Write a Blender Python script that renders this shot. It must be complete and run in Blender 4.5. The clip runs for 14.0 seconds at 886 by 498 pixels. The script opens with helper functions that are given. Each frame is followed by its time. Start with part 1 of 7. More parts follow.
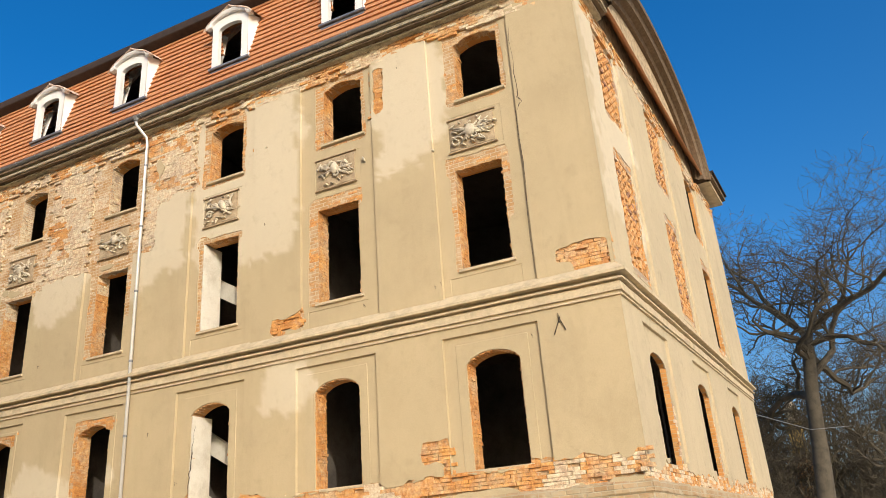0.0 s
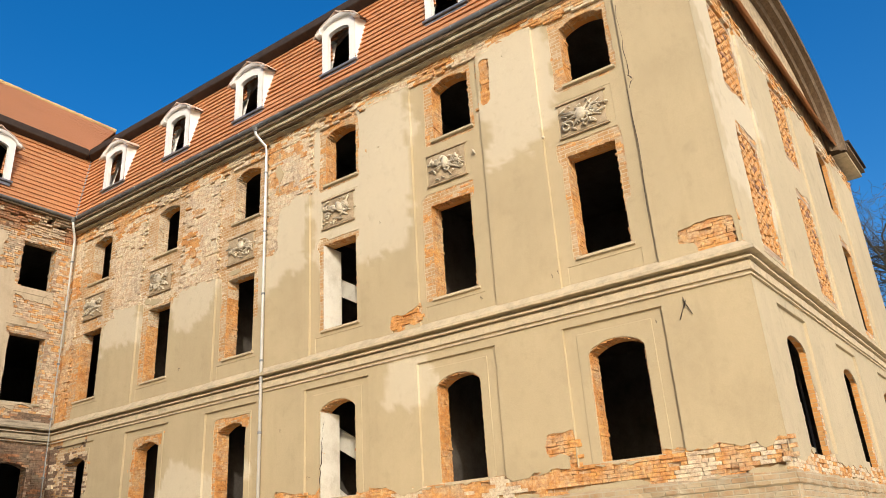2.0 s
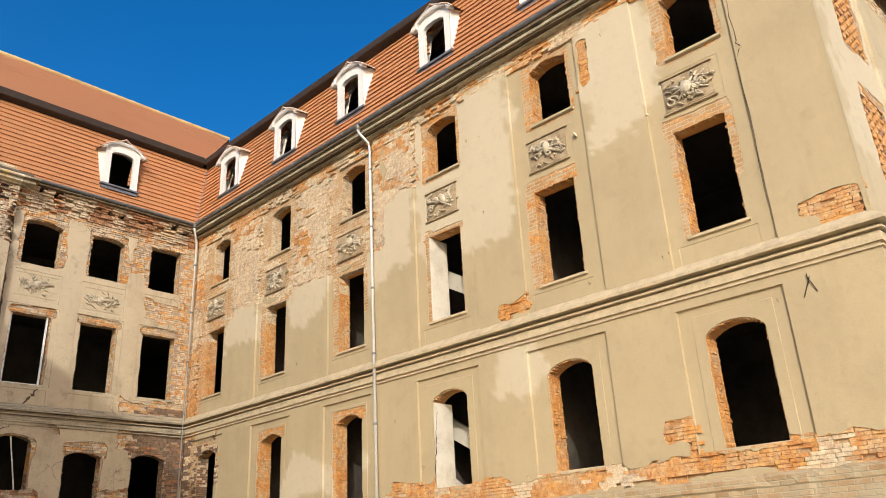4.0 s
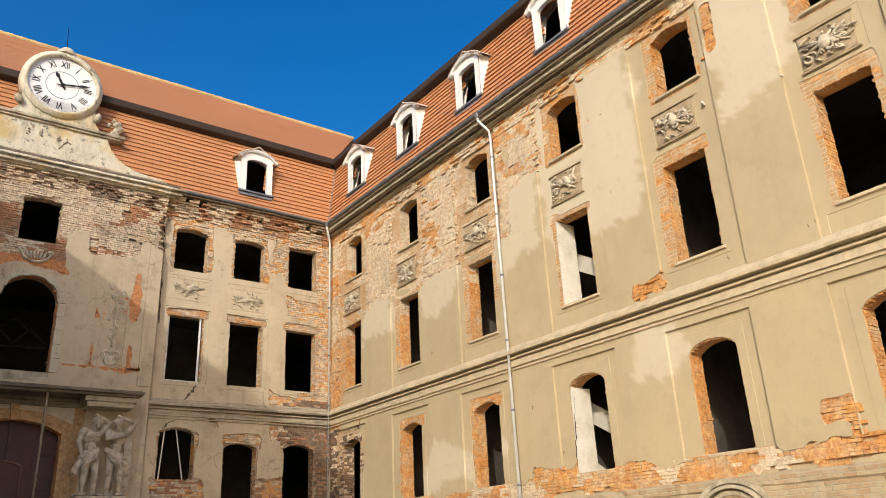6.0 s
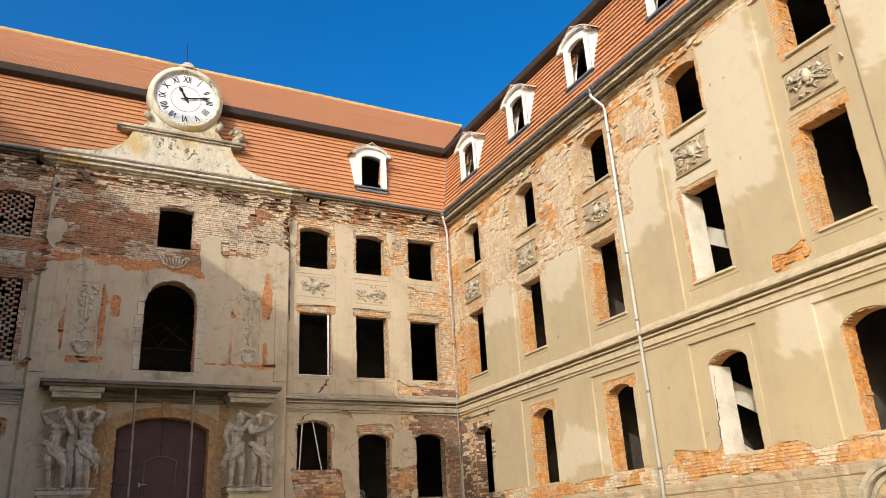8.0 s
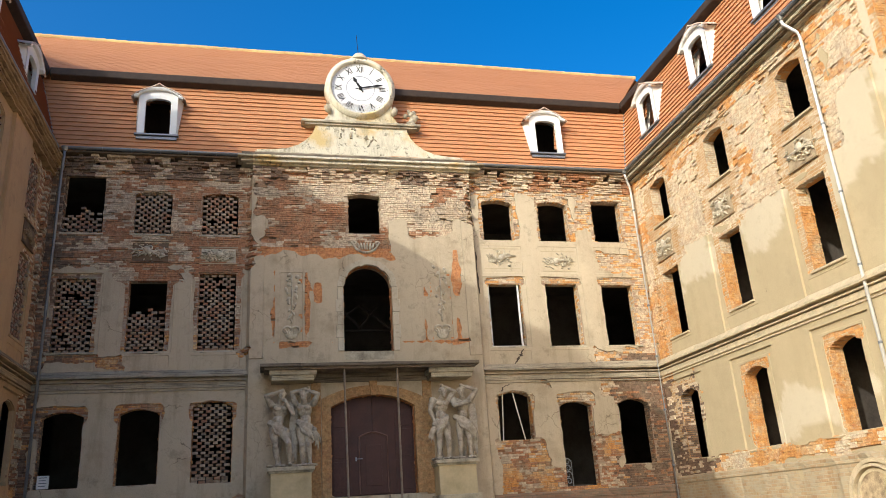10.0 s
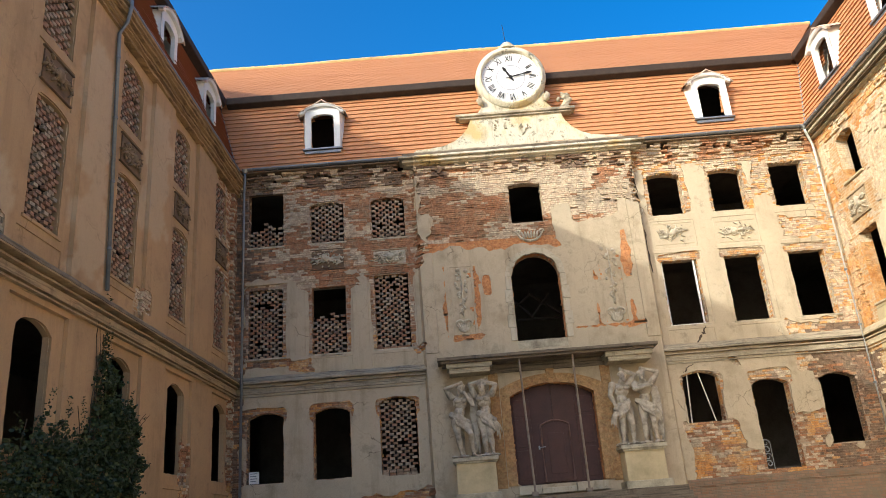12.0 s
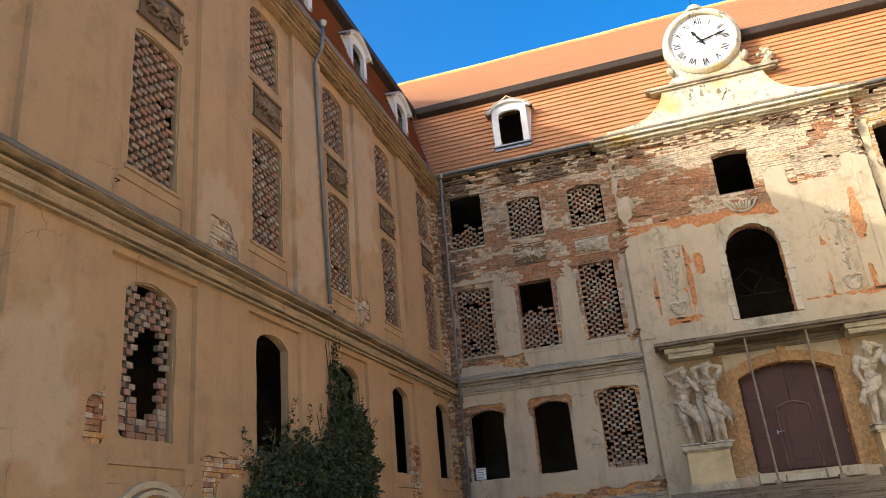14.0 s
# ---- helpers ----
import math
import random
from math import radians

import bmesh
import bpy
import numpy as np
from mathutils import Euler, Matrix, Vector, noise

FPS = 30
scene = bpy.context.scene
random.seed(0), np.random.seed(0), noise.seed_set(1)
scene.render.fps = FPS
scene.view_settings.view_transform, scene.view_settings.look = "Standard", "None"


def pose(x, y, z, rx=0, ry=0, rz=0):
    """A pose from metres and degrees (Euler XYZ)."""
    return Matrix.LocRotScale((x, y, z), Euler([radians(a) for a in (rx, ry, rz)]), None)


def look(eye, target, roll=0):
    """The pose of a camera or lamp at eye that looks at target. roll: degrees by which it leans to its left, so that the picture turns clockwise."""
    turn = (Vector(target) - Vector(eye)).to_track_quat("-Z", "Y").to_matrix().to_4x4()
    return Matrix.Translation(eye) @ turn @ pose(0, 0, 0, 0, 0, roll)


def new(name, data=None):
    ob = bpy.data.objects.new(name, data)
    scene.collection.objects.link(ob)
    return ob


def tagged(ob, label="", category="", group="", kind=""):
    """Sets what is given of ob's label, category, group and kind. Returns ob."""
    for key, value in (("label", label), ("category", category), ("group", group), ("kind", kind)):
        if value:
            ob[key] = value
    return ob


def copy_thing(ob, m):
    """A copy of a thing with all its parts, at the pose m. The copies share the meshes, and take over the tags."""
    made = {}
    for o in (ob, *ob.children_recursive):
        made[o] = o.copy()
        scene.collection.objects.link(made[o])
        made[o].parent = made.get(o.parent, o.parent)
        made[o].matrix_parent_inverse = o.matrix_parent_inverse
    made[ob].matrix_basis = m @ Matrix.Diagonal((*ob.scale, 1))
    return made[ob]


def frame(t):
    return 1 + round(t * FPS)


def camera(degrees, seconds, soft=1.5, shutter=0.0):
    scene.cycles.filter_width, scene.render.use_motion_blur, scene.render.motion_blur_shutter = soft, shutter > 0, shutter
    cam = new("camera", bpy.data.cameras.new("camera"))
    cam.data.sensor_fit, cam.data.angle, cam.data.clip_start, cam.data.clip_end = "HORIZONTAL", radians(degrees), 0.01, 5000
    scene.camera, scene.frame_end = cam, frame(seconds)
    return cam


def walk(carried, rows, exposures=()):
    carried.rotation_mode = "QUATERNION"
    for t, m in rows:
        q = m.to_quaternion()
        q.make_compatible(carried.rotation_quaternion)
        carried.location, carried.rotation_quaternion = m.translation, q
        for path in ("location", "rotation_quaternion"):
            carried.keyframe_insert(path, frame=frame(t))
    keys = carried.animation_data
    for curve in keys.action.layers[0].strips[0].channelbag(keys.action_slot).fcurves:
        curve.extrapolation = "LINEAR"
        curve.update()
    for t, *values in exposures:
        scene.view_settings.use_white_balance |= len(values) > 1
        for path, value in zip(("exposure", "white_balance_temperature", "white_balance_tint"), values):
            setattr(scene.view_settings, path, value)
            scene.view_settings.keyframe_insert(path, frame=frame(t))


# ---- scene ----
# the camera: a person who stands in the court and turns slowly to the left
cam = camera(60.0, 14.0, 0.5)
# seconds, eye, target, roll
PATH = [
    (0, (-3.651, -26.818, 1.774), (-1.965, -26.043, 2.518), -4.4),
    (0.5, (-3.603, -26.845, 1.764), (-1.954, -25.996, 2.514), -3.9),
    (1, (-3.54, -26.824, 1.747), (-1.929, -25.911, 2.501), -3.8),
    (1.5, (-3.472, -26.792, 1.73), (-1.906, -25.805, 2.488), -3.8),
    (2, (-3.424, -26.766, 1.712), (-1.892, -25.727, 2.469), -3.7),
    (4.5, (-3.28, -26.763, 1.671), (-1.977, -25.442, 2.42), -3.0),
    (5, (-3.275, -26.761, 1.676), (-2.029, -25.383, 2.419), -3.0),
    (5.5, (-3.292, -26.751, 1.679), (-2.101, -25.324, 2.416), -2.9),
    (6, (-3.314, -26.731, 1.681), (-2.195, -25.246, 2.417), -2.8),
    (6.5, (-3.322, -26.693, 1.689), (-2.27, -25.162, 2.429), -3.0),
    (7, (-3.335, -26.643, 1.702), (-2.337, -25.073, 2.436), -3.2),
    (9.5, (-3.565, -26.082, 1.862), (-2.982, -24.294, 2.543), -3.4),
    (10, (-3.527, -26.048, 1.868), (-3.075, -24.217, 2.536), -3.8),
    (10.5, (-3.41, -26.042, 1.868), (-3.043, -24.19, 2.528), -4.5),
    (11, (-3.246, -26.03, 1.863), (-3.005, -24.156, 2.521), -4.6),
    (11.5, (-3.109, -26.026, 1.859), (-2.975, -24.144, 2.523), -4.7),
    (12, (-3.051, -26.027, 1.857), (-3.058, -24.143, 2.529), -4.5),
    (12.5, (-3.067, -26.0, 1.864), (-3.186, -24.12, 2.535), -4.5),
    (13, (-3.132, -25.958, 1.883), (-3.402, -24.091, 2.547), -4.6),
    (13.5, (-3.189, -25.905, 1.903), (-3.563, -24.054, 2.562), -4.9),
    (14, (-3.218, -25.887, 1.93), (-3.727, -24.082, 2.625), -5.3),
]
EXPOSURES = [(0.0, -0.48, 7350, 10), (2.0, -0.48, 7350, 10), (4.5, -0.54, 7250, 10), (7.0, -0.45, 7200, 10), (9.5, -0.18, 6950, 6), (11.0, 0.0, 6950, 5), (12.5, 0.22, 7200, 5), (14.0, 0.46, 7450, 5)]
walk(cam, [(t, look(eye, target, roll)) for t, eye, target, roll in PATH], EXPOSURES)

# ---- world and sun ----
SUN_WAY = Vector((1.0, 0.95, -0.62)).normalized()
world = bpy.data.worlds.new("world")
scene.world = world
world.use_nodes = True
wn = world.node_tree.nodes
sky = wn.new("ShaderNodeTexSky")
sky.sky_type, sky.sun_disc = "NISHITA", False
sky.sun_elevation, sky.sun_rotation = math.asin(-SUN_WAY.z), math.atan2(-SUN_WAY.x, -SUN_WAY.y)
sky.altitude, sky.air_density, sky.dust_density, sky.ozone_density = 100, 1.0, 5.0, 4.5
wn["Background"].inputs[1].default_value = 0.15
deep = wn.new("ShaderNodeHueSaturation")
deep.inputs["Hue"].default_value, deep.inputs["Saturation"].default_value, deep.inputs["Value"].default_value = 0.505, 1.38, 2.12
world.node_tree.links.new(sky.outputs[0], deep.inputs["Color"])
world.node_tree.links.new(deep.outputs["Color"], wn["Background"].inputs[0])
sun = new("sun", bpy.data.lights.new("sun", "SUN"))
sun.data.energy, sun.data.angle, sun.data.color = 2.95, radians(0.53), (1.0, 1.0, 1.0)
sun.matrix_world = look(-SUN_WAY * 80, (0, 0, 0))

# ---- materials ----


def mat(name, rough=0.85, metal=0.0):
    m = bpy.data.materials.new(name)
    m.use_nodes = True
    b = m.node_tree.nodes["Principled BSDF"]
    b.inputs["Roughness"].default_value, b.inputs["Metallic"].default_value = rough, metal
    b.inputs["Specular IOR Level"].default_value = 0.3
    return m, m.node_tree.nodes, m.node_tree.links, b


def noise_node(n, l, scale, detail=4, rough=0.55, vec=None, w=None):
    t = n.new("ShaderNodeTexNoise")
    t.inputs["Scale"].default_value, t.inputs["Detail"].default_value, t.inputs["Roughness"].default_value = scale, detail, rough
    if vec is None:
        g = n.new("ShaderNodeNewGeometry")
        vec = g.outputs["Position"]
    l.new(vec, t.inputs["Vector"])
    return t.outputs["Fac"]


def ramp(n, l, fac, stops):
    r = n.new("ShaderNodeValToRGB")
    e = r.color_ramp.elements
    while len(e) < len(stops):
        e.new(0.5)
    for el, (p, c) in zip(e, stops):
        el.position, el.color = p, (*c, 1) if len(c) == 3 else c
    l.new(fac, r.inputs["Fac"])
    return r.outputs["Color"]


def mixc(n, l, fac, a, b, mode="MIX"):
    m = n.new("ShaderNodeMix")
    m.data_type, m.blend_type = "RGBA", mode
    for sock, v in ((m.inputs["Factor"], fac), (m.inputs["A"], a), (m.inputs["B"], b)):
        if isinstance(v, (int, float)):
            sock.default_value = v
        elif isinstance(v, tuple):
            sock.default_value = (*v, 1)
        else:
            l.new(v, sock)
    return m.outputs["Result"]


def bump(n, l, b, height, strength=0.3, dist=0.01):
    k = n.new("ShaderNodeBump")
    k.inputs["Strength"].default_value, k.inputs["Distance"].default_value = strength, dist
    l.new(height, k.inputs["Height"])
    l.new(k.outputs["Normal"], b.inputs["Normal"])


def stretched(n, l, sx, sy, sz):
    g = n.new("ShaderNodeNewGeometry")
    v = n.new("ShaderNodeVectorMath")
    v.operation = "MULTIPLY"
    v.inputs[1].default_value = (sx, sy, sz)
    l.new(g.outputs["Position"], v.inputs[0])
    return v.outputs[0]


def grey(v):
    return (v, v, v)


def plaster_mat(name, base, dirt, pale, dirt_amt=0.6, grime=0.3, cracks=0.0):
    """Old lime plaster: broad tonal drift, runs of dirt, fine grain; "pale" patches come from the mesh."""
    m, n, l, b = mat(name, 0.92)
    drift = noise_node(n, l, 0.35, 5, 0.6)
    c = mixc(n, l, ramp(n, l, drift, [(0.35, grey(0)), (0.7, grey(1))]), base, tuple(x * 0.88 for x in base))
    runs = noise_node(n, l, 1.0, 5, 0.65, stretched(n, l, 2.2, 2.2, 0.25))
    c = mixc(n, l, mixc(n, l, dirt_amt, (0, 0, 0), ramp(n, l, runs, [(0.52, grey(0)), (0.75, grey(0.7))])), c, dirt)
    blot = noise_node(n, l, 0.9, 7, 0.72)
    c = mixc(n, l, mixc(n, l, dirt_amt, (0, 0, 0), ramp(n, l, blot, [(0.5, grey(0)), (0.62, grey(0.35)), (0.8, grey(0.8))])), c, dirt)
    at = n.new("ShaderNodeAttribute")
    at.attribute_name = "pale"
    c = mixc(n, l, at.outputs["Fac"], c, pale)
    st = noise_node(n, l, 5.0, 6, 0.7)
    c = mixc(n, l, ramp(n, l, st, [(0.55, grey(0)), (0.8, grey(0.35))]), c, dirt)
    soil = noise_node(n, l, 1.7, 9, 0.78)
    c = mixc(n, l, mixc(n, l, grime, (0, 0, 0), ramp(n, l, soil, [(0.56, grey(0)), (0.63, grey(0.55)), (0.75, grey(1.0))])), c, tuple(x * 0.42 for x in dirt))
    vo = n.new("ShaderNodeTexVoronoi")
    vo.feature = "DISTANCE_TO_EDGE"
    vo.inputs["Scale"].default_value = 0.9
    warp = n.new("ShaderNodeVectorMath")
    warp.operation = "MULTIPLY_ADD"
    wz = n.new("ShaderNodeTexNoise")
    wz.inputs["Scale"].default_value, wz.inputs["Detail"].default_value = 2.2, 5
    gp_ = n.new("ShaderNodeNewGeometry")
    l.new(gp_.outputs["Position"], wz.inputs["Vector"])
    l.new(wz.outputs["Color"], warp.inputs[0])
    warp.inputs[1].default_value = (0.5, 0.5, 0.5)
    l.new(gp_.outputs["Position"], warp.inputs[2])
    l.new(warp.outputs[0], vo.inputs["Vector"])
    hair = ramp(n, l, vo.outputs["Distance"], [(0.004, grey(1)), (0.011, grey(0))])
    mask = ramp(n, l, noise_node(n, l, 0.55, 3, 0.5), [(0.54, grey(0)), (0.64, grey(cracks))])
    c = mixc(n, l, mixc(n, l, 1.0, hair, mask, "MULTIPLY"), c, tuple(x * 0.35 for x in dirt))
    gr = noise_node(n, l, 60, 3, 0.6)
    c = mixc(n, l, 0.16, c, ramp(n, l, gr, [(0.3, grey(0.25)), (0.7, grey(0.8))]), "OVERLAY")
    l.new(c, b.inputs["Base Color"])
    bump(n, l, b, noise_node(n, l, 26, 6, 0.7), 0.35, 0.012)
    return m


def brick_mat(name, cols, soot, soot_amt, pale, pale_amt, even=0.45):
    """Single bricks, each island with a tone of its own, smeared with lime and soot in patches and along the courses."""
    m, n, l, b = mat(name, 0.93)
    g = n.new("ShaderNodeNewGeometry")
    c = ramp(n, l, g.outputs["Random Per Island"], [(i / (len(cols) - 1), k) for i, k in enumerate(cols)])
    c = mixc(n, l, min(0.9, even + 0.15), c, tuple(sum(k[i] for k in cols) / len(cols) for i in range(3)))
    broad = noise_node(n, l, 0.55, 6, 0.7)
    c = mixc(n, l, ramp(n, l, broad, [(0.4, grey(0.55)), (0.62, grey(0))]), c, cols[2])
    lime = noise_node(n, l, 1.6, 7, 0.75)
    c = mixc(n, l, ramp(n, l, lime, [(0.62 - pale_amt * 0.35, grey(0)), (0.78 - pale_amt * 0.2, grey(0.85))]), c, pale)
    rows = noise_node(n, l, 1.0, 6, 0.75, stretched(n, l, 2.6, 2.6, 9.0))
    c = mixc(n, l, mixc(n, l, soot_amt, (0, 0, 0), ramp(n, l, rows, [(0.5, grey(0)), (0.66, grey(0.9))])), c, soot)
    s = noise_node(n, l, 0.8, 7, 0.72)
    c = mixc(n, l, mixc(n, l, soot_amt, (0, 0, 0), ramp(n, l, s, [(0.48, grey(0)), (0.68, grey(0.9))])), c, soot)
    sm = noise_node(n, l, 9, 6, 0.75)
    c = mixc(n, l, 0.6, c, ramp(n, l, sm, [(0.3, grey(0.1)), (0.7, grey(0.85))]), "OVERLAY")
    gr = noise_node(n, l, 45, 4, 0.65)
    c = mixc(n, l, 0.35, c, ramp(n, l, gr, [(0.3, grey(0.2)), (0.7, grey(0.8))]), "OVERLAY")
    l.new(c, b.inputs["Base Color"])
    bump(n, l, b, noise_node(n, l, 30, 6, 0.75), 0.8, 0.02)
    return m


def masonry_mat(name, c1, c2, mortar, axis, smear=0.6):
    """Brick bond for reveals and joints behind the modelled bricks; axis: the wall's running direction."""
    m, n, l, b = mat(name, 0.95)
    g = n.new("ShaderNodeNewGeometry")
    s = n.new("ShaderNodeSeparateXYZ")
    l.new(g.outputs["Position"], s.inputs[0])
    k = n.new("ShaderNodeCombineXYZ")
    l.new(s.outputs[axis], k.inputs[0])
    l.new(s.outputs["Z"], k.inputs[1])
    t = n.new("ShaderNodeTexBrick")
    t.inputs["Scale"].default_value = 1.0
    t.inputs["Brick Width"].default_value, t.inputs["Row Height"].default_value, t.inputs["Mortar Size"].default_value = 0.27, 0.096, 0.012
    t.inputs["Color1"].default_value, t.inputs["Color2"].default_value, t.inputs["Mortar"].default_value = (*c1, 1), (*c2, 1), (*mortar, 1)
    t.inputs["Mortar Smooth"].default_value = 0.4
    l.new(k.outputs[0], t.inputs["Vector"])
    ns = noise_node(n, l, 3.0, 6, 0.7)
    c = mixc(n, l, ramp(n, l, ns, [(0.5 if smear < 0.7 else 0.44, grey(0)), (0.75 if smear < 0.7 else 0.62, grey(smear))]), t.outputs["Color"], mortar)
    l.new(c, b.inputs["Base Color"])
    mx = n.new("ShaderNodeMath")
    mx.operation = "SUBTRACT"
    l.new(noise_node(n, l, 22, 5, 0.7), mx.inputs[0])
    l.new(t.outputs["Fac"], mx.inputs[1])
    bump(n, l, b, mx.outputs[0], 0.7, 0.02)
    return m


def plain_mat(name, base, dirt, scale=3.0, rough=0.8, metal=0.0, amount=0.8, grain=0.2, relief=0.3):
    m, n, l, b = mat(name, rough, metal)
    c = mixc(n, l, ramp(n, l, noise_node(n, l, scale, 6, 0.68), [(0.42, grey(0)), (0.72, grey(amount))]), base, dirt)
    c = mixc(n, l, grain, c, ramp(n, l, noise_node(n, l, scale * 14, 4, 0.65), [(0.3, grey(0.2)), (0.7, grey(0.8))]), "OVERLAY")
    l.new(c, b.inputs["Base Color"])
    bump(n, l, b, noise_node(n, l, scale * 9, 5, 0.7), relief, 0.01)
    return m


def belt_mat(name, base, soot):
    """Weathered moulding: soot in streaks along its run, runs of dirt across it, blotches."""
    m, n, l, b = mat(name, 0.92)
    c = mixc(n, l, ramp(n, l, noise_node(n, l, 0.7, 6, 0.7), [(0.4, grey(0)), (0.7, grey(1))]), base, tuple(x * 0.72 for x in base))
    c = mixc(n, l, ramp(n, l, noise_node(n, l, 1.0, 7, 0.72, stretched(n, l, 0.9, 0.9, 22.0)), [(0.48, grey(0)), (0.62, grey(0.75))]), c, soot)
    c = mixc(n, l, ramp(n, l, noise_node(n, l, 1.0, 6, 0.7, stretched(n, l, 3.5, 3.5, 0.7)), [(0.54, grey(0)), (0.74, grey(0.7))]), c, soot)
    c = mixc(n, l, 0.35, c, ramp(n, l, noise_node(n, l, 30, 5, 0.7), [(0.3, grey(0.2)), (0.7, grey(0.8))]), "OVERLAY")
    l.new(c, b.inputs["Base Color"])
    bump(n, l, b, noise_node(n, l, 24, 6, 0.75), 0.6, 0.015)
    return m


def tile_mat(name, cols, soot):
    """Clay tiles: courses are modelled, single tiles by tone."""
    m, n, l, b = mat(name, 0.7)
    g = n.new("ShaderNodeNewGeometry")
    v = n.new("ShaderNodeVectorMath")
    v.operation = "MULTIPLY"
    v.inputs[1].default_value = (5.6, 5.6, 5.6)
    l.new(g.outputs["Position"], v.inputs[0])
    wnz = n.new("ShaderNodeTexWhiteNoise")
    wnz.noise_dimensions = "3D"
    sn = n.new("ShaderNodeVectorMath")
    sn.operation = "FLOOR"
    l.new(v.outputs[0], sn.inputs[0])
    l.new(sn.outputs[0], wnz.inputs["Vector"])
    c = ramp(n, l, wnz.outputs["Value"], [(i / (len(cols) - 1), k) for i, k in enumerate(cols)])
    c = mixc(n, l, 0.8, c, cols[1])
    c = mixc(n, l, ramp(n, l, noise_node(n, l, 0.5, 6, 0.7), [(0.5, grey(0)), (0.8, grey(0.3))]), c, soot)
    l.new(c, b.inputs["Base Color"])
    bump(n, l, b, noise_node(n, l, 14, 4, 0.6), 0.3, 0.01)
    return m


M_PLASTER = plaster_mat("tan_plaster", (0.50, 0.403, 0.25), (0.36, 0.28, 0.17), (0.66, 0.585, 0.44), 0.45, 0.15)
M_PLASTER_GREY = plaster_mat("grey_plaster", (0.55, 0.45, 0.315), (0.26, 0.19, 0.115), (0.59, 0.49, 0.345), 0.8, 0.45, 0.6)
M_PLASTER_BROWN = plaster_mat("brown_stained_plaster", (0.52, 0.335, 0.18), (0.29, 0.18, 0.095), (0.57, 0.43, 0.28), 0.75, 0.35, 0.5)
M_PLASTER_CREAM = plaster_mat("cream_plaster", (0.52, 0.43, 0.285), (0.34, 0.28, 0.19), (0.64, 0.56, 0.42), 0.5)
M_BRICK = brick_mat("orange_bricks", [(0.64, 0.29, 0.08), (0.69, 0.37, 0.13), (0.58, 0.24, 0.065), (0.70, 0.45, 0.20)], (0.24, 0.13, 0.07), 0.3, (0.68, 0.55, 0.36), 0.5, 0.5)
M_BRICK_TAN = brick_mat("tan_smeared_bricks", [(0.66, 0.49, 0.30), (0.58, 0.34, 0.16), (0.71, 0.58, 0.40), (0.62, 0.43, 0.23)], (0.26, 0.15, 0.09), 0.4, (0.70, 0.61, 0.45), 0.85, 0.6)
M_BRICK_PALE = brick_mat("lime_smeared_bricks", [(0.60, 0.45, 0.30), (0.54, 0.33, 0.18), (0.66, 0.53, 0.37), (0.56, 0.38, 0.23)], (0.15, 0.095, 0.06), 0.6, (0.68, 0.58, 0.43), 0.7, 0.6)
M_BRICK_RED = brick_mat("brown_red_bricks", [(0.45, 0.19, 0.09), (0.51, 0.265, 0.14), (0.41, 0.165, 0.08), (0.50, 0.34, 0.20)], (0.09, 0.06, 0.04), 0.62, (0.54, 0.42, 0.27), 0.38, 0.6)
# soot and the shade of corners and eaves are both in this dark tone
M_BRICK_SOOT_SHADE = brick_mat("soot_and_shade_bricks", [(0.24, 0.13, 0.08), (0.30, 0.18, 0.11), (0.20, 0.13, 0.09), (0.33, 0.23, 0.15)], (0.07, 0.055, 0.045), 0.6, (0.36, 0.29, 0.20), 0.35)
M_JOINT_Y = masonry_mat("old_masonry", (0.46, 0.25, 0.10), (0.50, 0.30, 0.14), (0.58, 0.46, 0.31), "Y", 0.8)
M_JOINT_X = masonry_mat("dark_masonry", (0.34, 0.20, 0.13), (0.40, 0.27, 0.18), (0.46, 0.37, 0.27), "X", 0.8)
M_REVEAL = masonry_mat("reveal_masonry", (0.60, 0.26, 0.075), (0.66, 0.34, 0.12), (0.56, 0.36, 0.18), "X")
M_REVEAL_X = masonry_mat("grey_reveal_masonry", (0.40, 0.25, 0.16), (0.48, 0.35, 0.24), (0.45, 0.38, 0.29), "Y")
M_STONE = plain_mat("weathered_stone", (0.53, 0.46, 0.33), (0.12, 0.10, 0.075), 2.2, 0.9, 0, 0.85)
M_STONE_WARM = plain_mat("warm_sandstone", (0.62, 0.46, 0.22), (0.36, 0.24, 0.12), 1.5, 0.9, 0, 0.7)
M_CORNICE = plain_mat("stained_cornice_plaster", (0.58, 0.475, 0.315), (0.33, 0.27, 0.185), 3.4, 0.92, 0, 0.75)
M_BELT_GREY = belt_mat("soot_streaked_belt_plaster", (0.45, 0.38, 0.27), (0.08, 0.062, 0.045))
M_BELT_TAN = belt_mat("streaked_cornice_stone", (0.50, 0.43, 0.30), (0.12, 0.095, 0.065))
M_PORTAL = brick_mat("mottled_ochre_plaster", [(0.42, 0.265, 0.125), (0.46, 0.30, 0.15), (0.40, 0.235, 0.10), (0.45, 0.30, 0.165)], (0.40, 0.18, 0.07), 0.8, (0.40, 0.31, 0.20), 0.4, 0.6)
M_UNDERCOAT = brick_mat("orange_undercoat", [(0.60, 0.25, 0.10), (0.63, 0.29, 0.12), (0.57, 0.23, 0.09), (0.62, 0.32, 0.15)], (0.38, 0.17, 0.08), 0.3, (0.62, 0.42, 0.25), 0.2, 0.85)
# coloured lighter than the gate so that the wicket's edge shows in shade
M_DOOR_EDGE = plain_mat("light_door_edge", (0.19, 0.10, 0.08), (0.10, 0.055, 0.045), 5, 0.6)
M_DIE = plain_mat("pale_yellow_plaster", (0.62, 0.50, 0.30), (0.40, 0.32, 0.19), 1.3, 0.92, 0, 0.8, 0.08, 0.3)
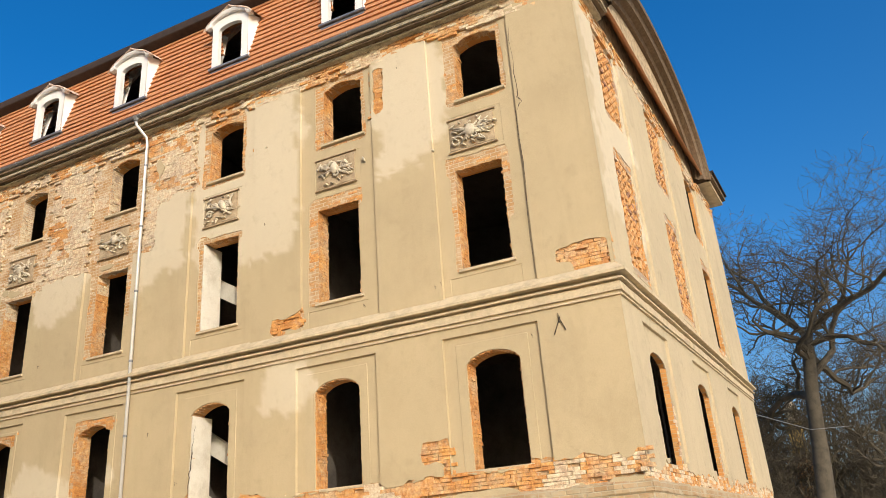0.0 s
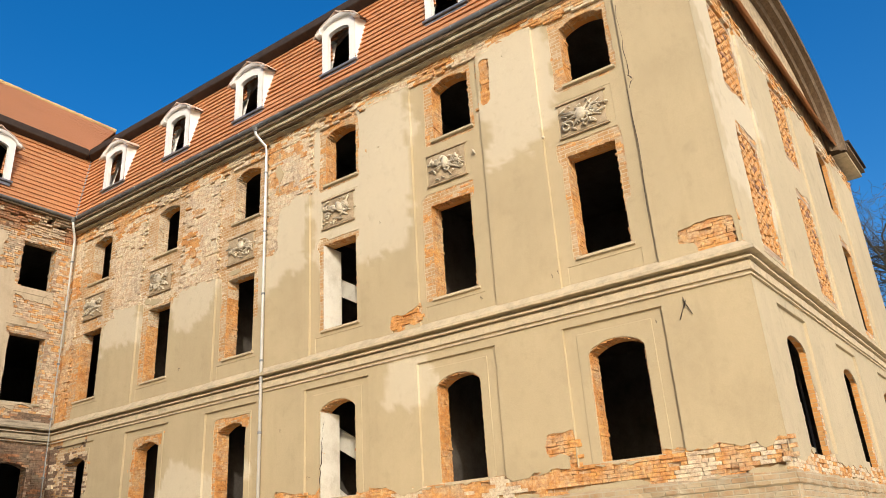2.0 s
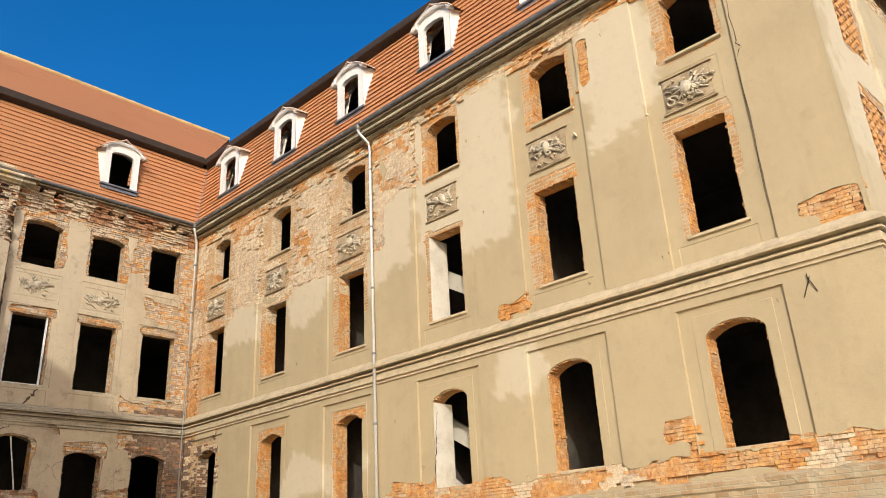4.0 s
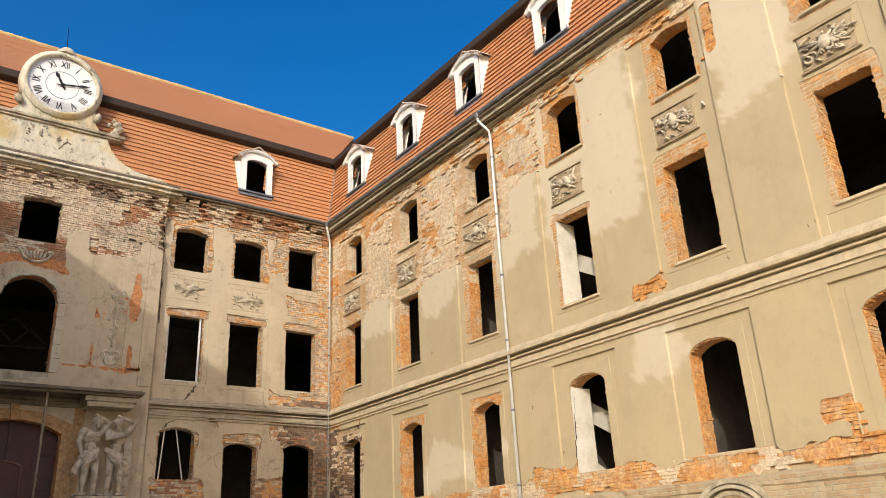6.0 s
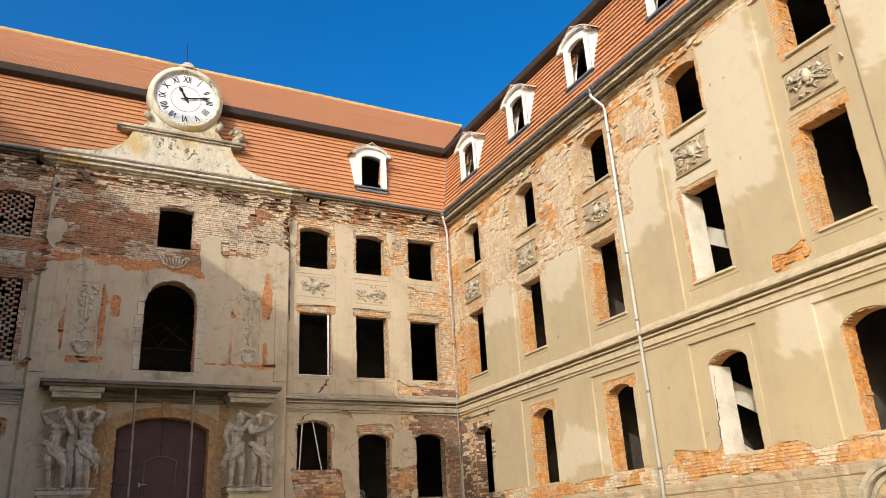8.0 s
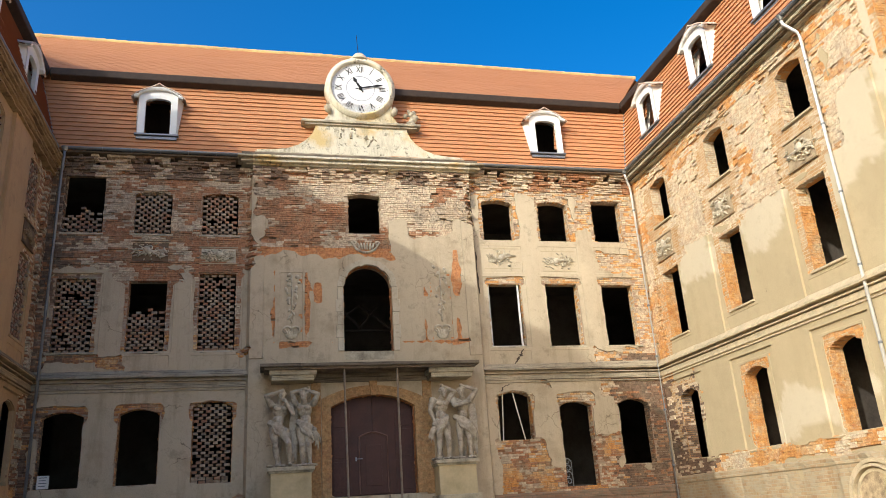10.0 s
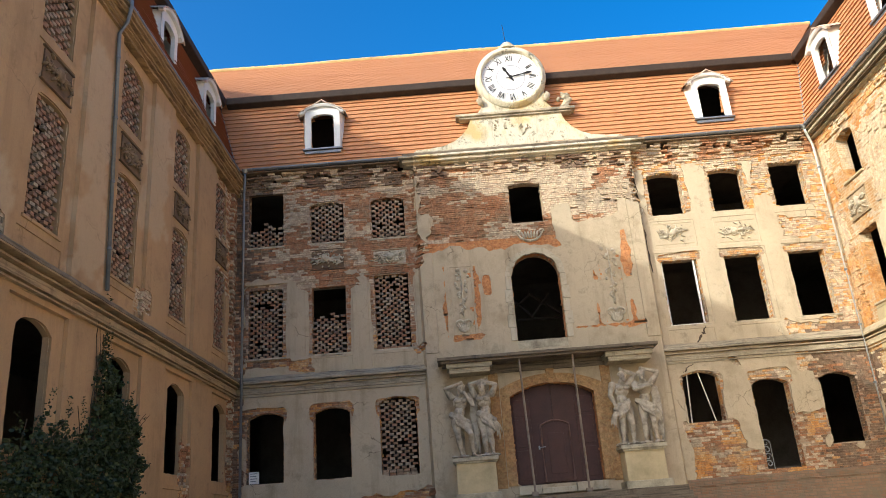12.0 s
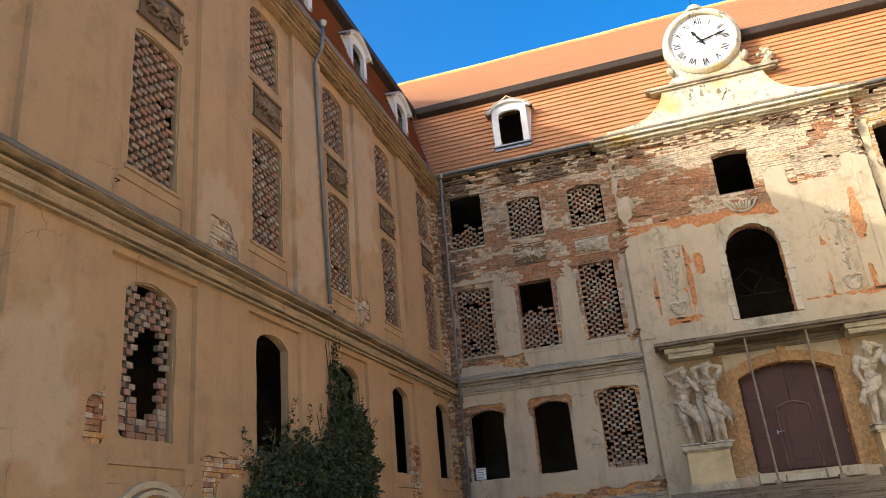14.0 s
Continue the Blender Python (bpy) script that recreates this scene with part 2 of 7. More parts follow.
M_SOOT_STONE = belt_mat("soot_blackened_stone", (0.22, 0.175, 0.125), (0.035, 0.028, 0.022))
M_PLINTH_Y = masonry_mat("plinth_masonry_tan", (0.40, 0.26, 0.14), (0.47, 0.36, 0.22), (0.44, 0.37, 0.255), "Y", 0.95)
M_PLINTH_X = masonry_mat("plinth_masonry_brown", (0.27, 0.15, 0.09), (0.33, 0.21, 0.14), (0.22, 0.17, 0.12), "X", 0.9)
M_BELT_BROWN = belt_mat("brown_streaked_moulding", (0.50, 0.355, 0.20), (0.16, 0.105, 0.06))
M_SOOT_CAP = belt_mat("grey_weathered_belt_top", (0.29, 0.235, 0.17), (0.09, 0.072, 0.05))
M_EAVE_BROWN = belt_mat("brown_crumbling_eaves", (0.46, 0.30, 0.15), (0.10, 0.06, 0.032))
M_RUBBLE = plain_mat("crumbling_cornice_brick", (0.52, 0.40, 0.25), (0.16, 0.11, 0.075), 4.5, 0.95, 0, 1.0, 0.4, 0.9)
M_TILE = tile_mat("orange_roof_tiles", [(0.45, 0.20, 0.09), (0.51, 0.235, 0.108), (0.55, 0.26, 0.125)], (0.37, 0.165, 0.078))
M_TILE_UP = tile_mat("upper_roof_tiles", [(0.42, 0.19, 0.09), (0.47, 0.215, 0.105), (0.50, 0.235, 0.12)], (0.33, 0.15, 0.08))
M_FASCIA = plain_mat("dark_brown_timber", (0.05, 0.034, 0.026), (0.025, 0.018, 0.015), 5, 0.75)
M_WHITE = plain_mat("white_paint", (0.80, 0.79, 0.76), (0.60, 0.58, 0.53), 1.8, 0.6, 0, 0.35, 0.08, 0.12)
M_ZINC = plain_mat("weathered_zinc", (0.40, 0.42, 0.43), (0.22, 0.22, 0.22), 3, 0.42, 0.75, 0.6)
M_PIPE = plain_mat("bright_galvanised_steel", (0.72, 0.72, 0.70), (0.5, 0.5, 0.48), 2, 0.4, 0.35, 0.5, 0.05, 0.05)
# dark brown for old soot and for the shaded band under the gutter
M_EAVE_DARK = plain_mat("soot_and_shade_brown_eaves", (0.13, 0.09, 0.058), (0.26, 0.19, 0.12), 7, 0.95, 0, 0.6, 0.4, 0.9)
M_LEAD = plain_mat("grey_lead_sheet", (0.26, 0.28, 0.30), (0.15, 0.15, 0.16), 3, 0.5, 0.6, 0.6)
# very dark, so that the gloom of the rooms is in the colour
M_INSIDE = plain_mat("shade_dark_inner_plaster", (0.13, 0.11, 0.09), (0.05, 0.04, 0.035), 1.2, 0.95)
M_DOOR = plain_mat("brown_door_paint", (0.082, 0.036, 0.029), (0.05, 0.026, 0.021), 1.6, 0.55, 0, 0.8, 0.25)
# ground stays out of view; its colour is raised to bounce light into shade
M_GROUND = plain_mat("brightened_court_gravel", (0.58, 0.48, 0.34), (0.44, 0.36, 0.24), 0.6, 0.95, 0, 0.9, 0.5, 0.8)
M_LIGHT_PLASTER = plain_mat("white_inner_plaster", (0.74, 0.70, 0.60), (0.48, 0.42, 0.32), 2.2, 0.9, 0, 0.6)
M_STONE_PALE = plaster_mat("pale_weathered_stone", (0.56, 0.49, 0.365), (0.24, 0.18, 0.105), (0.6, 0.5, 0.4), 1.0, 1.0, 0.7)


def gable_mat():
    """Limewashed stone: white, with ochre patches, grey runs and black lichen."""
    m, n, l, b = mat("limewashed_gable_stone", 0.92)
    c = mixc(n, l, ramp(n, l, noise_node(n, l, 0.75, 5, 0.6), [(0.5, grey(0)), (0.62, grey(1))]), (0.68, 0.62, 0.48), (0.62, 0.46, 0.22))
    c = mixc(n, l, ramp(n, l, noise_node(n, l, 1.0, 6, 0.72, stretched(n, l, 3.0, 3.0, 0.8)), [(0.5, grey(0)), (0.68, grey(0.8))]), c, (0.33, 0.285, 0.19))
    c = mixc(n, l, ramp(n, l, noise_node(n, l, 2.6, 9, 0.8), [(0.55, grey(0)), (0.64, grey(0.9))]), c, (0.085, 0.075, 0.045))
    c = mixc(n, l, 0.3, c, ramp(n, l, noise_node(n, l, 34, 5, 0.7), [(0.3, grey(0.2)), (0.7, grey(0.8))]), "OVERLAY")
    l.new(c, b.inputs["Base Color"])
    bump(n, l, b, noise_node(n, l, 16, 7, 0.75), 0.6, 0.02)
    return m


M_GABLE = gable_mat()

# ---- mesh helpers ----


def mesh_ob(name, verts, faces, materials, parent=None, label="", smooth=False, idx=None):
    me = bpy.data.meshes.new(name)
    me.from_pydata(verts, [], faces)
    for m in materials if isinstance(materials, (list, tuple)) else [materials]:
        me.materials.append(m)
    if idx is not None:
        me.polygons.foreach_set("material_index", idx)
    if smooth:
        me.polygons.foreach_set("use_smooth", [True] * len(me.polygons))
    me.update()
    ob = new(name, me)
    ob.parent = parent
    if label:
        ob["label"] = label
    return ob


def part(name, bm, material, parent, label="", smooth=False):
    """Links a bmesh as one mesh object under a thing or a part."""
    me = bpy.data.meshes.new(name)
    bmesh.ops.recalc_face_normals(bm, faces=bm.faces)
    bm.to_mesh(me)
    bm.free()
    me.materials.append(material)
    if smooth:
        me.polygons.foreach_set("use_smooth", [True] * len(me.polygons))
    ob = new(name, me)
    ob.parent = parent
    if label:
        ob["label"] = label
    return ob


def thing(name, label, category, group="", m=None):
    ob = new(name)
    ob.empty_display_size = 0.2
    if m is not None:
        ob.matrix_world = m
    return tagged(ob, label, category, group)


def box(bm, x0, x1, y0, y1, z0, z1, bevel=0.0):
    v = [bm.verts.new((x, y, z)) for z in (z0, z1) for y in (y0, y1) for x in (x0, x1)]
    f = [bm.faces.new([v[i] for i in q]) for q in ((0, 1, 3, 2), (4, 6, 7, 5), (0, 4, 5, 1), (2, 3, 7, 6), (0, 2, 6, 4), (1, 5, 7, 3))]
    if bevel:
        bmesh.ops.bevel(bm, geom=list({e for k in f for e in k.edges}), offset=bevel, segments=2, affect="EDGES", profile=0.6)


def prism(bm, outline, y0, y1):
    """An outline in x and z, closed, drawn out from y0 to y1."""
    a = [bm.verts.new((x, y0, z)) for x, z in outline]
    b = [bm.verts.new((x, y1, z)) for x, z in outline]
    n = len(a)
    bm.faces.new(a)
    bm.faces.new(b[::-1])
    for i in range(n):
        bm.faces.new((a[i], b[i], b[(i + 1) % n], a[(i + 1) % n]))


def tube(bm, pts, radii, sides=10, cap=True):
    """A round bar along points."""
    rings = []
    pts = [Vector(p) for p in pts]
    if not isinstance(radii, (list, tuple)):
        radii = [radii] * len(pts)
    for i, p in enumerate(pts):
        d = (pts[min(i + 1, len(pts) - 1)] - pts[max(i - 1, 0)]).normalized()
        q = d.to_track_quat("Z", "Y")
        rings.append([bm.verts.new(p + q @ Vector((radii[i] * math.cos(a * math.tau / sides), radii[i] * math.sin(a * math.tau / sides), 0))) for a in range(sides)])
    for r, s in zip(rings, rings[1:]):
        for k in range(sides):
            bm.faces.new((r[k], r[(k + 1) % sides], s[(k + 1) % sides], s[k]))
    if cap:
        bm.faces.new(rings[0][::-1])
        bm.faces.new(rings[-1])


def sweep(name, profile, path, materials, parent=None, label="", closed=True, rough=0.0, step=0.0):
    """A moulding: a profile (out, z) along a path of (point, outward) with mitred corners; rough: how far it crumbles."""
    if step:
        fine = []
        for (p, o), (q, o2) in zip(path, path[1:]):
            k = max(1, int((Vector(q) - Vector(p)).length / step))
            fine += [(tuple(Vector(p).lerp(Vector(q), i / k)), tuple(Vector(o).lerp(Vector(o2), i / k))) for i in range(k)]
        path = fine + [path[-1]]
    verts, faces = [], []
    n = len(profile)
    for (px, py), (ox, oy) in path:
        for d, z in profile:
            j = rough * (noise.noise(Vector((px * 2.1, py * 2.1, z * 5.0))) + 0.6 * noise.noise(Vector((px * 7.1, py * 7.1, z * 11.0)))) if rough else 0
            k = max(d + j, -0.05) if d > 0.01 else d
            verts.append((px + ox * k, py + oy * k, z + j * 0.4))
    m = n if closed else n - 1
    for i in range(len(path) - 1):
        for k in range(m):
            a, b = i * n + k, i * n + (k + 1) % n
            faces.append((a, b, b + n, a + n))
    if closed:
        faces += [tuple(range(n))[::-1], tuple(range((len(path) - 1) * n, len(path) * n))]
    return mesh_ob(name, verts, faces, materials, parent, label)


# ---- plan: three wings round a court; the main block's face is y = 0, the door's middle is x = 0 ----
XR, XL, YE = 11.0, -10.73, -23.8
TILT_E, LEN_E = 0.055, 16.5
EAVES, BREAK = 14.6, 17.75


def at_r(u, z, d):
    return (XR - d, u, z)


def at_l(u, z, d):
    return (XL + d, u, z)


def at_b(u, z, d):
    s = 0.26 * min(1, max(0, (4.0 - abs(u)) / 0.02 + 1))
    return (u, -d - s, z)


def at_e(u, z, d):
    return (XR + u - TILT_E * d, YE - TILT_E * u - d, z)


def fbm(a, b, c=0.0):
    return noise.fractal(Vector((a, b, c)), 0.6, 2.1, 5)


def window(c, w, z0, z1, rise=0.0):
    """An opening: u0, u1, sill, crown, rise of its arch."""
    return (c - w / 2, c + w / 2, z0, z1, rise)


def arch_top(op, u):
    u0, u1, z0, z1, rise = op
    if not rise:
        return z1
    h = (u1 - u0) / 2
    r = (h * h + rise * rise) / (2 * rise)
    k = u - (u0 + u1) / 2
    return z1 - r + math.sqrt(max(r * r - k * k, 0))


def in_opening(op, u, z):
    """How far a place lies inside an opening; negative outside."""
    u0, u1, z0, z1, rise = op
    du = min(u - u0, u1 - u)
    dz = min(z - z0, arch_top(op, min(max(u, u0), u1)) - z)
    return min(du, dz)


def core_wall(name, to, span, z0, z1, ops, mat_face, mat_reveal, depth=0.55, label=""):
    """The masonry behind the plaster: faces with openings and the reveals that go through the wall."""
    us = sorted({span[0], span[1], *[o[0] for o in ops], *[o[1] for o in ops]})
    verts, faces, idx = [], [], []

    def quad(pts, k):
        n = len(verts)
        verts.extend(pts)
        faces.append(tuple(range(n, n + len(pts))))
        idx.append(k)

    for a, b in zip(us, us[1:]):
        mid = (a + b) / 2
        col = sorted([o for o in ops if o[0] < mid < o[1]], key=lambda o: o[2])
        steps = 10 if any(o[4] for o in col) else 1
        for i in range(steps):
            p, q = a + (b - a) * i / steps, a + (b - a) * (i + 1) / steps
            low = [(z0, z0)]
            for o in col:
                low += [(o[2], o[2]), (arch_top(o, p), arch_top(o, q))]
            low.append((z1, z1))
            for (l0, l1), (h0, h1) in zip(low[::2], low[1::2]):
                for d in (0.0, -depth):
                    quad([to(p, l0, d), to(q, l1, d), to(q, h1, d), to(p, h0, d)], 0)
            for o in col:
                quad([to(p, arch_top(o, p), 0), to(q, arch_top(o, q), 0), to(q, arch_top(o, q), -depth), to(p, arch_top(o, p), -depth)], 1)
                quad([to(p, o[2], 0), to(q, o[2], 0), to(q, o[2], -depth), to(p, o[2], -depth)], 1)
        for o in col:
            for u in (a, b):
                if u in (o[0], o[1]):
                    t = arch_top(o, u)
                    quad([to(u, o[2], 0), to(u, t, 0), to(u, t, -depth), to(u, o[2], -depth)], 1)
    for u in span:
        quad([to(u, z0, 0), to(u, z1, 0), to(u, z1, -depth), to(u, z0, -depth)], 0)
    ob = mesh_ob(name, verts, faces, [mat_face, mat_reveal], None, label, idx=idx)
    return tagged(ob, label, "wall", kind="structure")


def rect_in(r, u, z):
    return min(u - r[0], r[1] - u, z - r[2], r[3] - z)


class Skin:
    """What covers one wall: bare patches, recesses, pale patches."""

    def __init__(self, to, span, z0, z1, ops, bare, steps, pale, seed, ragged=0.22, spots=0.0, islands=None, edge=0.04):
        self.islands, self.edge = islands, edge
        self.to, self.span, self.z0, self.z1, self.ops, self.bare, self.steps, self.pale_r, self.seed, self.ragged, self.spots = to, span, z0, z1, ops, bare, steps, pale, seed, ragged, spots

    def bareness(self, u, z):
        """Positive where the plaster has fallen off."""
        n1 = fbm(u * 0.9, z * 0.9, self.seed) * self.ragged
        n2 = fbm(u * 3.7, z * 3.7, self.seed + 7) * 0.09
        v = -0.6
        for r in self.bare:
            k = r[4] if len(r) > 4 else 1.0
            v = max(v, rect_in(r, u, z) + (n1 * k + n2 * min(1.0, 1.3 * k)))
        if self.islands and rect_in(self.islands, u, z) > 0:
            v = min(v, fbm(u * 0.75, z * 1.1, self.seed + 17) + 0.10 + n2)
        if self.spots:
            v = max(v, fbm(u * 0.55, z * 0.55, self.seed + 31) - self.spots + n2)
        return v

    thick = 0.078

    def relief(self, u, z):
        h = self.thick
        for r in self.steps:
            if rect_in(r, u, z) > 0:
                h += r[4]
        return h

    def plaster(self, name, parent, material, label="", cell=0.13):
        def lines(a, b, marks):
            n = int((b - a) / cell)
            s = {round(a + (b - a) * i / n, 4) for i in range(n + 1)}
            out = sorted(s | {round(k, 4) for k in marks if a < k < b})
            keep = [out[0]]
            hard = {round(k, 4) for k in marks}
            for k in out[1:]:
                if k - keep[-1] < 0.035 and k not in hard:
                    continue
                if k - keep[-1] < 0.035 and keep[-1] not in hard and len(keep) > 1:
                    keep[-1] = k
                    continue
                keep.append(k)
            return keep

        eps = 0.005
        mu = [v + s for r in self.steps for v in r[:2] for s in (-eps, eps)] + [v for o in self.ops for v in o[:2]]
        mz = [v + s for r in self.steps for v in r[2:4] for s in (-eps, eps)] + [v for o in self.ops for v in (o[2], o[3])]
        U, Z = lines(*self.span, mu), lines(self.z0, self.z1, mz)
        val = np.empty((len(U), len(Z)))
        for i, u in enumerate(U):
            near = [o for o in self.ops if o[0] - 0.2 < u < o[1] + 0.2]
            for j, z in enumerate(Z):
                v = -self.bareness(u, z)
                for o in near:
                    v = min(v, -in_opening(o, u, z) - 0.014 + self.edge * noise.noise(Vector((u * 4.3, z * 3.1, self.seed))))
                val[i, j] = v if abs(v) > 1e-4 else 1e-4
        verts, faces, pale, keys = [], [], [], {}

        def vert(u, z, key, back=False):
            if (key, back) not in keys:
                d = self.relief(u, z)
                keys[key, back] = len(verts)
                verts.append(self.to(u, z, -0.02 if back else d))
                p = -1.0
                for r in self.pale_r:
                    p = max(p, rect_in(r, u, z) + fbm(u * 0.8, z * 0.8, self.seed + 3) * 0.5)
                pale.append(min(1.0, max(0.0, p * 9 + 0.5)) * 0.62)
            return keys[key, back]

        for i in range(len(U) - 1):
            for j in range(len(Z) - 1):
                q = [(i, j), (i + 1, j), (i + 1, j + 1), (i, j + 1)]
                s = [val[k] > 0 for k in q]
                if not any(s):
                    continue
                poly, cut = [], []
                for k in range(4):
                    a, b = q[k], q[(k + 1) % 4]
                    if s[k]:
                        poly.append(vert(U[a[0]], Z[a[1]], a))
                    if s[k] != s[(k + 1) % 4]:
                        f = val[a] / (val[a] - val[b])
                        u, z = U[a[0]] + (U[b[0]] - U[a[0]]) * f, Z[a[1]] + (Z[b[1]] - Z[a[1]]) * f
                        key = (min(a, b), max(a, b))
                        poly.append(vert(u, z, key))
                        cut.append((poly[-1], vert(u, z, key, True)))
                if len(poly) > 2:
                    faces.append(poly)
                for c0, c1 in zip(cut[::2], cut[1::2]):
                    faces.append((c0[0], c1[0], c1[1], c0[1]))
        ob = mesh_ob(name, verts, faces, material, parent, label)
        at = ob.data.attributes.new("pale", "FLOAT", "POINT")
        at.data.foreach_set("value", pale)
        return ob

    jamb, deep, worn, course, gap = 0.0, 0.042, 1.0, 0.086, 0.004
    calm = None

    def block(self, batch, u0, u1, z0, z1, d0, d1, rng):
        """One rough brick of a jamb or an arch."""
        V, F = batch
        n = len(V)
        V += [tuple(c + rng.uniform(-0.005, 0.005) for c in self.to(u, z, d)) for d in (d1, d0) for u, z in ((u0, z0), (u1, z0), (u1, z1), (u0, z1))]
        F += [(n, n + 1, n + 2, n + 3), (n + 4, n + 5, n + 6, n + 7), (n, n + 1, n + 5, n + 4), (n + 1, n + 2, n + 6, n + 5), (n + 2, n + 3, n + 7, n + 6), (n + 3, n, n + 4, n + 7)]

    def bricks(self, parent, materials, choose, singles=None):
        """Bricks where the wall is bare, each with its own edges; those inside the stretch "singles" are objects of their own."""
        rng = random.Random(int(self.seed * 100))
        batches = {k: ([], []) for k in range(len(materials))}
        count = 0
        row, z = 0, self.z0
        box_me = [None] * len(materials)
        while z < self.z1:
            u = self.span[0] - (0.135 if row % 2 else 0) + rng.uniform(-0.02, 0.02)
            while u < self.span[1]:
                ln = 0.255 if rng.random() < 0.7 else 0.12
                c, h = u + ln / 2, z + self.course / 2
                if self.span[0] < c < self.span[1] and self.bareness(c, h) > -0.07 and all(in_opening(o, c, h) < -0.02 for o in self.ops) and rng.random() > 0.018:
                    face = self.relief(c, h)
                    d = face - self.deep + self.worn * (rng.uniform(-0.013, 0.013) + 0.05 * fbm(c * 0.7, h * 2.6, 3.3) + 0.02 * noise.noise(Vector((c * 1.3, h * 10.4, 5.0))))
                    if rng.random() < 0.06 * self.worn:
                        d -= 0.035
                    d = min(face - 0.005, max(-0.012, d))
                    if self.calm and rect_in(self.calm, c, h) > 0:
                        d = face - 0.012 + rng.uniform(-0.003, 0.003)
                    hz = self.course / 2 - self.gap * (0.2 if self.calm and rect_in(self.calm, c, h) > 0 else 1.0) + rng.uniform(-0.003, 0.002) * self.worn
                    k = choose(c, h, rng)
                    a, b = u + rng.uniform(0, 0.003), u + ln - rng.uniform(0, 0.004)
                    for o in self.ops:
                        if o[2] < h < o[3]:
                            if c < o[0] < b:
                                b = o[0] + rng.uniform(-0.02, 0.03)
                            if a < o[1] < c:
                                a = o[1] - rng.uniform(-0.02, 0.03)
                    if singles and count < 300 and rect_in(singles, c, h) > 0:
                        if box_me[k] is None:
                            bm = bmesh.new()
                            box(bm, -0.5, 0.5, -0.5, 0.5, -0.5, 0.5)
                            box_me[k] = bpy.data.meshes.new("brick")
                            bm.to_mesh(box_me[k])
                            bm.free()
                            box_me[k].materials.append(materials[k])
                        p0, p1, p2 = (Vector(self.to(c, h, x)) for x in (-0.03, d, 0))
                        w = Vector(self.to(c + 0.1, h, 0)) - p2
                        n = (p1 - p0).normalized()
                        mtx = Matrix((w.normalized(), n, Vector((0, 0, 1)))).transposed().to_4x4() @ Matrix.Diagonal((b - a, (p1 - p0).length, 2 * hz, 1))
                        ob = new("brick", box_me[k])
                        ob.matrix_world = Matrix.Translation((p0 + p1) / 2) @ mtx
                        ob.parent = parent
                        count += 1
                    else:
                        V, F = batches[k]
                        n = len(V)
                        calm = 0.3 if self.calm and rect_in(self.calm, c, h) > 0 else 1.0
                        e = [rng.uniform(0.0, 0.012) * self.worn * calm * (0.6 if i % 2 == 0 else 1.0) for i in range(8)]
                        w = [d + rng.uniform(-0.010, 0.008) * self.worn for _ in range(4)]
                        V += [self.to(a, h - hz, -0.03), self.to(b, h - hz, -0.03), self.to(b, h + hz, -0.03), self.to(a, h + hz, -0.03),
                              self.to(a + e[0], h - hz + e[1], w[0]), self.to(b - e[2], h - hz + e[3], w[1]), self.to(b - e[4], h + hz - e[5], w[2]), self.to(a + e[6], h + hz - e[7], w[3])]
                        F += [(n + 4, n + 5, n + 6, n + 7), (n, n + 1, n + 5, n + 4), (n + 1, n + 2, n + 6, n + 5), (n + 2, n + 3, n + 7, n + 6), (n + 3, n, n + 4, n + 7)]
                u += ln + rng.choice((0.0, 0.003, 0.008))
            z += self.course
            row += 1
        for o in self.ops:
            if not self.jamb:
                break
            z = o[2]
            while z < arch_top(o, o[0]) - 0.03:
                for u, s in ((o[0], 1), (o[1], -1)):
                    e = -0.01
                    while e > -self.jamb + 0.05:
                        ln = rng.choice((0.11, 0.11, 0.2))
                        ins = s * (rng.uniform(0.004, 0.02) + (0.025 if rng.random() < 0.06 else 0))
                        self.block(batches[choose(u, z, rng)], u - s * 0.04, u + ins, z + 0.004, z + self.course - 0.006, e, max(e - ln, -self.jamb), rng)
                        e -= ln + 0.008
                z += self.course
            u = o[0] + 0.02
            while u < o[1] - 0.03:
                t = arch_top(o, u + 0.035)
                self.block(batches[choose(u, t + 0.1, rng)], u, u + 0.068, t - rng.uniform(0.004, 0.035), t + 0.05, -0.005, -rng.uniform(0.16, 0.26), rng)
                u += 0.076
        for k, (V, F) in batches.items():
            if V:
                tagged(mesh_ob("brickwork", V, F, materials[k], parent), kind="stuff")


# ---- openings ----
C_R = [-21.12, -17.3, -13.58, -9.58, -5.6, -1.74]
C_RU = [-21.34, -17.5, -13.66, -9.72, -5.74, -1.84]
C_RG = [-21.03, -17.17, -13.46, -9.44, -5.56, -1.64]
C_L = [-20.2, -16.36, -12.64, -9.0, -5.4, -1.55]
C_B = [-9.55, -7.31, -5.08, 5.13, 7.39, 9.65]
OPS_R = [window(c, 1.19, 3.34, 5.72, 0.2) for c in C_RG] + [window(c, 1.19, 7.62, 10.1) for c in C_R] + [window(c, 1.16, 11.92, 13.68, 0.16) for c in C_RU]
OPS_L = [window(c + 0.12, 1.22, 3.6, 5.95, 0.2) for c in C_L] + [window(c, 1.22, 7.75, 10.4, 0.1) for c in C_L] + [window(c - 0.1, 1.22, 11.72, 13.5, 0.12) for c in C_L]
G_B = [(3.5, 5.8), (3.5, 5.83), (3.45, 6.0), (4.36, 6.05), (2.72, 5.65), (3.38, 5.68)]
OPS_B = [window(c, 1.24, *g, 0.17) for c, g in zip(C_B, G_B)] + [window(c, 1.22 if c < 0 else 1.3, 7.66, t) for c, t in zip(C_B, (10.15, 10.08, 10.35, 10.03, 10.05, 10.03))]
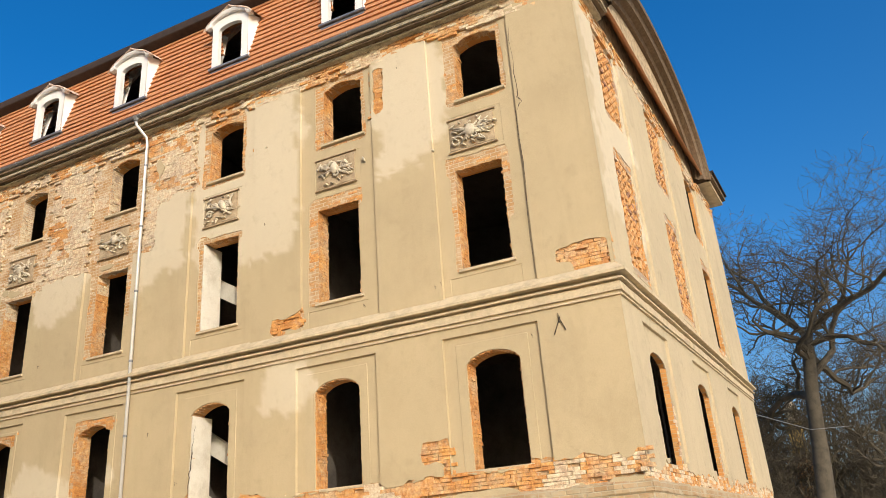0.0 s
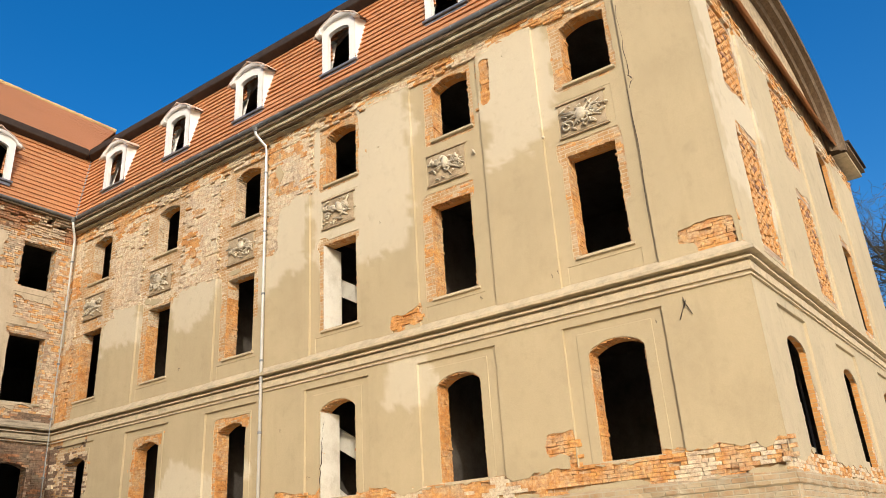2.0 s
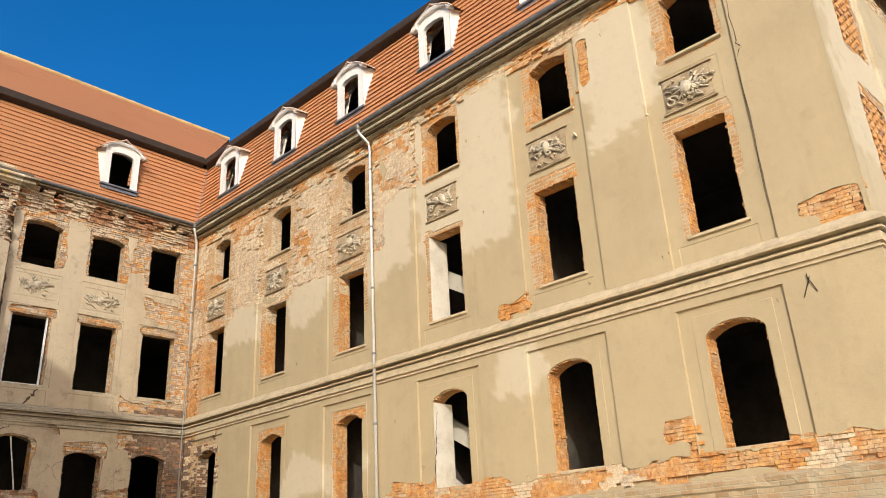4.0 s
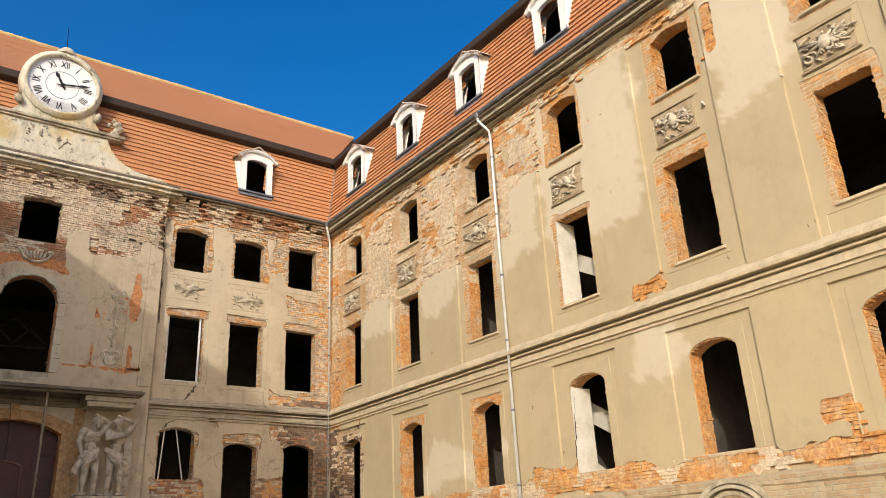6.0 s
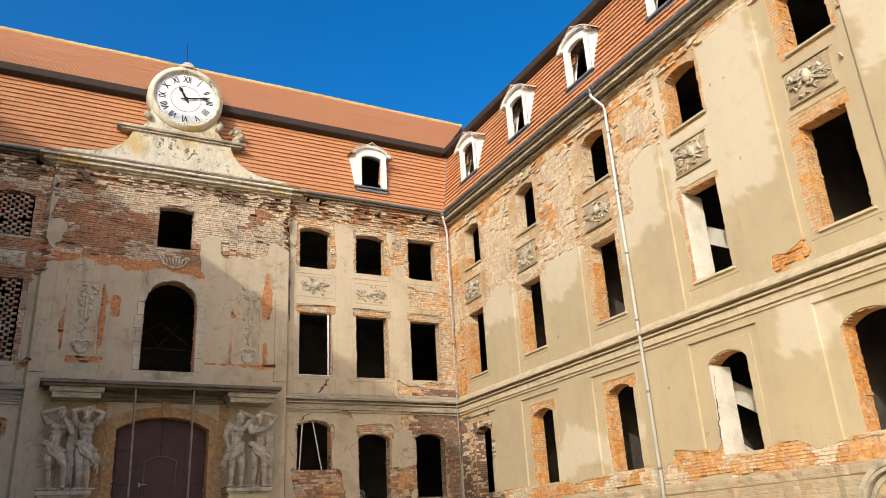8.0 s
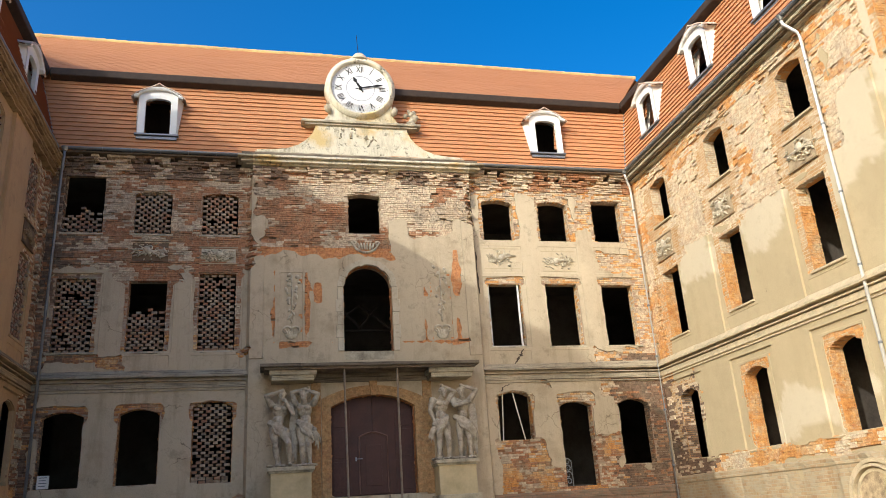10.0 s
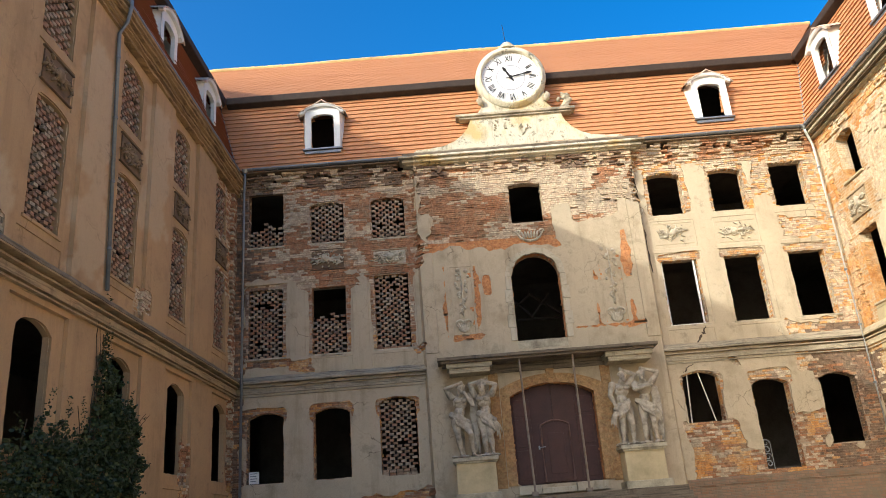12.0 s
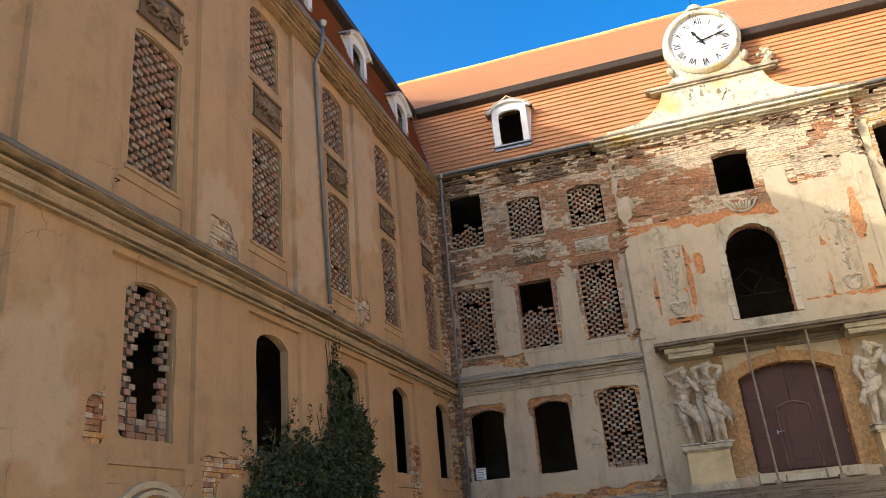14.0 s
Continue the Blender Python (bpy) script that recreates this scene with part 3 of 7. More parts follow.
OPS_B += [window(c, 1.3 if c < -9 else 1.24, 11.74, t, 0.12 if abs(c) < 9 else 0.02) for c, t in zip(C_B, (13.95, 13.34, 13.34, 13.42, 13.42, 13.5))]
ARCH_DOOR, MID_WINDOW, GATE = window(0, 1.7, 7.22, 10.6, 0.82), window(-0.02, 1.2, 11.82, 13.38, 0.08), window(0.06, 2.8, 2.8, 6.02, 0.4)
OPS_B += [ARCH_DOOR, MID_WINDOW, GATE]
C_E = [2.4, 7.1, 12.0]
OPS_E = [window(c, 1.35, 3.2, 5.6, 0.2) for c in C_E] + [window(c, 1.35, 7.5, 10.3, 0.1) for c in C_E] + [window(c, 1.35, 11.55, 13.75, 0.14) for c in C_E]

wall_r = core_wall("wall_east_wing", at_r, (YE, 0.0), -0.3, 14.2, OPS_R, M_JOINT_Y, M_REVEAL, 0.43, "sunlit palace wing wall of crumbling tan plaster over brick")
wall_b = core_wall("wall_main_block", at_b, (XL, XR), -0.3, 14.2, OPS_B, M_JOINT_X, M_REVEAL_X, 0.4, "main palace wall of weathered grey plaster and bare brick")
wall_l = core_wall("wall_west_wing", at_l, (YE, 0.0), -0.3, 14.2, OPS_L, M_JOINT_Y, M_PLASTER_BROWN, 0.12, "shaded palace wing wall of stained tan plaster")
wall_e = core_wall("wall_wing_end", at_e, (0.0, LEN_E), -0.3, 14.2, OPS_E, M_JOINT_X, M_REVEAL, 0.13, "sunlit end wall of the wing in tan plaster")

# recesses and raised frames of the east wing
steps_r, bare_r = [], [(-1.0, 0.3, -1, 15), (-2.3, 0.3, -1, 6.3, 1.4), (-11.3, 0.3, 10.35, 15), (-12.7, -11.2, 11.8, 15), (-24.2, 0.3, 13.95, 15, 0.7), (-24.2, 0.3, -1, 3.3, 0.7),
                       (-16.2, -15.2, 7.06, 7.5, 0.6), (-15.8, -15.35, 6.9, 7.2, 0.6), (-23.8, -23.0, 6.98, 7.62, 0.2), (-23.2, -22.68, 7.25, 7.58, 0.3), (-19.9, -19.3, 3.62, 4.0, 0.5), (-19.92, -19.74, 3.2, 4.05, 0.2), (-15.4, -14.6, 12.36, 12.5, 0.5), (-18.78, -18.5, 12.3, 13.6, 0.3),
                       (-13.2, -11.4, 2.5, 3.6), (-3.3, -0.2, 10.0, 11.5)]
for i, c in enumerate(C_R):
    g, u = C_RG[i], C_RU[i]
    steps_r += [(g - 1.08, g + 1.1, 3.3, 6.13, -0.062), (c - 1.1, c + 1.08, 6.98, 14.1, -0.062), (c - 0.78, c + 0.9, 7.02, 7.46, -0.014), (c - 0.7, c + 0.66, 10.5, 11.5, -0.01), (g - 0.82, g + 0.82, 3.3, 5.95, 0.012)]
    bare_r += [(c - 0.72, c + 0.8, 10.0, 10.42 if i < 2 else 10.2, 0.15), (u - 0.68, u + 0.84, 11.78, 13.82, 0.22 if i < 3 else 0.5)]
    bare_r += [(c + 0.5, c + 0.86, 7.6, 10.3, 0.16)] if i in (1, 3, 4, 5) else [(c + 0.5, c + 0.72, 7.6, 10.3, 0.15)]
    if i in (0, 3):
        bare_r += [(c - 0.78, c - 0.5, 8.6, 10.4, 0.15)]
    if i >= 3:
        bare_r += [(g + 0.5, g + 0.72, 3.4, 5.8, 0.15), (g - 0.75, g + 0.7, 5.5, 5.86, 0.15)]
skin_r = Skin(at_r, (YE - 0.08, 0.0), 0.0, 14.2, OPS_R, bare_r, steps_r, [(-20.2, -18.5, 10.6, 14.2), (-16.2, -12.5, 9.1, 14.2), (-12.4, -10.2, 9.3, 12.2), (-8.6, -6.6, 9.2, 10.9), (-4.6, -2.4, 9.0, 10.6), (-16.2, -15.2, 5.4, 6.4), (-10.2, -6.2, 3.6, 4.6)], 1.3, islands=(-25, -3.2, -1, 2.98), edge=0.01)
skin_r.jamb, skin_r.deep, skin_r.worn, skin_r.course, skin_r.gap = 0.42, 0.018, 0.38, 0.074, 0.001
skin_r.plaster("plaster", wall_r, M_PLASTER)

steps_l, bare_l = [], [(-0.6, 0.3, -1, 15, 0.6), (-1.9, 0.3, 9.8, 15), (-24.2, 0.3, 14.2, 15, 0.3), (-14.85, -14.2, 7.02, 7.72, 0.6), (-14.5, -13.95, 6.95, 7.35, 0.6), (-17.6, -17.2, 3.5, 4.1, 0.5), (-15.0, -14.55, 2.7, 3.45, 0.4), (-14.6, -13.7, 3.1, 3.5, 0.5), (-8.2, -7.5, 7.3, 7.9, 0.5), (-4.9, -4.2, 2.0, 4.4, 0.6), (-24.2, 0.3, -1, 1.2)]
for c in C_L:
    steps_l += [(c - 0.93, c + 1.15, 3.3, 6.2, -0.09), (c - 1.06, c + 1.06, 6.98, 14.1, -0.105), (c - 0.8, c + 0.8, 7.06, 7.5, -0.026), (c - 0.78, c + 0.66, 10.55, 11.5, -0.026), (c - 0.75, c + 0.95, 2.95, 3.2, -0.04)]
skin_l = Skin(at_l, (YE - 0.03, 0.0), 0.0, 14.2, OPS_L, bare_l, steps_l, [(-12, -10, 7.3, 9), (-11.6, -10.3, 9.4, 12.6), (-15.3, -13.8, 6.9, 8.3), (-8.1, -6.7, 9.6, 13.2), (-19.2, -18.0, 3.0, 5.0)], 5.1)
skin_l.thick, skin_l.worn, skin_l.deep, skin_l.gap, skin_l.course = 0.14, 0.5, 0.026, 0.003, 0.08
skin_l.plaster("plaster", wall_l, M_PLASTER_BROWN)

steps_b = [(-4.0, -3.55, 7.3, 14.2, 0.04), (3.55, 4.0, 7.3, 14.2, 0.04), (-3.0, -2.25, 7.9, 10.3, -0.02), (2.25, 3.0, 7.9, 10.3, -0.02)]
bare_b = [(-10.9, -10.3, -1, 15), (-10.9, -4.0, 10.5, 15), (-4.0, 4.0, 12.3, 15), (-3.6, -0.9, 11.0, 15), (1.6, 3.4, 11.7, 15), (-1.5, 0.9, 10.85, 12.9, 0.7),
          (-3.3, -3.17, 7.75, 10.4, 0.16), (-2.16, -2.02, 7.9, 10.3, 0.2), (-1.85, -1.6, 9.2, 9.95, 0.2), (-3.0, -1.2, 7.66, 7.84, 0.35), (1.1, 3.3, 7.68, 7.86, 0.35), (2.9, 3.6, 7.76, 7.9, 0.3), (3.1, 3.4, 9.4, 11.3, 0.35), (3.14, 3.32, 7.8, 8.7, 0.2), (1.97, 2.1, 7.8, 8.6, 0.2), (2.0, 2.16, 9.4, 10.0, 0.2),
          (4.0, 11, 13.55, 15, 0.8), (10.2, 11, -1, 15), (8.25, 8.95, 12.2, 13.7), (8.5, 10.9, 5.9, 7.45), (4.35, 6.2, 1.5, 4.36), (5.8, 10.9, 0.5, 3.3), (8.05, 8.8, 3.3, 4.4), (9.9, 10.9, 2.5, 6.1), (8.9, 10.4, 10.5, 11.4),
          (6.2, 6.6, 6.0, 6.4), (-8.8, -7.9, 7.0, 7.6), (-10.2, -8.6, 7.3, 7.65, 0.5), (-8.3, -6.2, 10.05, 10.6), (-5.7, -4.3, 10.3, 10.7), (-4.4, -4.0, 7.3, 7.7), (-11, -4, -1, 2.9)]
for i, c in enumerate(C_B):
    steps_b += [(c - 0.78, c + 0.78, 7.05, 7.5, -0.016), (c - 0.84, c + 0.84, 7.6, 10.3, -0.02)]
    if c > 0:
        steps_b += [(c - 0.78, c + 0.78, 10.45, 11.5, -0.016)]
        bare_b += [(c - 0.75, c + 0.8, 11.75, 13.6, 0.5), (c - 0.78, c + 0.78, 9.98, 10.28, 0.25)]
    else:
        bare_b += [(c - 0.72, c + 0.76, 7.6, 10.3, 0.2)]
    bare_b += [(c - 0.74, c + 0.74, 5.45, 5.95, 0.2)]
skin_b = Skin(at_b, (XL, XR), 0.0, 14.2, OPS_B, bare_b, steps_b, [(4.0, 8.2, 8.5, 13.5)], 9.4)
skin_b.jamb, skin_b.calm = 0.38, (-3.7, 3.7, 7.3, 11.3)
skin_b.worn, skin_b.gap, skin_b.course = 0.62, 0.0018, 0.078
skin_b.plaster("plaster", wall_b, M_PLASTER_GREY)

steps_e, bare_e = [], [(-0.2, 17, 13.95, 15, 0.6), (-0.2, 17, -1, 3.15, 0.8)]
for c in C_E:
    steps_e += [(c - 1.03, c + 1.03, 3.3, 6.1, -0.062), (c - 1.06, c + 1.06, 6.98, 14.1, -0.062), (c - 0.8, c + 0.8, 7.02, 7.3, -0.012)]
    bare_e += [(c - 0.75, c + 0.8, 7.35, 10.55, 0.5), (c - 0.75, c + 0.8, 11.4, 13.9, 0.5), (c - 0.7, c + 0.8, 2.9, 4.6, 0.5)]
skin_e = Skin(at_e, (-0.082, LEN_E), 0.0, 14.2, OPS_E, bare_e, steps_e, [(0.2, 3.5, 8, 14)], 13.7)
skin_e.deep, skin_e.worn, skin_e.course, skin_e.gap = 0.014, 0.35, 0.08, 0.0015
skin_e.plaster("plaster", wall_e, M_PLASTER_CREAM, cell=0.16)

# ---- mouldings ----
BELT = [(0.0, 7.06), (0.04, 7.05), (0.25, 6.85), (0.28, 6.83), (0.28, 6.765), (0.02, 6.755), (0.02, 6.69), (0.19, 6.685), (0.19, 6.645), (0.06, 6.64), (0.06, 6.615), (0.125, 6.60), (0.125, 6.43), (0.0, 6.425), (0.0, 6.375), (0.12, 6.37), (0.12, 6.335), (0.03, 6.33), (0.03, 6.30), (0.0, 6.29)]
n_e = Vector((-TILT_E, -1)).normalized()
far_e = at_e(LEN_E, 0, 0)
east_path = [((XR, -0.02), (-1, 0)), ((XR, YE), (-1, -1)), ((far_e[0], far_e[1]), tuple(n_e))]
sweep("trim_belt_east", BELT, east_path, M_CORNICE, None, "", rough=0.012, step=0.35)
west_path = [((XL, -0.02), (1, 0)), ((XL, YE), (1, 0))]
sweep("trim_belt_west", [(d + 0.11 if d > 0 else 0.0, z) for d, z in BELT[2:]] + [(0.0, 6.25), (0.0, 6.85)], west_path, M_BELT_BROWN, rough=0.01, step=0.2)
sweep("trim_belt_cap_west", [(0.1, 7.07), (0.15, 7.06), (0.40, 6.87), (0.405, 6.80), (0.30, 6.795), (0.1, 6.85)], west_path, M_SOOT_CAP, rough=0.012, step=0.2)
sweep("trim_belt_main_east", BELT, [((4.02, 0), (0, -1)), ((XR - 0.05, 0), (0, -1))], M_BELT_GREY, rough=0.014, step=0.15)
sweep("trim_belt_main_west", BELT, [((XL + 0.05, 0), (0, -1)), ((-4.02, 0), (0, -1))], M_BELT_GREY, rough=0.014, step=0.15)
EAVE = [(0.0, 14.56), (0.46, 14.56), (0.48, 14.53), (0.48, 14.50), (0.28, 14.49), (0.28, 14.44), (0.36, 14.43), (0.36, 14.36), (0.18, 14.35), (0.18, 14.285), (0.25, 14.275), (0.25, 14.22), (0.08, 14.2), (0.0, 14.2)]


def corbels(name, a, b, out, materials, seed, whole=0.9, reaches=(0.06, 0.075, 0.13, 0.16, 0.20), z0=13.80, jut=0.3):
    """Ragged courses of corbelled brick under an eaves, with bricks broken off here and there."""
    rng = random.Random(seed)
    a, b, o = Vector((*a, 0)), Vector((*b, 0)), Vector((*out, 0)).normalized()
    run = (b - a).normalized()
    length = (b - a).length
    V, F, idx = [], [], []
    for k, reach in enumerate(reaches):
        s = rng.uniform(-0.2, 0)
        while s < length:
            ln = rng.choice((0.13, 0.26, 0.26))
            if rng.random() < whole and noise.noise(Vector((s * 0.9, seed, k * 0.6))) < 0.34:
                d = reach + min(jut * reach, 0.03) * rng.uniform(-1, 0.8) + 0.25 * reach * noise.noise(Vector((s * 0.7, seed * 3.0, k)))
                z = z0 + k * 0.08
                n = len(V)
                s0, s1 = max(0, s), min(length, s + ln - 0.012)
                if s1 - s0 > 0.02:
                    for e in (0.0, d):
                        for u, h in ((s0, z), (s1, z), (s1, z + 0.076), (s0, z + 0.076)):
                            p = a + run * u + o * (e + (rng.uniform(-0.014, 0.008) if e else 0))
                            V.append((p.x, p.y, h + rng.uniform(-0.008, 0.008)))
                    F += [(n + 4, n + 5, n + 6, n + 7), (n, n + 1, n + 5, n + 4), (n + 1, n + 2, n + 6, n + 5), (n + 2, n + 3, n + 7, n + 6), (n + 3, n, n + 4, n + 7)]
                    idx += [1 if noise.noise(Vector((s * 0.8, seed, 3.0))) + rng.uniform(-0.12, 0.12) > 0 else 0] * 5
            s += ln
    return mesh_ob(name, V, F, materials, idx=idx)


near_e = at_e(1.9, 0, 0)
eaves_path = east_path[:2] + [((near_e[0], near_e[1]), tuple(n_e))]
sweep("trim_eaves_east", EAVE, eaves_path, M_BELT_TAN, rough=0.014, step=0.13)
corbels("trim_eaves_low_east", (XR, -0.02), (XR, YE), (-1, 0), [M_BRICK_TAN, M_BRICK], 2, 0.9, (0.08, 0.083, 0.087, 0.09, 0.1, 0.12), 13.8, 0.1)
EAVE_W = [(0.0, 14.62), (0.2, 14.62), (0.22, 14.42), (0.44, 14.40), (0.46, 14.37), (0.46, 14.31), (0.39, 14.30), (0.39, 14.27), (0.43, 14.26), (0.43, 14.20), (0.37, 14.19), (0.37, 14.13), (0.2, 14.12), (0.0, 14.12)]
EAVE_LOW_W = [(0.0, 14.12), (0.28, 14.12), (0.28, 14.05), (0.23, 14.04), (0.23, 13.99), (0.27, 13.98), (0.27, 13.92), (0.19, 13.90), (0.19, 13.85), (0.22, 13.84), (0.22, 13.79), (0.0, 13.78)]
FILLET = [(0.3, 14.435), (0.425, 14.435), (0.43, 14.42), (0.43, 14.36), (0.42, 14.35), (0.3, 14.35)]
sweep("trim_eaves_fillet_east", FILLET, eaves_path, M_BELT_TAN, rough=0.008, step=0.13)
# dark strips laid in the recesses as the shadow lines under the gutter
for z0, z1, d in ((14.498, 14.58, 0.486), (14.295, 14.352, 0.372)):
    sweep("trim_eaves_shade_strip_east", [(0.2, z1), (d, z1), (d, z0), (0.2, z0)], eaves_path, M_EAVE_DARK, rough=0.01, step=0.13)
corbels("trim_eaves_low_end", (XR, YE), (far_e[0], far_e[1]), tuple(n_e), [M_BRICK_TAN, M_BRICK], 7, 0.9, (0.08, 0.083, 0.087, 0.09, 0.1, 0.12), 13.8, 0.1)
sweep("trim_eaves_west", EAVE_W, west_path, M_EAVE_BROWN, rough=0.02, step=0.13)
sweep("trim_eaves_low_west", EAVE_LOW_W, west_path, M_EAVE_BROWN, rough=0.026, step=0.13)
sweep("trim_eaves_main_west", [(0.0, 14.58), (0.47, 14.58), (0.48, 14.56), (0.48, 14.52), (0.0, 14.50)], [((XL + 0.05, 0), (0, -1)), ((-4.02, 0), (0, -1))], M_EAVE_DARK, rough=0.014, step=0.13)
corbels("trim_eaves_low_main_west", (XL + 0.05, 0), (-4.02, 0), (0, -1), [M_BRICK_SOOT_SHADE, M_BRICK_PALE], 3, 0.85, (0.085, 0.10, 0.12, 0.16, 0.18, 0.20, 0.27, 0.31, 0.36))
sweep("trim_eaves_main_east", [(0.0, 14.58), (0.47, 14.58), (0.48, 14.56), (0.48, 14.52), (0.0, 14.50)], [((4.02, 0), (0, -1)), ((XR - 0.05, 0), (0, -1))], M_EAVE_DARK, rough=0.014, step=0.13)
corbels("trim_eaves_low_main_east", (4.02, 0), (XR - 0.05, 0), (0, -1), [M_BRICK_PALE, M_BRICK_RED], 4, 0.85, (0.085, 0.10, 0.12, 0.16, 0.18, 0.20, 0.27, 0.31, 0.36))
CROWN = [(0.0, 14.58), (0.50, 14.58), (0.52, 14.55), (0.52, 14.50), (0.36, 14.49), (0.36, 14.46), (0.40, 14.45), (0.40, 14.37), (0.24, 14.355), (0.24, 14.30), (0.08, 14.28), (0.08, 14.24), (0.0, 14.24)]
sweep("trim_eaves_centre", CROWN, [((-4.0, -0.26), (0, -1)), ((4.0, -0.26), (0, -1))], M_GABLE, rough=0.012, step=0.13)
corbels("trim_eaves_low_centre", (-4.0, -0.26), (4.0, -0.26), (0, -1), [M_BRICK_PALE, M_BRICK_SOOT_SHADE], 5, 0.85, (0.085, 0.10, 0.12, 0.15, 0.18, 0.21))
for s in (-1, 1):
    ob = sweep("trim_eaves_return", CROWN, [((s * 4.0, 0.0), (s, 0)), ((s * 4.0, -0.26), (s, -1)), ((s * 3.98, -0.26), (0, -1))], M_BELT_TAN)
PLINTH = [(0.0, 2.86), (0.10, 2.82), (0.13, 2.78), (0.13, 2.62), (0.10, 2.58), (0.10, 0.0), (0.0, 0.0)]
sweep("trim_plinth_east", PLINTH, east_path, M_PLINTH_Y, rough=0.05, step=0.15)
sweep("trim_plinth_west", PLINTH, [((XL, -0.02), (1, 0)), ((XL, YE), (1, 0))], M_CORNICE, rough=0.02, step=0.3)
sweep("trim_plinth_main_west", [(d, z - 0.25) for d, z in PLINTH], [((XL + 0.05, 0), (0, -1)), ((-4.02, 0), (0, -1))], M_BELT_GREY, rough=0.014, step=0.15)
sweep("trim_plinth_main_east", [(d, z - 0.25) for d, z in PLINTH], [((4.02, 0), (0, -1)), ((XR - 0.05, 0), (0, -1))], M_PLINTH_X, rough=0.05, step=0.15)
for o in list(scene.objects):
    if o.name.startswith("trim_"):
        tagged(o, "weathered moulded cornice along the palace wall", "cornice", kind="structure")


def gutter(a, b, z, side, out=0.42):
    """A half-round gutter between two plan points, on brackets; side: outward."""
    a, b, o = Vector((*a, 0)), Vector((*b, 0)), Vector((*side, 0))
    g = thing("roof_gutter", "grey zinc half-round gutter under the roof tiles", "gutter", "gutters")
    verts, faces = [], []
    for p in (a, b):
        for r in (0.085, 0.078):
            for k in range(9):
                t = math.pi * k / 8
                q = p + o * (out + 0.085 - r * math.cos(t))
                verts.append((q.x, q.y, z - r * math.sin(t) + 0.02))
    for r in (0, 9):
        for k in range(8):
            faces.append((r + k, r + k + 1, r + k + 19, r + k + 18))
    for k in (0, 8):
        faces.append((k, k + 9, k + 27, k + 18))
    mesh_ob("trough", verts, faces, M_LEAD, g, smooth=True)
    n = int((b - a).length / 0.9)
    me = None
    for i in range(n + 1):
        p = a.lerp(b, (i + 0.3) / (n + 0.6)) + o * (out - 0.02)
        if me is None:
            bm = bmesh.new()
            tube(bm, [o * (0.105 - 0.1 * math.cos(math.pi * k / 6)) + Vector((0, 0, -0.1 * math.sin(math.pi * k / 6))) for k in range(7)], 0.008, 5)
            me = bpy.data.meshes.new("bracket")
            bm.to_mesh(me)
            bm.free()
            me.materials.append(M_ZINC)
        ob = new("bracket", me)
        ob.location, ob.parent = (p.x, p.y, z + 0.02), g


gutter((XL + 0.5, 0), (-4.05, 0), 14.66, (0, -1))
gutter((4.05, 0), (XR - 0.5, 0), 14.66, (0, -1))
gutter((XR, -0.5), (XR, YE), 14.66, (-1, 0))
gutter((XL, -0.5), (XL, YE), 14.66, (1, 0), 0.17)

# ---- roofs ----


DORMER_B, DORMER_R, DORMER_L = (-7.33, 7.36), (-21.6, -17.75, -13.87, -9.92, -6.22, -2.5), (-22.3, -18.4, -14.45, -10.5, -6.6, -2.7)


def in_dormer(p):
    """Whether a place on a lower slope lies behind a dormer's opening."""
    if not 15.4 < p.z < 17.0:
        return False
    row = DORMER_R if p.x > XR - 0.6 and p.y < -0.6 else DORMER_L if p.x < XL + 0.3 and p.y < -0.6 else ()
    return any(abs(p.y - c) < 0.5 for c in row) or (abs(p.y) < 0.6 and any(abs(p.x - c) < 0.5 for c in DORMER_B))


def tile_slope(verts, faces, b0, b1, t0, t1, course, lift):
    """Lapped courses on a slope between its lower and upper edge; each course stands proud at its lower edge."""
    b0, b1, t0, t1 = (Vector(p) for p in (b0, b1, t0, t1))
    nrm = (b1 - b0).cross(t0 - b0).normalized()
    n = max(2, int((t0 - b0).length / course))
    seg = max(1, int((b1 - b0).length / 0.3))
    for i in range(n):
        f0, f1 = i / n, (i + 1) / n
        lo0, lo1, hi0, hi1 = b0.lerp(t0, f0), b1.lerp(t1, f0), b0.lerp(t0, f1), b1.lerp(t1, f1)
        for s in range(seg):
            g0, g1 = s / seg, (s + 1) / seg
            if in_dormer(lo0.lerp(lo1, (g0 + g1) / 2)):
                continue
            w0 = lift * (1 + 0.35 * noise.noise(Vector((s * 0.23, i * 1.3, b0.x))))
            w1 = lift * (1 + 0.35 * noise.noise(Vector(((s + 1) * 0.23, i * 1.3, b0.x))))
            k = len(verts)
            p, q = lo0.lerp(lo1, g0), lo0.lerp(lo1, g1)
            verts += [tuple(v) for v in (p + nrm * w0, q + nrm * w1, hi0.lerp(hi1, g1) + nrm * 0.004, hi0.lerp(hi1, g0) + nrm * 0.004, p - nrm * 0.012, q - nrm * 0.012)]
            faces += [(k, k + 1, k + 2, k + 3), (k + 4, k + 5, k + 1, k)]


S0, S1, S2, RIDGE = 0.42, 0.3, 4.5, 22.33
W0, W1 = 0.17, -0.72  # the west wing's eaves and slope break, from its wall
Z0, Z2 = 14.66, 18.1


def roof(name, low, high, top, label, tiles=None):
    v, f = [], []
    for (b0, b1), (t0, t1) in zip(low, high):
        tile_slope(v, f, b0, b1, t0, t1, 0.195, 0.05)
    r = tagged(mesh_ob(name, v, f, tiles or M_TILE, None), label, "roof", kind="structure")
    v, f = [], []
    for q in top:
        tile_slope(v, f, *q, 0.17, 0.014)
    mesh_ob("upper_slope", v, f, M_TILE_UP, r, "plain upper slope of weathered orange tiles")
    return r


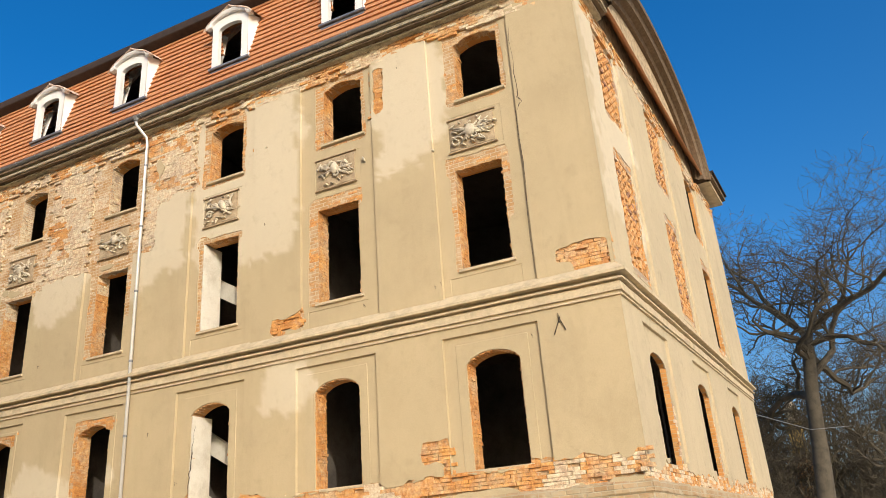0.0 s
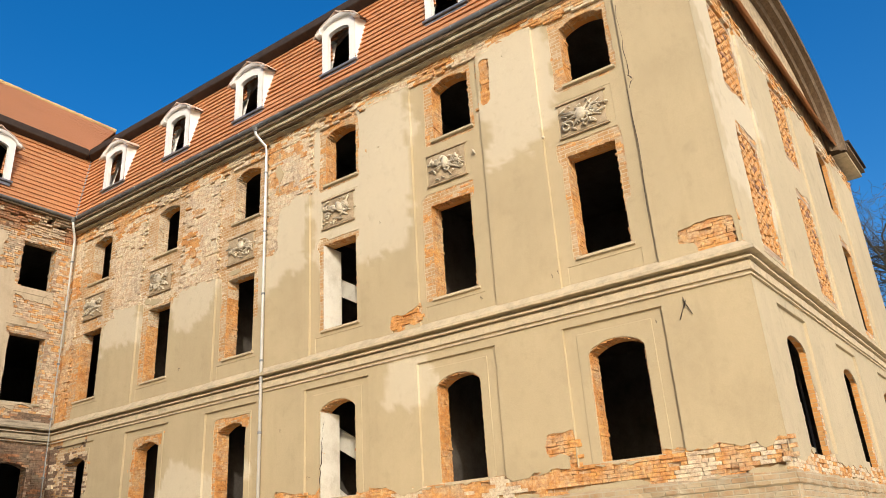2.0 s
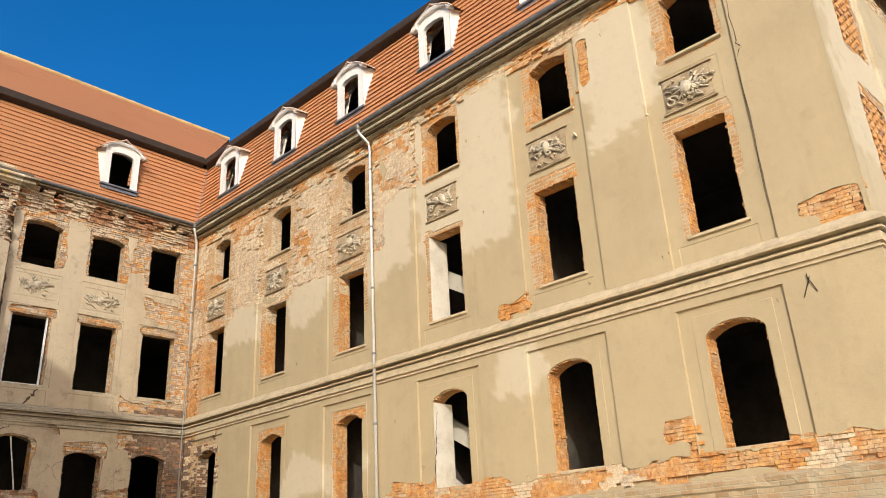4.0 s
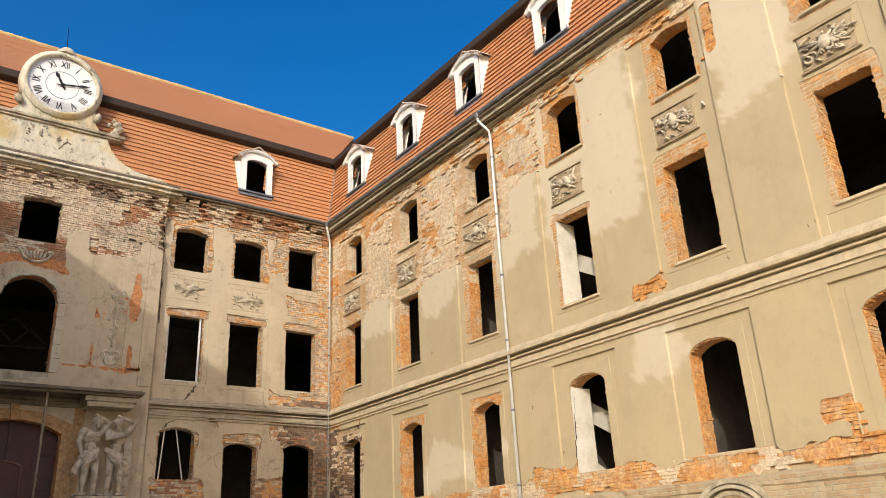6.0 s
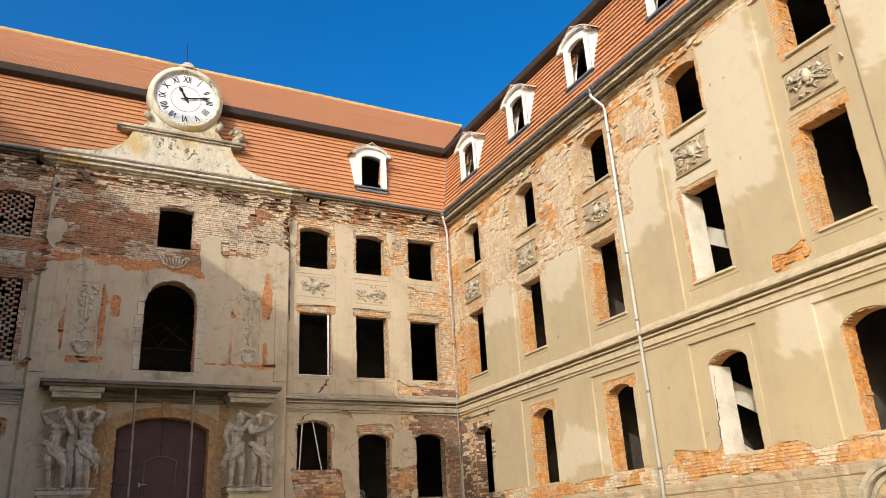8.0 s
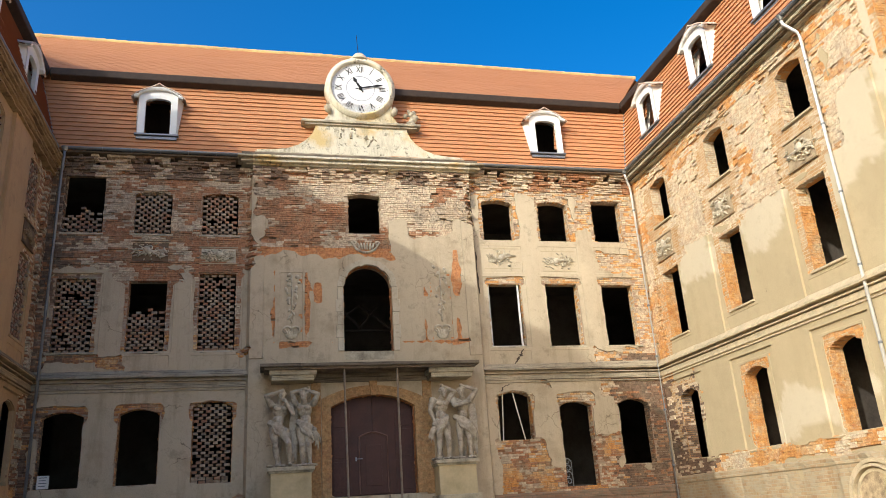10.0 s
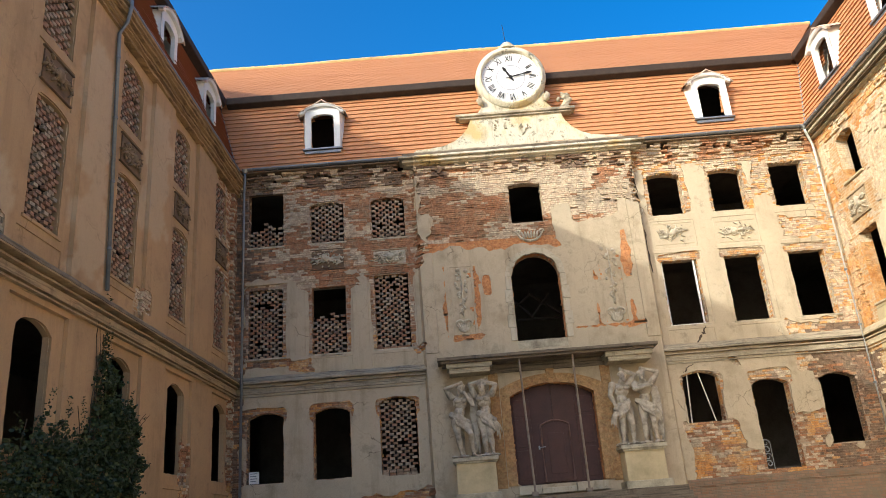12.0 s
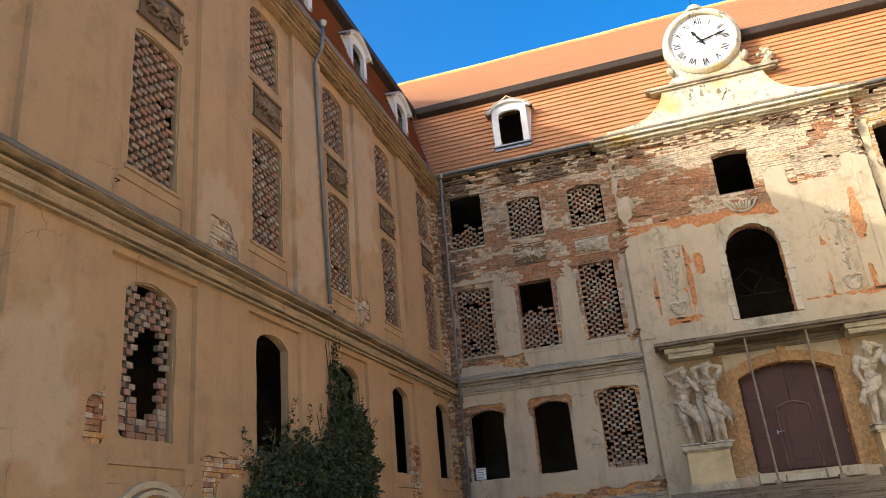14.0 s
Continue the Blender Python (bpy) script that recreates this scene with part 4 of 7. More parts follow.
roof_main = roof("roof_main", [((XL + W0, -S0, Z0), (XR - S0, -S0, Z0))], [((XL + W1, S1, BREAK), (XR + S1, S1, BREAK))],
                 [((XL + W1, 0.1, Z2), (XR + 0.1, 0.1, Z2), (XL - S2, S2, RIDGE), (XR + S2 - 0.9, S2, RIDGE + 0.02)), ((XR + 12, 9.5, 18.1), (XL - 12, 9.5, 18.1), (XR + S2 - 0.9, S2 + 0.05, RIDGE + 0.02), (XL - S2, S2 + 0.05, RIDGE))],
                 "orange tiled mansard roof of the main block")
ye = YE - 0.35
roof("roof_east_wing", [((XR - S0, -S0, Z0), (XR - S0, ye, Z0)), ((XR - S0, ye, Z0), (27.7, ye - 0.9, Z0))], [((XR + S1, S1, BREAK), (XR + S1, YE + 0.8, BREAK)), ((XR + S1, YE + 0.8, BREAK), (26.9, YE + 0.1, BREAK))],
                 [((XR + 0.1, 0.1, Z2), (XR + 0.1, YE + 0.6, Z2), (XR + S2, S2 - 1, RIDGE - 0.3), (XR + S2, YE + 5.0, RIDGE - 0.3)), ((XR + 0.1, YE + 0.6, Z2), (27.1, YE + 0.1, Z2), (XR + S2, YE + 5.0, RIDGE - 0.3), (22.6, YE + 5.0, RIDGE - 0.3)), ((27.1, YE + 0.3, 17.9), (27.1, 3, 17.9), (22.6, YE + 5, RIDGE - 0.3), (22.6, 3, RIDGE - 0.3)), ((XR + S2, YE + 5.02, RIDGE - 0.3), (22.6, YE + 5.02, RIDGE - 0.3), (XR + S2, 3, RIDGE - 0.3), (22.6, 3, RIDGE - 0.3))],
                 "orange tiled mansard roof of the sunlit wing")
# lower slope takes a darker tile copy: its shade is put into the colour
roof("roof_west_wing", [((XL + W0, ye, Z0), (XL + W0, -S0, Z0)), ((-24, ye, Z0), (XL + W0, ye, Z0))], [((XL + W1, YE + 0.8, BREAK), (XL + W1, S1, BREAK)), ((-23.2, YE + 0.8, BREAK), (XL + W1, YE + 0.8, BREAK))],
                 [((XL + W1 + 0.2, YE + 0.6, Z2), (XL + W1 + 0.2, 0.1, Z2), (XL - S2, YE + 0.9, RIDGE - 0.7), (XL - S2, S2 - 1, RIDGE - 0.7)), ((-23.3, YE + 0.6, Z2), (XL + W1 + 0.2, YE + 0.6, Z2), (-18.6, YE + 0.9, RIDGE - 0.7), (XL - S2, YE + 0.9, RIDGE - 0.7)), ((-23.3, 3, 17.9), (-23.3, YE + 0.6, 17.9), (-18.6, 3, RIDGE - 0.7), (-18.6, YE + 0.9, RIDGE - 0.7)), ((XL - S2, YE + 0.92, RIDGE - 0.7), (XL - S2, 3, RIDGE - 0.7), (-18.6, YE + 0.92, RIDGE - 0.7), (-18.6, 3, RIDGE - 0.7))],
                 "red tiled mansard roof of the shaded wing, lower slope darkened for shade", tile_mat("shade_dark_red_tiles", [(0.24, 0.085, 0.05), (0.28, 0.10, 0.055), (0.31, 0.12, 0.065)], (0.16, 0.07, 0.045)))
FASCIA = [(-0.32, 17.70), (-0.02, 17.80), (0.0, 17.83), (0.0, 18.06), (-0.03, 18.10), (-0.3, 18.14)]
sweep("trim_fascia_main", FASCIA, [((XL + W1 + 0.32, 0), (0, -1)), ((XR - 0.02, 0), (0, -1))], M_FASCIA, step=1.0, rough=0.008)
sweep("trim_fascia_east", FASCIA, [((XR, 0.0), (-1, -1)), ((XR, YE + 0.5), (-1, -1)), ((27.2, YE - 0.1), (0, -1))], M_FASCIA)
sweep("trim_fascia_west", FASCIA, [((XL + W1 + 0.3, 0.0), (1, -1)), ((XL + W1 + 0.3, YE + 0.5), (1, -1)), ((-23.5, YE + 0.5), (0, -1))], M_FASCIA)
for o in ("main", "east", "west"):
    tagged(bpy.data.objects["trim_fascia_" + o], "dark brown timber drip board where the roof slopes break", "fascia", kind="structure")
for a, b in (((XL - S2 + 0.2, S2, RIDGE + 0.02), (XR + S2 - 0.9, S2, RIDGE + 0.04)),):
    rc = thing("ridge_capping", "pale mortared ridge tiles along the roof top", "ridge tiles")
    n = int((Vector(b) - Vector(a)).length / 0.42)
    bm = bmesh.new()
    tube(bm, [(-0.22, 0, 0), (0.2, 0, 0)], [0.10, 0.115], 8)
    me = bpy.data.meshes.new("ridge_tile")
    bm.to_mesh(me)
    bm.free()
    me.materials.append(M_STONE_WARM)
    for i in range(n):
        p = Vector(a).lerp(Vector(b), (i + 0.5) / n)
        ob = new("ridge_tile", me)
        ob.location, ob.parent = (p.x, p.y, p.z + 0.04 * noise.noise(Vector((i * 0.11, 0, 0)))), rc

# lead-lined valleys in the two inner corners
for a, b in (((XR - S0, -S0, Z0), (XR + S1, S1, BREAK)), ((XL + W0, -S0, Z0), (XL + W1, S1, BREAK))):
    bm = bmesh.new()
    a, b = Vector(a), Vector(b)
    tube(bm, [a + Vector((0, -0.01, 0.02)), b + Vector((0, -0.01, 0))], 0.055, 6)
    v = part("roof_valley", bm, M_LEAD, None)
    tagged(v, "grey sheet-metal lining in the roof valley", "flashing", kind="structure")

# ---- the curved gable over the wing's end ----
gable = thing("curved_gable", "curved gable of cracked plaster and brick over the wing's end", "gable")
gm = Matrix(((1, -TILT_E, 0, XR), (-TILT_E, -1, 0, YE), (0, 0, 1, 0), (0, 0, 0, 1)))
GC, GR, GH = 7.9, 5.8, 2.75
arc = [(GC + GR * math.cos(math.pi * k / 24), 14.5 + GH * math.sin(math.pi * k / 24)) for k in range(25)]
bm = bmesh.new()
prism(bm, arc, -0.5, 0.02)
bmesh.ops.transform(bm, matrix=gm, verts=bm.verts)
part("tympanum", bm, M_RUBBLE, gable)
verts, faces = [], []
for k in range(25):
    a = math.pi * k / 24
    n = Vector((math.cos(a) / GR, math.sin(a) / GH)).normalized()
    for off, d in [(-0.1, 0.0), (-0.1, 0.14), (0.02, 0.2), (0.06, 0.4), (0.22, 0.46), (0.26, 0.6), (0.42, 0.62), (0.46, -0.6)]:
        x, z = arc[k][0] + n.x * off, arc[k][1] + n.y * off
        verts.append(gm @ Vector((x, d, z)))
for k in range(24):
    for j in range(7):
        faces.append((k * 8 + j, k * 8 + j + 1, (k + 1) * 8 + j + 1, (k + 1) * 8 + j))
mesh_ob("curved_cornice", [tuple(v) for v in verts], faces, M_EAVE_DARK, gable, "dark brown curved cornice")
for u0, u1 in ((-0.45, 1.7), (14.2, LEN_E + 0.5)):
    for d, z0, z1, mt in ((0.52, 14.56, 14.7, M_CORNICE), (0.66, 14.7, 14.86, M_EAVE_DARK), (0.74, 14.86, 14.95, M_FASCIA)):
        bm = bmesh.new()
        box(bm, u0 - (0.0 if u0 > 0 else d * 0.3), u1, -0.3, d, z0, z1, 0.015)
        bmesh.ops.transform(bm, matrix=gm, verts=bm.verts)
        part("end_cornice", bm, mt, gable)
bm = bmesh.new()
tube(bm, [gm @ Vector((GC + (GR + 0.47) * math.cos(math.pi * k / 24), 0.5, 14.52 + (GH + 0.46) * math.sin(math.pi * k / 24))) for k in range(25)], 0.075, 6)
part("edge_tiles", bm, M_FASCIA, gable)

# ---- rooms added behind the openings; their near-black colour stands in for shade ----


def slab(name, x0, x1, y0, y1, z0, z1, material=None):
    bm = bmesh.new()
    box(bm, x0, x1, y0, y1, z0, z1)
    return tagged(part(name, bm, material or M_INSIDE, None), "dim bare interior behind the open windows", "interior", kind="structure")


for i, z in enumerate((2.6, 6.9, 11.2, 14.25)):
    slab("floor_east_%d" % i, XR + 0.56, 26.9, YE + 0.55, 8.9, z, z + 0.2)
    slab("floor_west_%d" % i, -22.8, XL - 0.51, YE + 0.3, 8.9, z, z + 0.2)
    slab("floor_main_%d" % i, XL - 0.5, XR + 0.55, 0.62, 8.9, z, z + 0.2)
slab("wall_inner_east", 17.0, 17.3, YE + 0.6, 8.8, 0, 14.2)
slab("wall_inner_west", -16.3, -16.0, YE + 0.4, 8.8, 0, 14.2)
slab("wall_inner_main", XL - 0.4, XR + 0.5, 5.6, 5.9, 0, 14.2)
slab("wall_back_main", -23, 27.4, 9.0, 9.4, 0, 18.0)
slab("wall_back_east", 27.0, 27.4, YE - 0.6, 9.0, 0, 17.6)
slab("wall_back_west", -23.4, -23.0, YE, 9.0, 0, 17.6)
# unseen dark sheets added behind the dormers to turn their openings black
for x0, x1, y0, y1 in ((XL + 0.6, XR - 0.6, 1.9, 2.1), (XR + 1.9, XR + 2.1, YE + 1.2, 0.6), (XL - 2.7, XL - 2.5, YE + 1.2, 0.6)):
    slab("attic_dark_backing", x0, x1, y0, y1, 14.45, 17.9, M_FASCIA)
slab("wall_end_west", -23.0, XL - 0.02, YE - 0.02, YE + 0.28, -0.3, 14.6, M_PLASTER)
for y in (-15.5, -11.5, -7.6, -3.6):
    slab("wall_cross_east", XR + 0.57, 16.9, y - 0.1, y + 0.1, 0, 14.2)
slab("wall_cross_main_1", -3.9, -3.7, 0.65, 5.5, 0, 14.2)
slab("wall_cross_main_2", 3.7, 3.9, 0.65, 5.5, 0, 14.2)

# ---- ground ----
bm = bmesh.new()
R_G = [0, 30, 60, 120, 300, 900, 3000]
prev = None
for r in R_G[1:]:
    ring = [bm.verts.new((r * math.cos(a * math.tau / 48), -10 + r * math.sin(a * math.tau / 48), 0)) for a in range(48)]
    if prev is None:
        bm.faces.new(ring)
    else:
        for k in range(48):
            bm.faces.new((prev[k], prev[(k + 1) % 48], ring[(k + 1) % 48], ring[k]))
    prev = ring
tagged(part("ground", bm, M_GROUND, None), "gravel and winter grass of the court, brightened to bounce light", "ground", kind="structure")

# ---- honeycomb brick fillings in window openings ----
M_LATTICE = [plain_mat("lime_washed_brick", (0.43, 0.335, 0.235), (0.20, 0.12, 0.075), 6, 0.95, 0, 0.9, 0.3, 0.6), plain_mat("old_red_brick", (0.33, 0.165, 0.10), (0.38, 0.27, 0.185), 5, 0.95, 0, 0.9, 0.3, 0.6),
             plain_mat("dull_brown_brick", (0.31, 0.205, 0.135), (0.17, 0.12, 0.09), 5, 0.95, 0, 0.9, 0.3, 0.6)]
LATTICE_ME = []
for k in M_LATTICE:
    b_ = bmesh.new()
    box(b_, -0.11, 0.11, -0.045, 0.045, -0.041, 0.041, 0.008)
    me_ = bpy.data.meshes.new("brick")
    b_.to_mesh(me_)
    b_.free()
    me_.materials.append(k)
    LATTICE_ME.append(me_)


def lattice(to, op, label, seed, top=None, hole=None, mix=(0.5, 0.35), solid=0.0, back=0.14, meshes=None, fill=(0.66, 0.8), tall=(0.96, 1.1)):
    """Bricks set with gaps between them, course over course, inside an opening; top: ragged upper end; hole: a broken-out patch."""
    rng = random.Random(seed)
    u0, u1, z0, z1, rise = op
    o = Vector(to((u0 + u1) / 2, z0, -back))
    th = thing("brick_lattice", label, "brick screen", "honeycomb brick screens", Matrix.Translation(o))
    n = Vector(to(0.5, 0, 1)) - Vector(to(0.5, 0, 0))
    w = (Vector(to(0.6, 0, 0)) - Vector(to(0.5, 0, 0))).normalized()
    base = Matrix((w, n.normalized(), Vector((0, 0, 1)))).transposed().to_4x4()
    row = 0
    z = z0 + 0.05
    pitch = (u1 - u0) / 5
    while z < z1 - 0.02:
        full = z - z0 < solid
        us = [u0 + 0.115 + i * 0.232 for i in range(int((u1 - u0) / 0.232))] if full else [u0 + pitch * (i + (0.42 if row % 2 else 0.92)) for i in range(-1, 6)]
        for u in us:
            lim = min(u - u0, u1 - u)
            if lim < 0.03 or z > arch_top(op, u) - 0.03:
                continue
            if top is not None and z > top + 0.35 * fbm(u * 2.3, seed * 1.7):
                continue
            if hole and ((u - hole[0]) / (hole[2] * (1 + 0.5 * fbm(u * 3, z * 3, seed)))) ** 2 + ((z - hole[1]) / hole[3]) ** 2 < 1:
                continue
            if rng.random() < 0.02:
                continue
            r = rng.random()
            ob = new("brick", (meshes or LATTICE_ME)[0 if r < mix[0] else 1 if r < mix[0] + mix[1] else 2])
            ln = min(1.0, (lim + 0.02) / 0.11)
            ob.parent = th
            ob.matrix_basis = Matrix.Translation(Vector(to(u, z, -back + rng.uniform(-0.02, 0.02))) - o) @ base @ pose(0, 0, 0, rng.uniform(-2, 2), rng.uniform(-3, 3), rng.uniform(-5, 5)) @ Matrix.Diagonal((ln * rng.uniform(*fill) * (1.3 if full else 1.0), 1, rng.uniform(*tall) * (1.08 if full else 1.0), 1))
        z += 0.099
        row += 1
    return th


M_ORANGE = plain_mat("orange_lattice_brick", (0.62, 0.30, 0.11), (0.62, 0.46, 0.27), 5, 0.95, 0, 0.8, 0.3, 0.6)
ORANGE_ME = [m_.copy() for m_ in LATTICE_ME]
for m_, k in zip(ORANGE_ME, (M_ORANGE, M_ORANGE, M_LATTICE[1])):
    m_.materials[0] = k
LAT = "honeycomb screen of lime-washed bricks filling a window opening"
PB, MB, GB = OPS_B[6:12], OPS_B[12:18], OPS_B[:6]
lattice(at_b, MB[0], "broken honeycomb brick screen filling the foot of a window", 1, top=12.5)
lattice(at_b, MB[1], LAT, 2, mix=(0.45, 0.2))
lattice(at_b, MB[2], LAT, 3)
lattice(at_b, PB[0], "honeycomb screen of red and lime-washed bricks in a window", 4, mix=(0.45, 0.45))
lattice(at_b, PB[1], "half-collapsed honeycomb brick screen in a window's lower half", 5, top=8.95)
lattice(at_b, PB[2], LAT, 6, solid=0.1)
lattice(at_b, GB[2], LAT, 7, solid=0.15, mix=(0.4, 0.25))
for i, c in enumerate(C_L):
    lattice(at_l, OPS_L[6 + i], "honeycomb screen of reddish bricks filling a tall window", 10 + i, mix=(0.25, 0.6), back=0.06, fill=(0.62, 0.78), tall=(0.84, 0.98))
    lattice(at_l, OPS_L[12 + i], "honeycomb screen of reddish bricks filling an upper window", 20 + i, mix=(0.25, 0.6), back=0.06, fill=(0.62, 0.78), tall=(0.84, 0.98))
lattice(at_l, OPS_L[1], "broken honeycomb brick screen with a large jagged hole", 31, hole=(-16.2, 4.62, 0.34, 0.7), mix=(0.35, 0.5), solid=0.45, back=0.06, fill=(0.58, 0.74))
for i in (0, 1):
    lattice(at_e, OPS_E[3 + i], "honeycomb screen of orange bricks filling a tall window", 40 + i, mix=(0.35, 0.55), back=0.04, meshes=ORANGE_ME)
    lattice(at_e, OPS_E[6 + i], "honeycomb screen of orange bricks filling an upper window", 44 + i, mix=(0.35, 0.55), back=0.04, meshes=ORANGE_ME)

# ---- sills ----


def sill(to, parent, u0, u1, z, out, material):
    v = [to(u, zz, d) for u in (u0, u1) for d, zz in ((-0.2, z), (out, z - 0.012), (out, z - 0.07), (0.0, z - 0.085), (-0.2, z - 0.085))]
    f = [(i, (i + 1) % 5, (i + 1) % 5 + 5, i + 5) for i in range(5)] + [(4, 3, 2, 1, 0), (5, 6, 7, 8, 9)]
    return mesh_ob("window_sill", v, f, material, parent)


for i, c in enumerate(C_R):
    sill(at_r, wall_r, c - 0.68, c + 0.66, 7.64, 0.075, M_CORNICE)
    sill(at_r, wall_r, C_RU[i] - 0.66, C_RU[i] + 0.64, 11.93, 0.08, M_PLASTER_CREAM)
    sill(at_r, wall_r, C_RG[i] - 0.66, C_RG[i] + 0.64, 3.36, 0.06, M_CORNICE)
for c in C_L:
    sill(at_l, wall_l, c - 0.7, c + 0.7, 7.75, 0.07, M_PLASTER_BROWN)
for c in C_B:
    sill(at_b, wall_b, c - 0.72, c + 0.72, 7.66, 0.08, M_STONE)
    sill(at_b, wall_b, c - 0.68, c + 0.68, 11.75, 0.06, M_STONE)

# ---- stucco reliefs ----
M_STUCCO = plain_mat("weathered_stucco", (0.60, 0.53, 0.40), (0.22, 0.17, 0.12), 3.5, 0.92, 0, 0.8, 0.25, 0.4)

# darker stucco copies: shade of the wing and of panel gaps is coloured in
M_STUCCO_BROWN = plain_mat("shade_brown_weathered_stucco", (0.30, 0.205, 0.125), (0.13, 0.09, 0.06), 5, 0.92, 0, 0.9, 0.3, 0.5)
M_STUCCO_TAN = plain_mat("stained_gap_shade_plaster", (0.46, 0.36, 0.235), (0.24, 0.165, 0.095), 4, 0.95, 0, 0.9, 0.3, 0.5)
M_STUCCO_DARK = plain_mat("shade_dark_panel_ground", (0.20, 0.13, 0.08), (0.12, 0.085, 0.06), 4, 0.95, 0, 0.8, 0.3, 0.5)


def blob(bm, c, r, turn=0.0, seg=8):
    m = Matrix.Translation(c) @ Matrix.Rotation(turn, 4, "Y") @ Matrix.Diagonal((*r, 1))
    bmesh.ops.create_uvsphere(bm, u_segments=seg, v_segments=max(4, seg // 2 + 1), radius=1, matrix=m)


def scroll(bm, cx, cz, r, way, turns=1.3, thick=0.035, y=-0.04):
    pts, rad = [], []
    for k in range(14):
        t = k / 13
        a = way * t * turns * math.tau + (0 if way > 0 else math.pi)
        q = r * (1 - 0.8 * t)
        pts.append((cx + q * math.cos(a), y - 0.03 * t, cz + q * math.sin(a)))
        rad.append(thick * (0.5 + 0.6 * math.sin(math.pi * min(1, t + 0.2))))
    tube(bm, pts, rad, 6)


def relief(to, u, z, w, h, seed, label, slab_on=True, style="trophy", ground=None, raised=None):
    """A framed panel with raised scrolls, leaves and a shield."""
    rng = random.Random(seed)
    o, n = Vector(to(u, z, 0.035)), Vector(to(u, z, 1)) - Vector(to(u, z, 0))
    wd = (Vector(to(u + 0.01, z, 0)) - Vector(to(u, z, 0))).normalized()
    n.normalize()
    m = Matrix((wd, -n, Vector((0, 0, 1)))).transposed().to_4x4()
    th = thing("stucco_relief", label, "relief", "stucco reliefs", Matrix.Translation(o) @ m)
    if slab_on:
        bm = bmesh.new()
        box(bm, -w / 2, w / 2, -0.012, 0.02, -h / 2, h / 2)
        part("panel", bm, ground or M_STUCCO, th)
        for z0, z1 in ((h / 2 + 0.03, h / 2 + 0.06), (-h / 2 - 0.06, -h / 2 - 0.03)):
            bm = bmesh.new()
            box(bm, -w / 2 - 0.06, w / 2 + 0.06, -0.04, 0.02, z0, z1)
            part("border", bm, ground or M_PLASTER_CREAM, th)
    bm = bmesh.new()
    if style == "trophy":
        lean = rng.uniform(-0.7, 0.7)
        blob(bm, (rng.uniform(-0.12, 0.12) * w, -0.06, rng.uniform(-0.02, 0.08)), (rng.uniform(0.09, 0.14) * w, 0.08, rng.uniform(0.18, 0.26) * h), lean, 10)
        for k in range(rng.randint(2, 4)):
            scroll(bm, rng.uniform(-0.36, 0.36) * w, rng.uniform(-0.28, 0.22) * h, rng.uniform(0.1, 0.19) * h + 0.02, rng.choice((-1, 1)), rng.uniform(0.9, 1.5), rng.uniform(0.028, 0.045))
        for k in range(rng.randint(2, 4)):
            a = lean + rng.uniform(-0.8, 0.8)
            dx, dz = 0.46 * w * math.cos(a), 0.46 * h * math.sin(a)
            tube(bm, [(-dx, -0.03, -dz), (0, -0.08, 0.02), (dx, -0.05, dz)], [0.018, 0.032, 0.02], 6)
            for j in range(4):
                blob(bm, (dx * (0.55 + 0.15 * j) * rng.choice((-1, 1)), -0.06, dz * (0.5 + 0.15 * j) + rng.uniform(-0.06, 0.06)), (rng.uniform(0.06, 0.14), 0.04, 0.022), a + rng.uniform(-0.9, 0.9), 6)
        for k in range(30):
            blob(bm, (rng.gauss(0, 0.22) * w, -0.04, max(-0.42, min(0.42, rng.gauss(-0.05, 0.22))) * h), (rng.uniform(0.03, 0.1), rng.uniform(0.04, 0.075), rng.uniform(0.012, 0.032)), lean + rng.uniform(-1.2, 1.2), 6)
    elif style == "garland":
        for k in range(26):
            t = k / 25
            zz = h * (0.5 - 0.72 * t)
            blob(bm, (rng.uniform(-1, 1) * w * (0.5 - 0.42 * t), -0.04, zz), (rng.uniform(0.04, 0.09) * (1.2 - 0.6 * t), 0.05, rng.uniform(0.04, 0.1)), rng.uniform(-1, 1), 6)
        tube(bm, [(0, -0.02, h * 0.5), (0.02, -0.05, h * 0.1), (0, -0.03, -h * 0.25)], 0.03, 6)
        for s in (-1, 1):
            scroll(bm, s * w * 0.26, -h * 0.36, w * 0.3, -s, 0.9, 0.04)
        blob(bm, (0, -0.04, -h * 0.42), (w * 0.34, 0.06, h * 0.07), 0, 8)
        for k in range(5):
            blob(bm, (w * 0.13 * (k - 2), -0.07, -h * 0.40 + 0.03 * abs(k - 2)), (0.03, 0.04, h * 0.05), (k - 2) * 0.2, 6)
    else:
        for s in (-1, 1):
            tube(bm, [(s * w * 0.48, -0.04, h * 0.3), (s * w * 0.34, -0.06, -h * 0.1), (s * w * 0.15, -0.06, -h * 0.28), (0, -0.06, -h * 0.3)], [0.03, 0.05, 0.05, 0.05], 6)
            scroll(bm, s * w * 0.42, h * 0.25, 0.1, s, 1.2, 0.035)
        for k in range(6):
            blob(bm, (w * 0.1 * (k - 2.5), -0.06, h * 0.08), (0.05, 0.05, h * 0.25), (k - 2.5) * 0.12, 6)
    part("ornament", bm, raised or M_STUCCO, th, "", smooth=True)


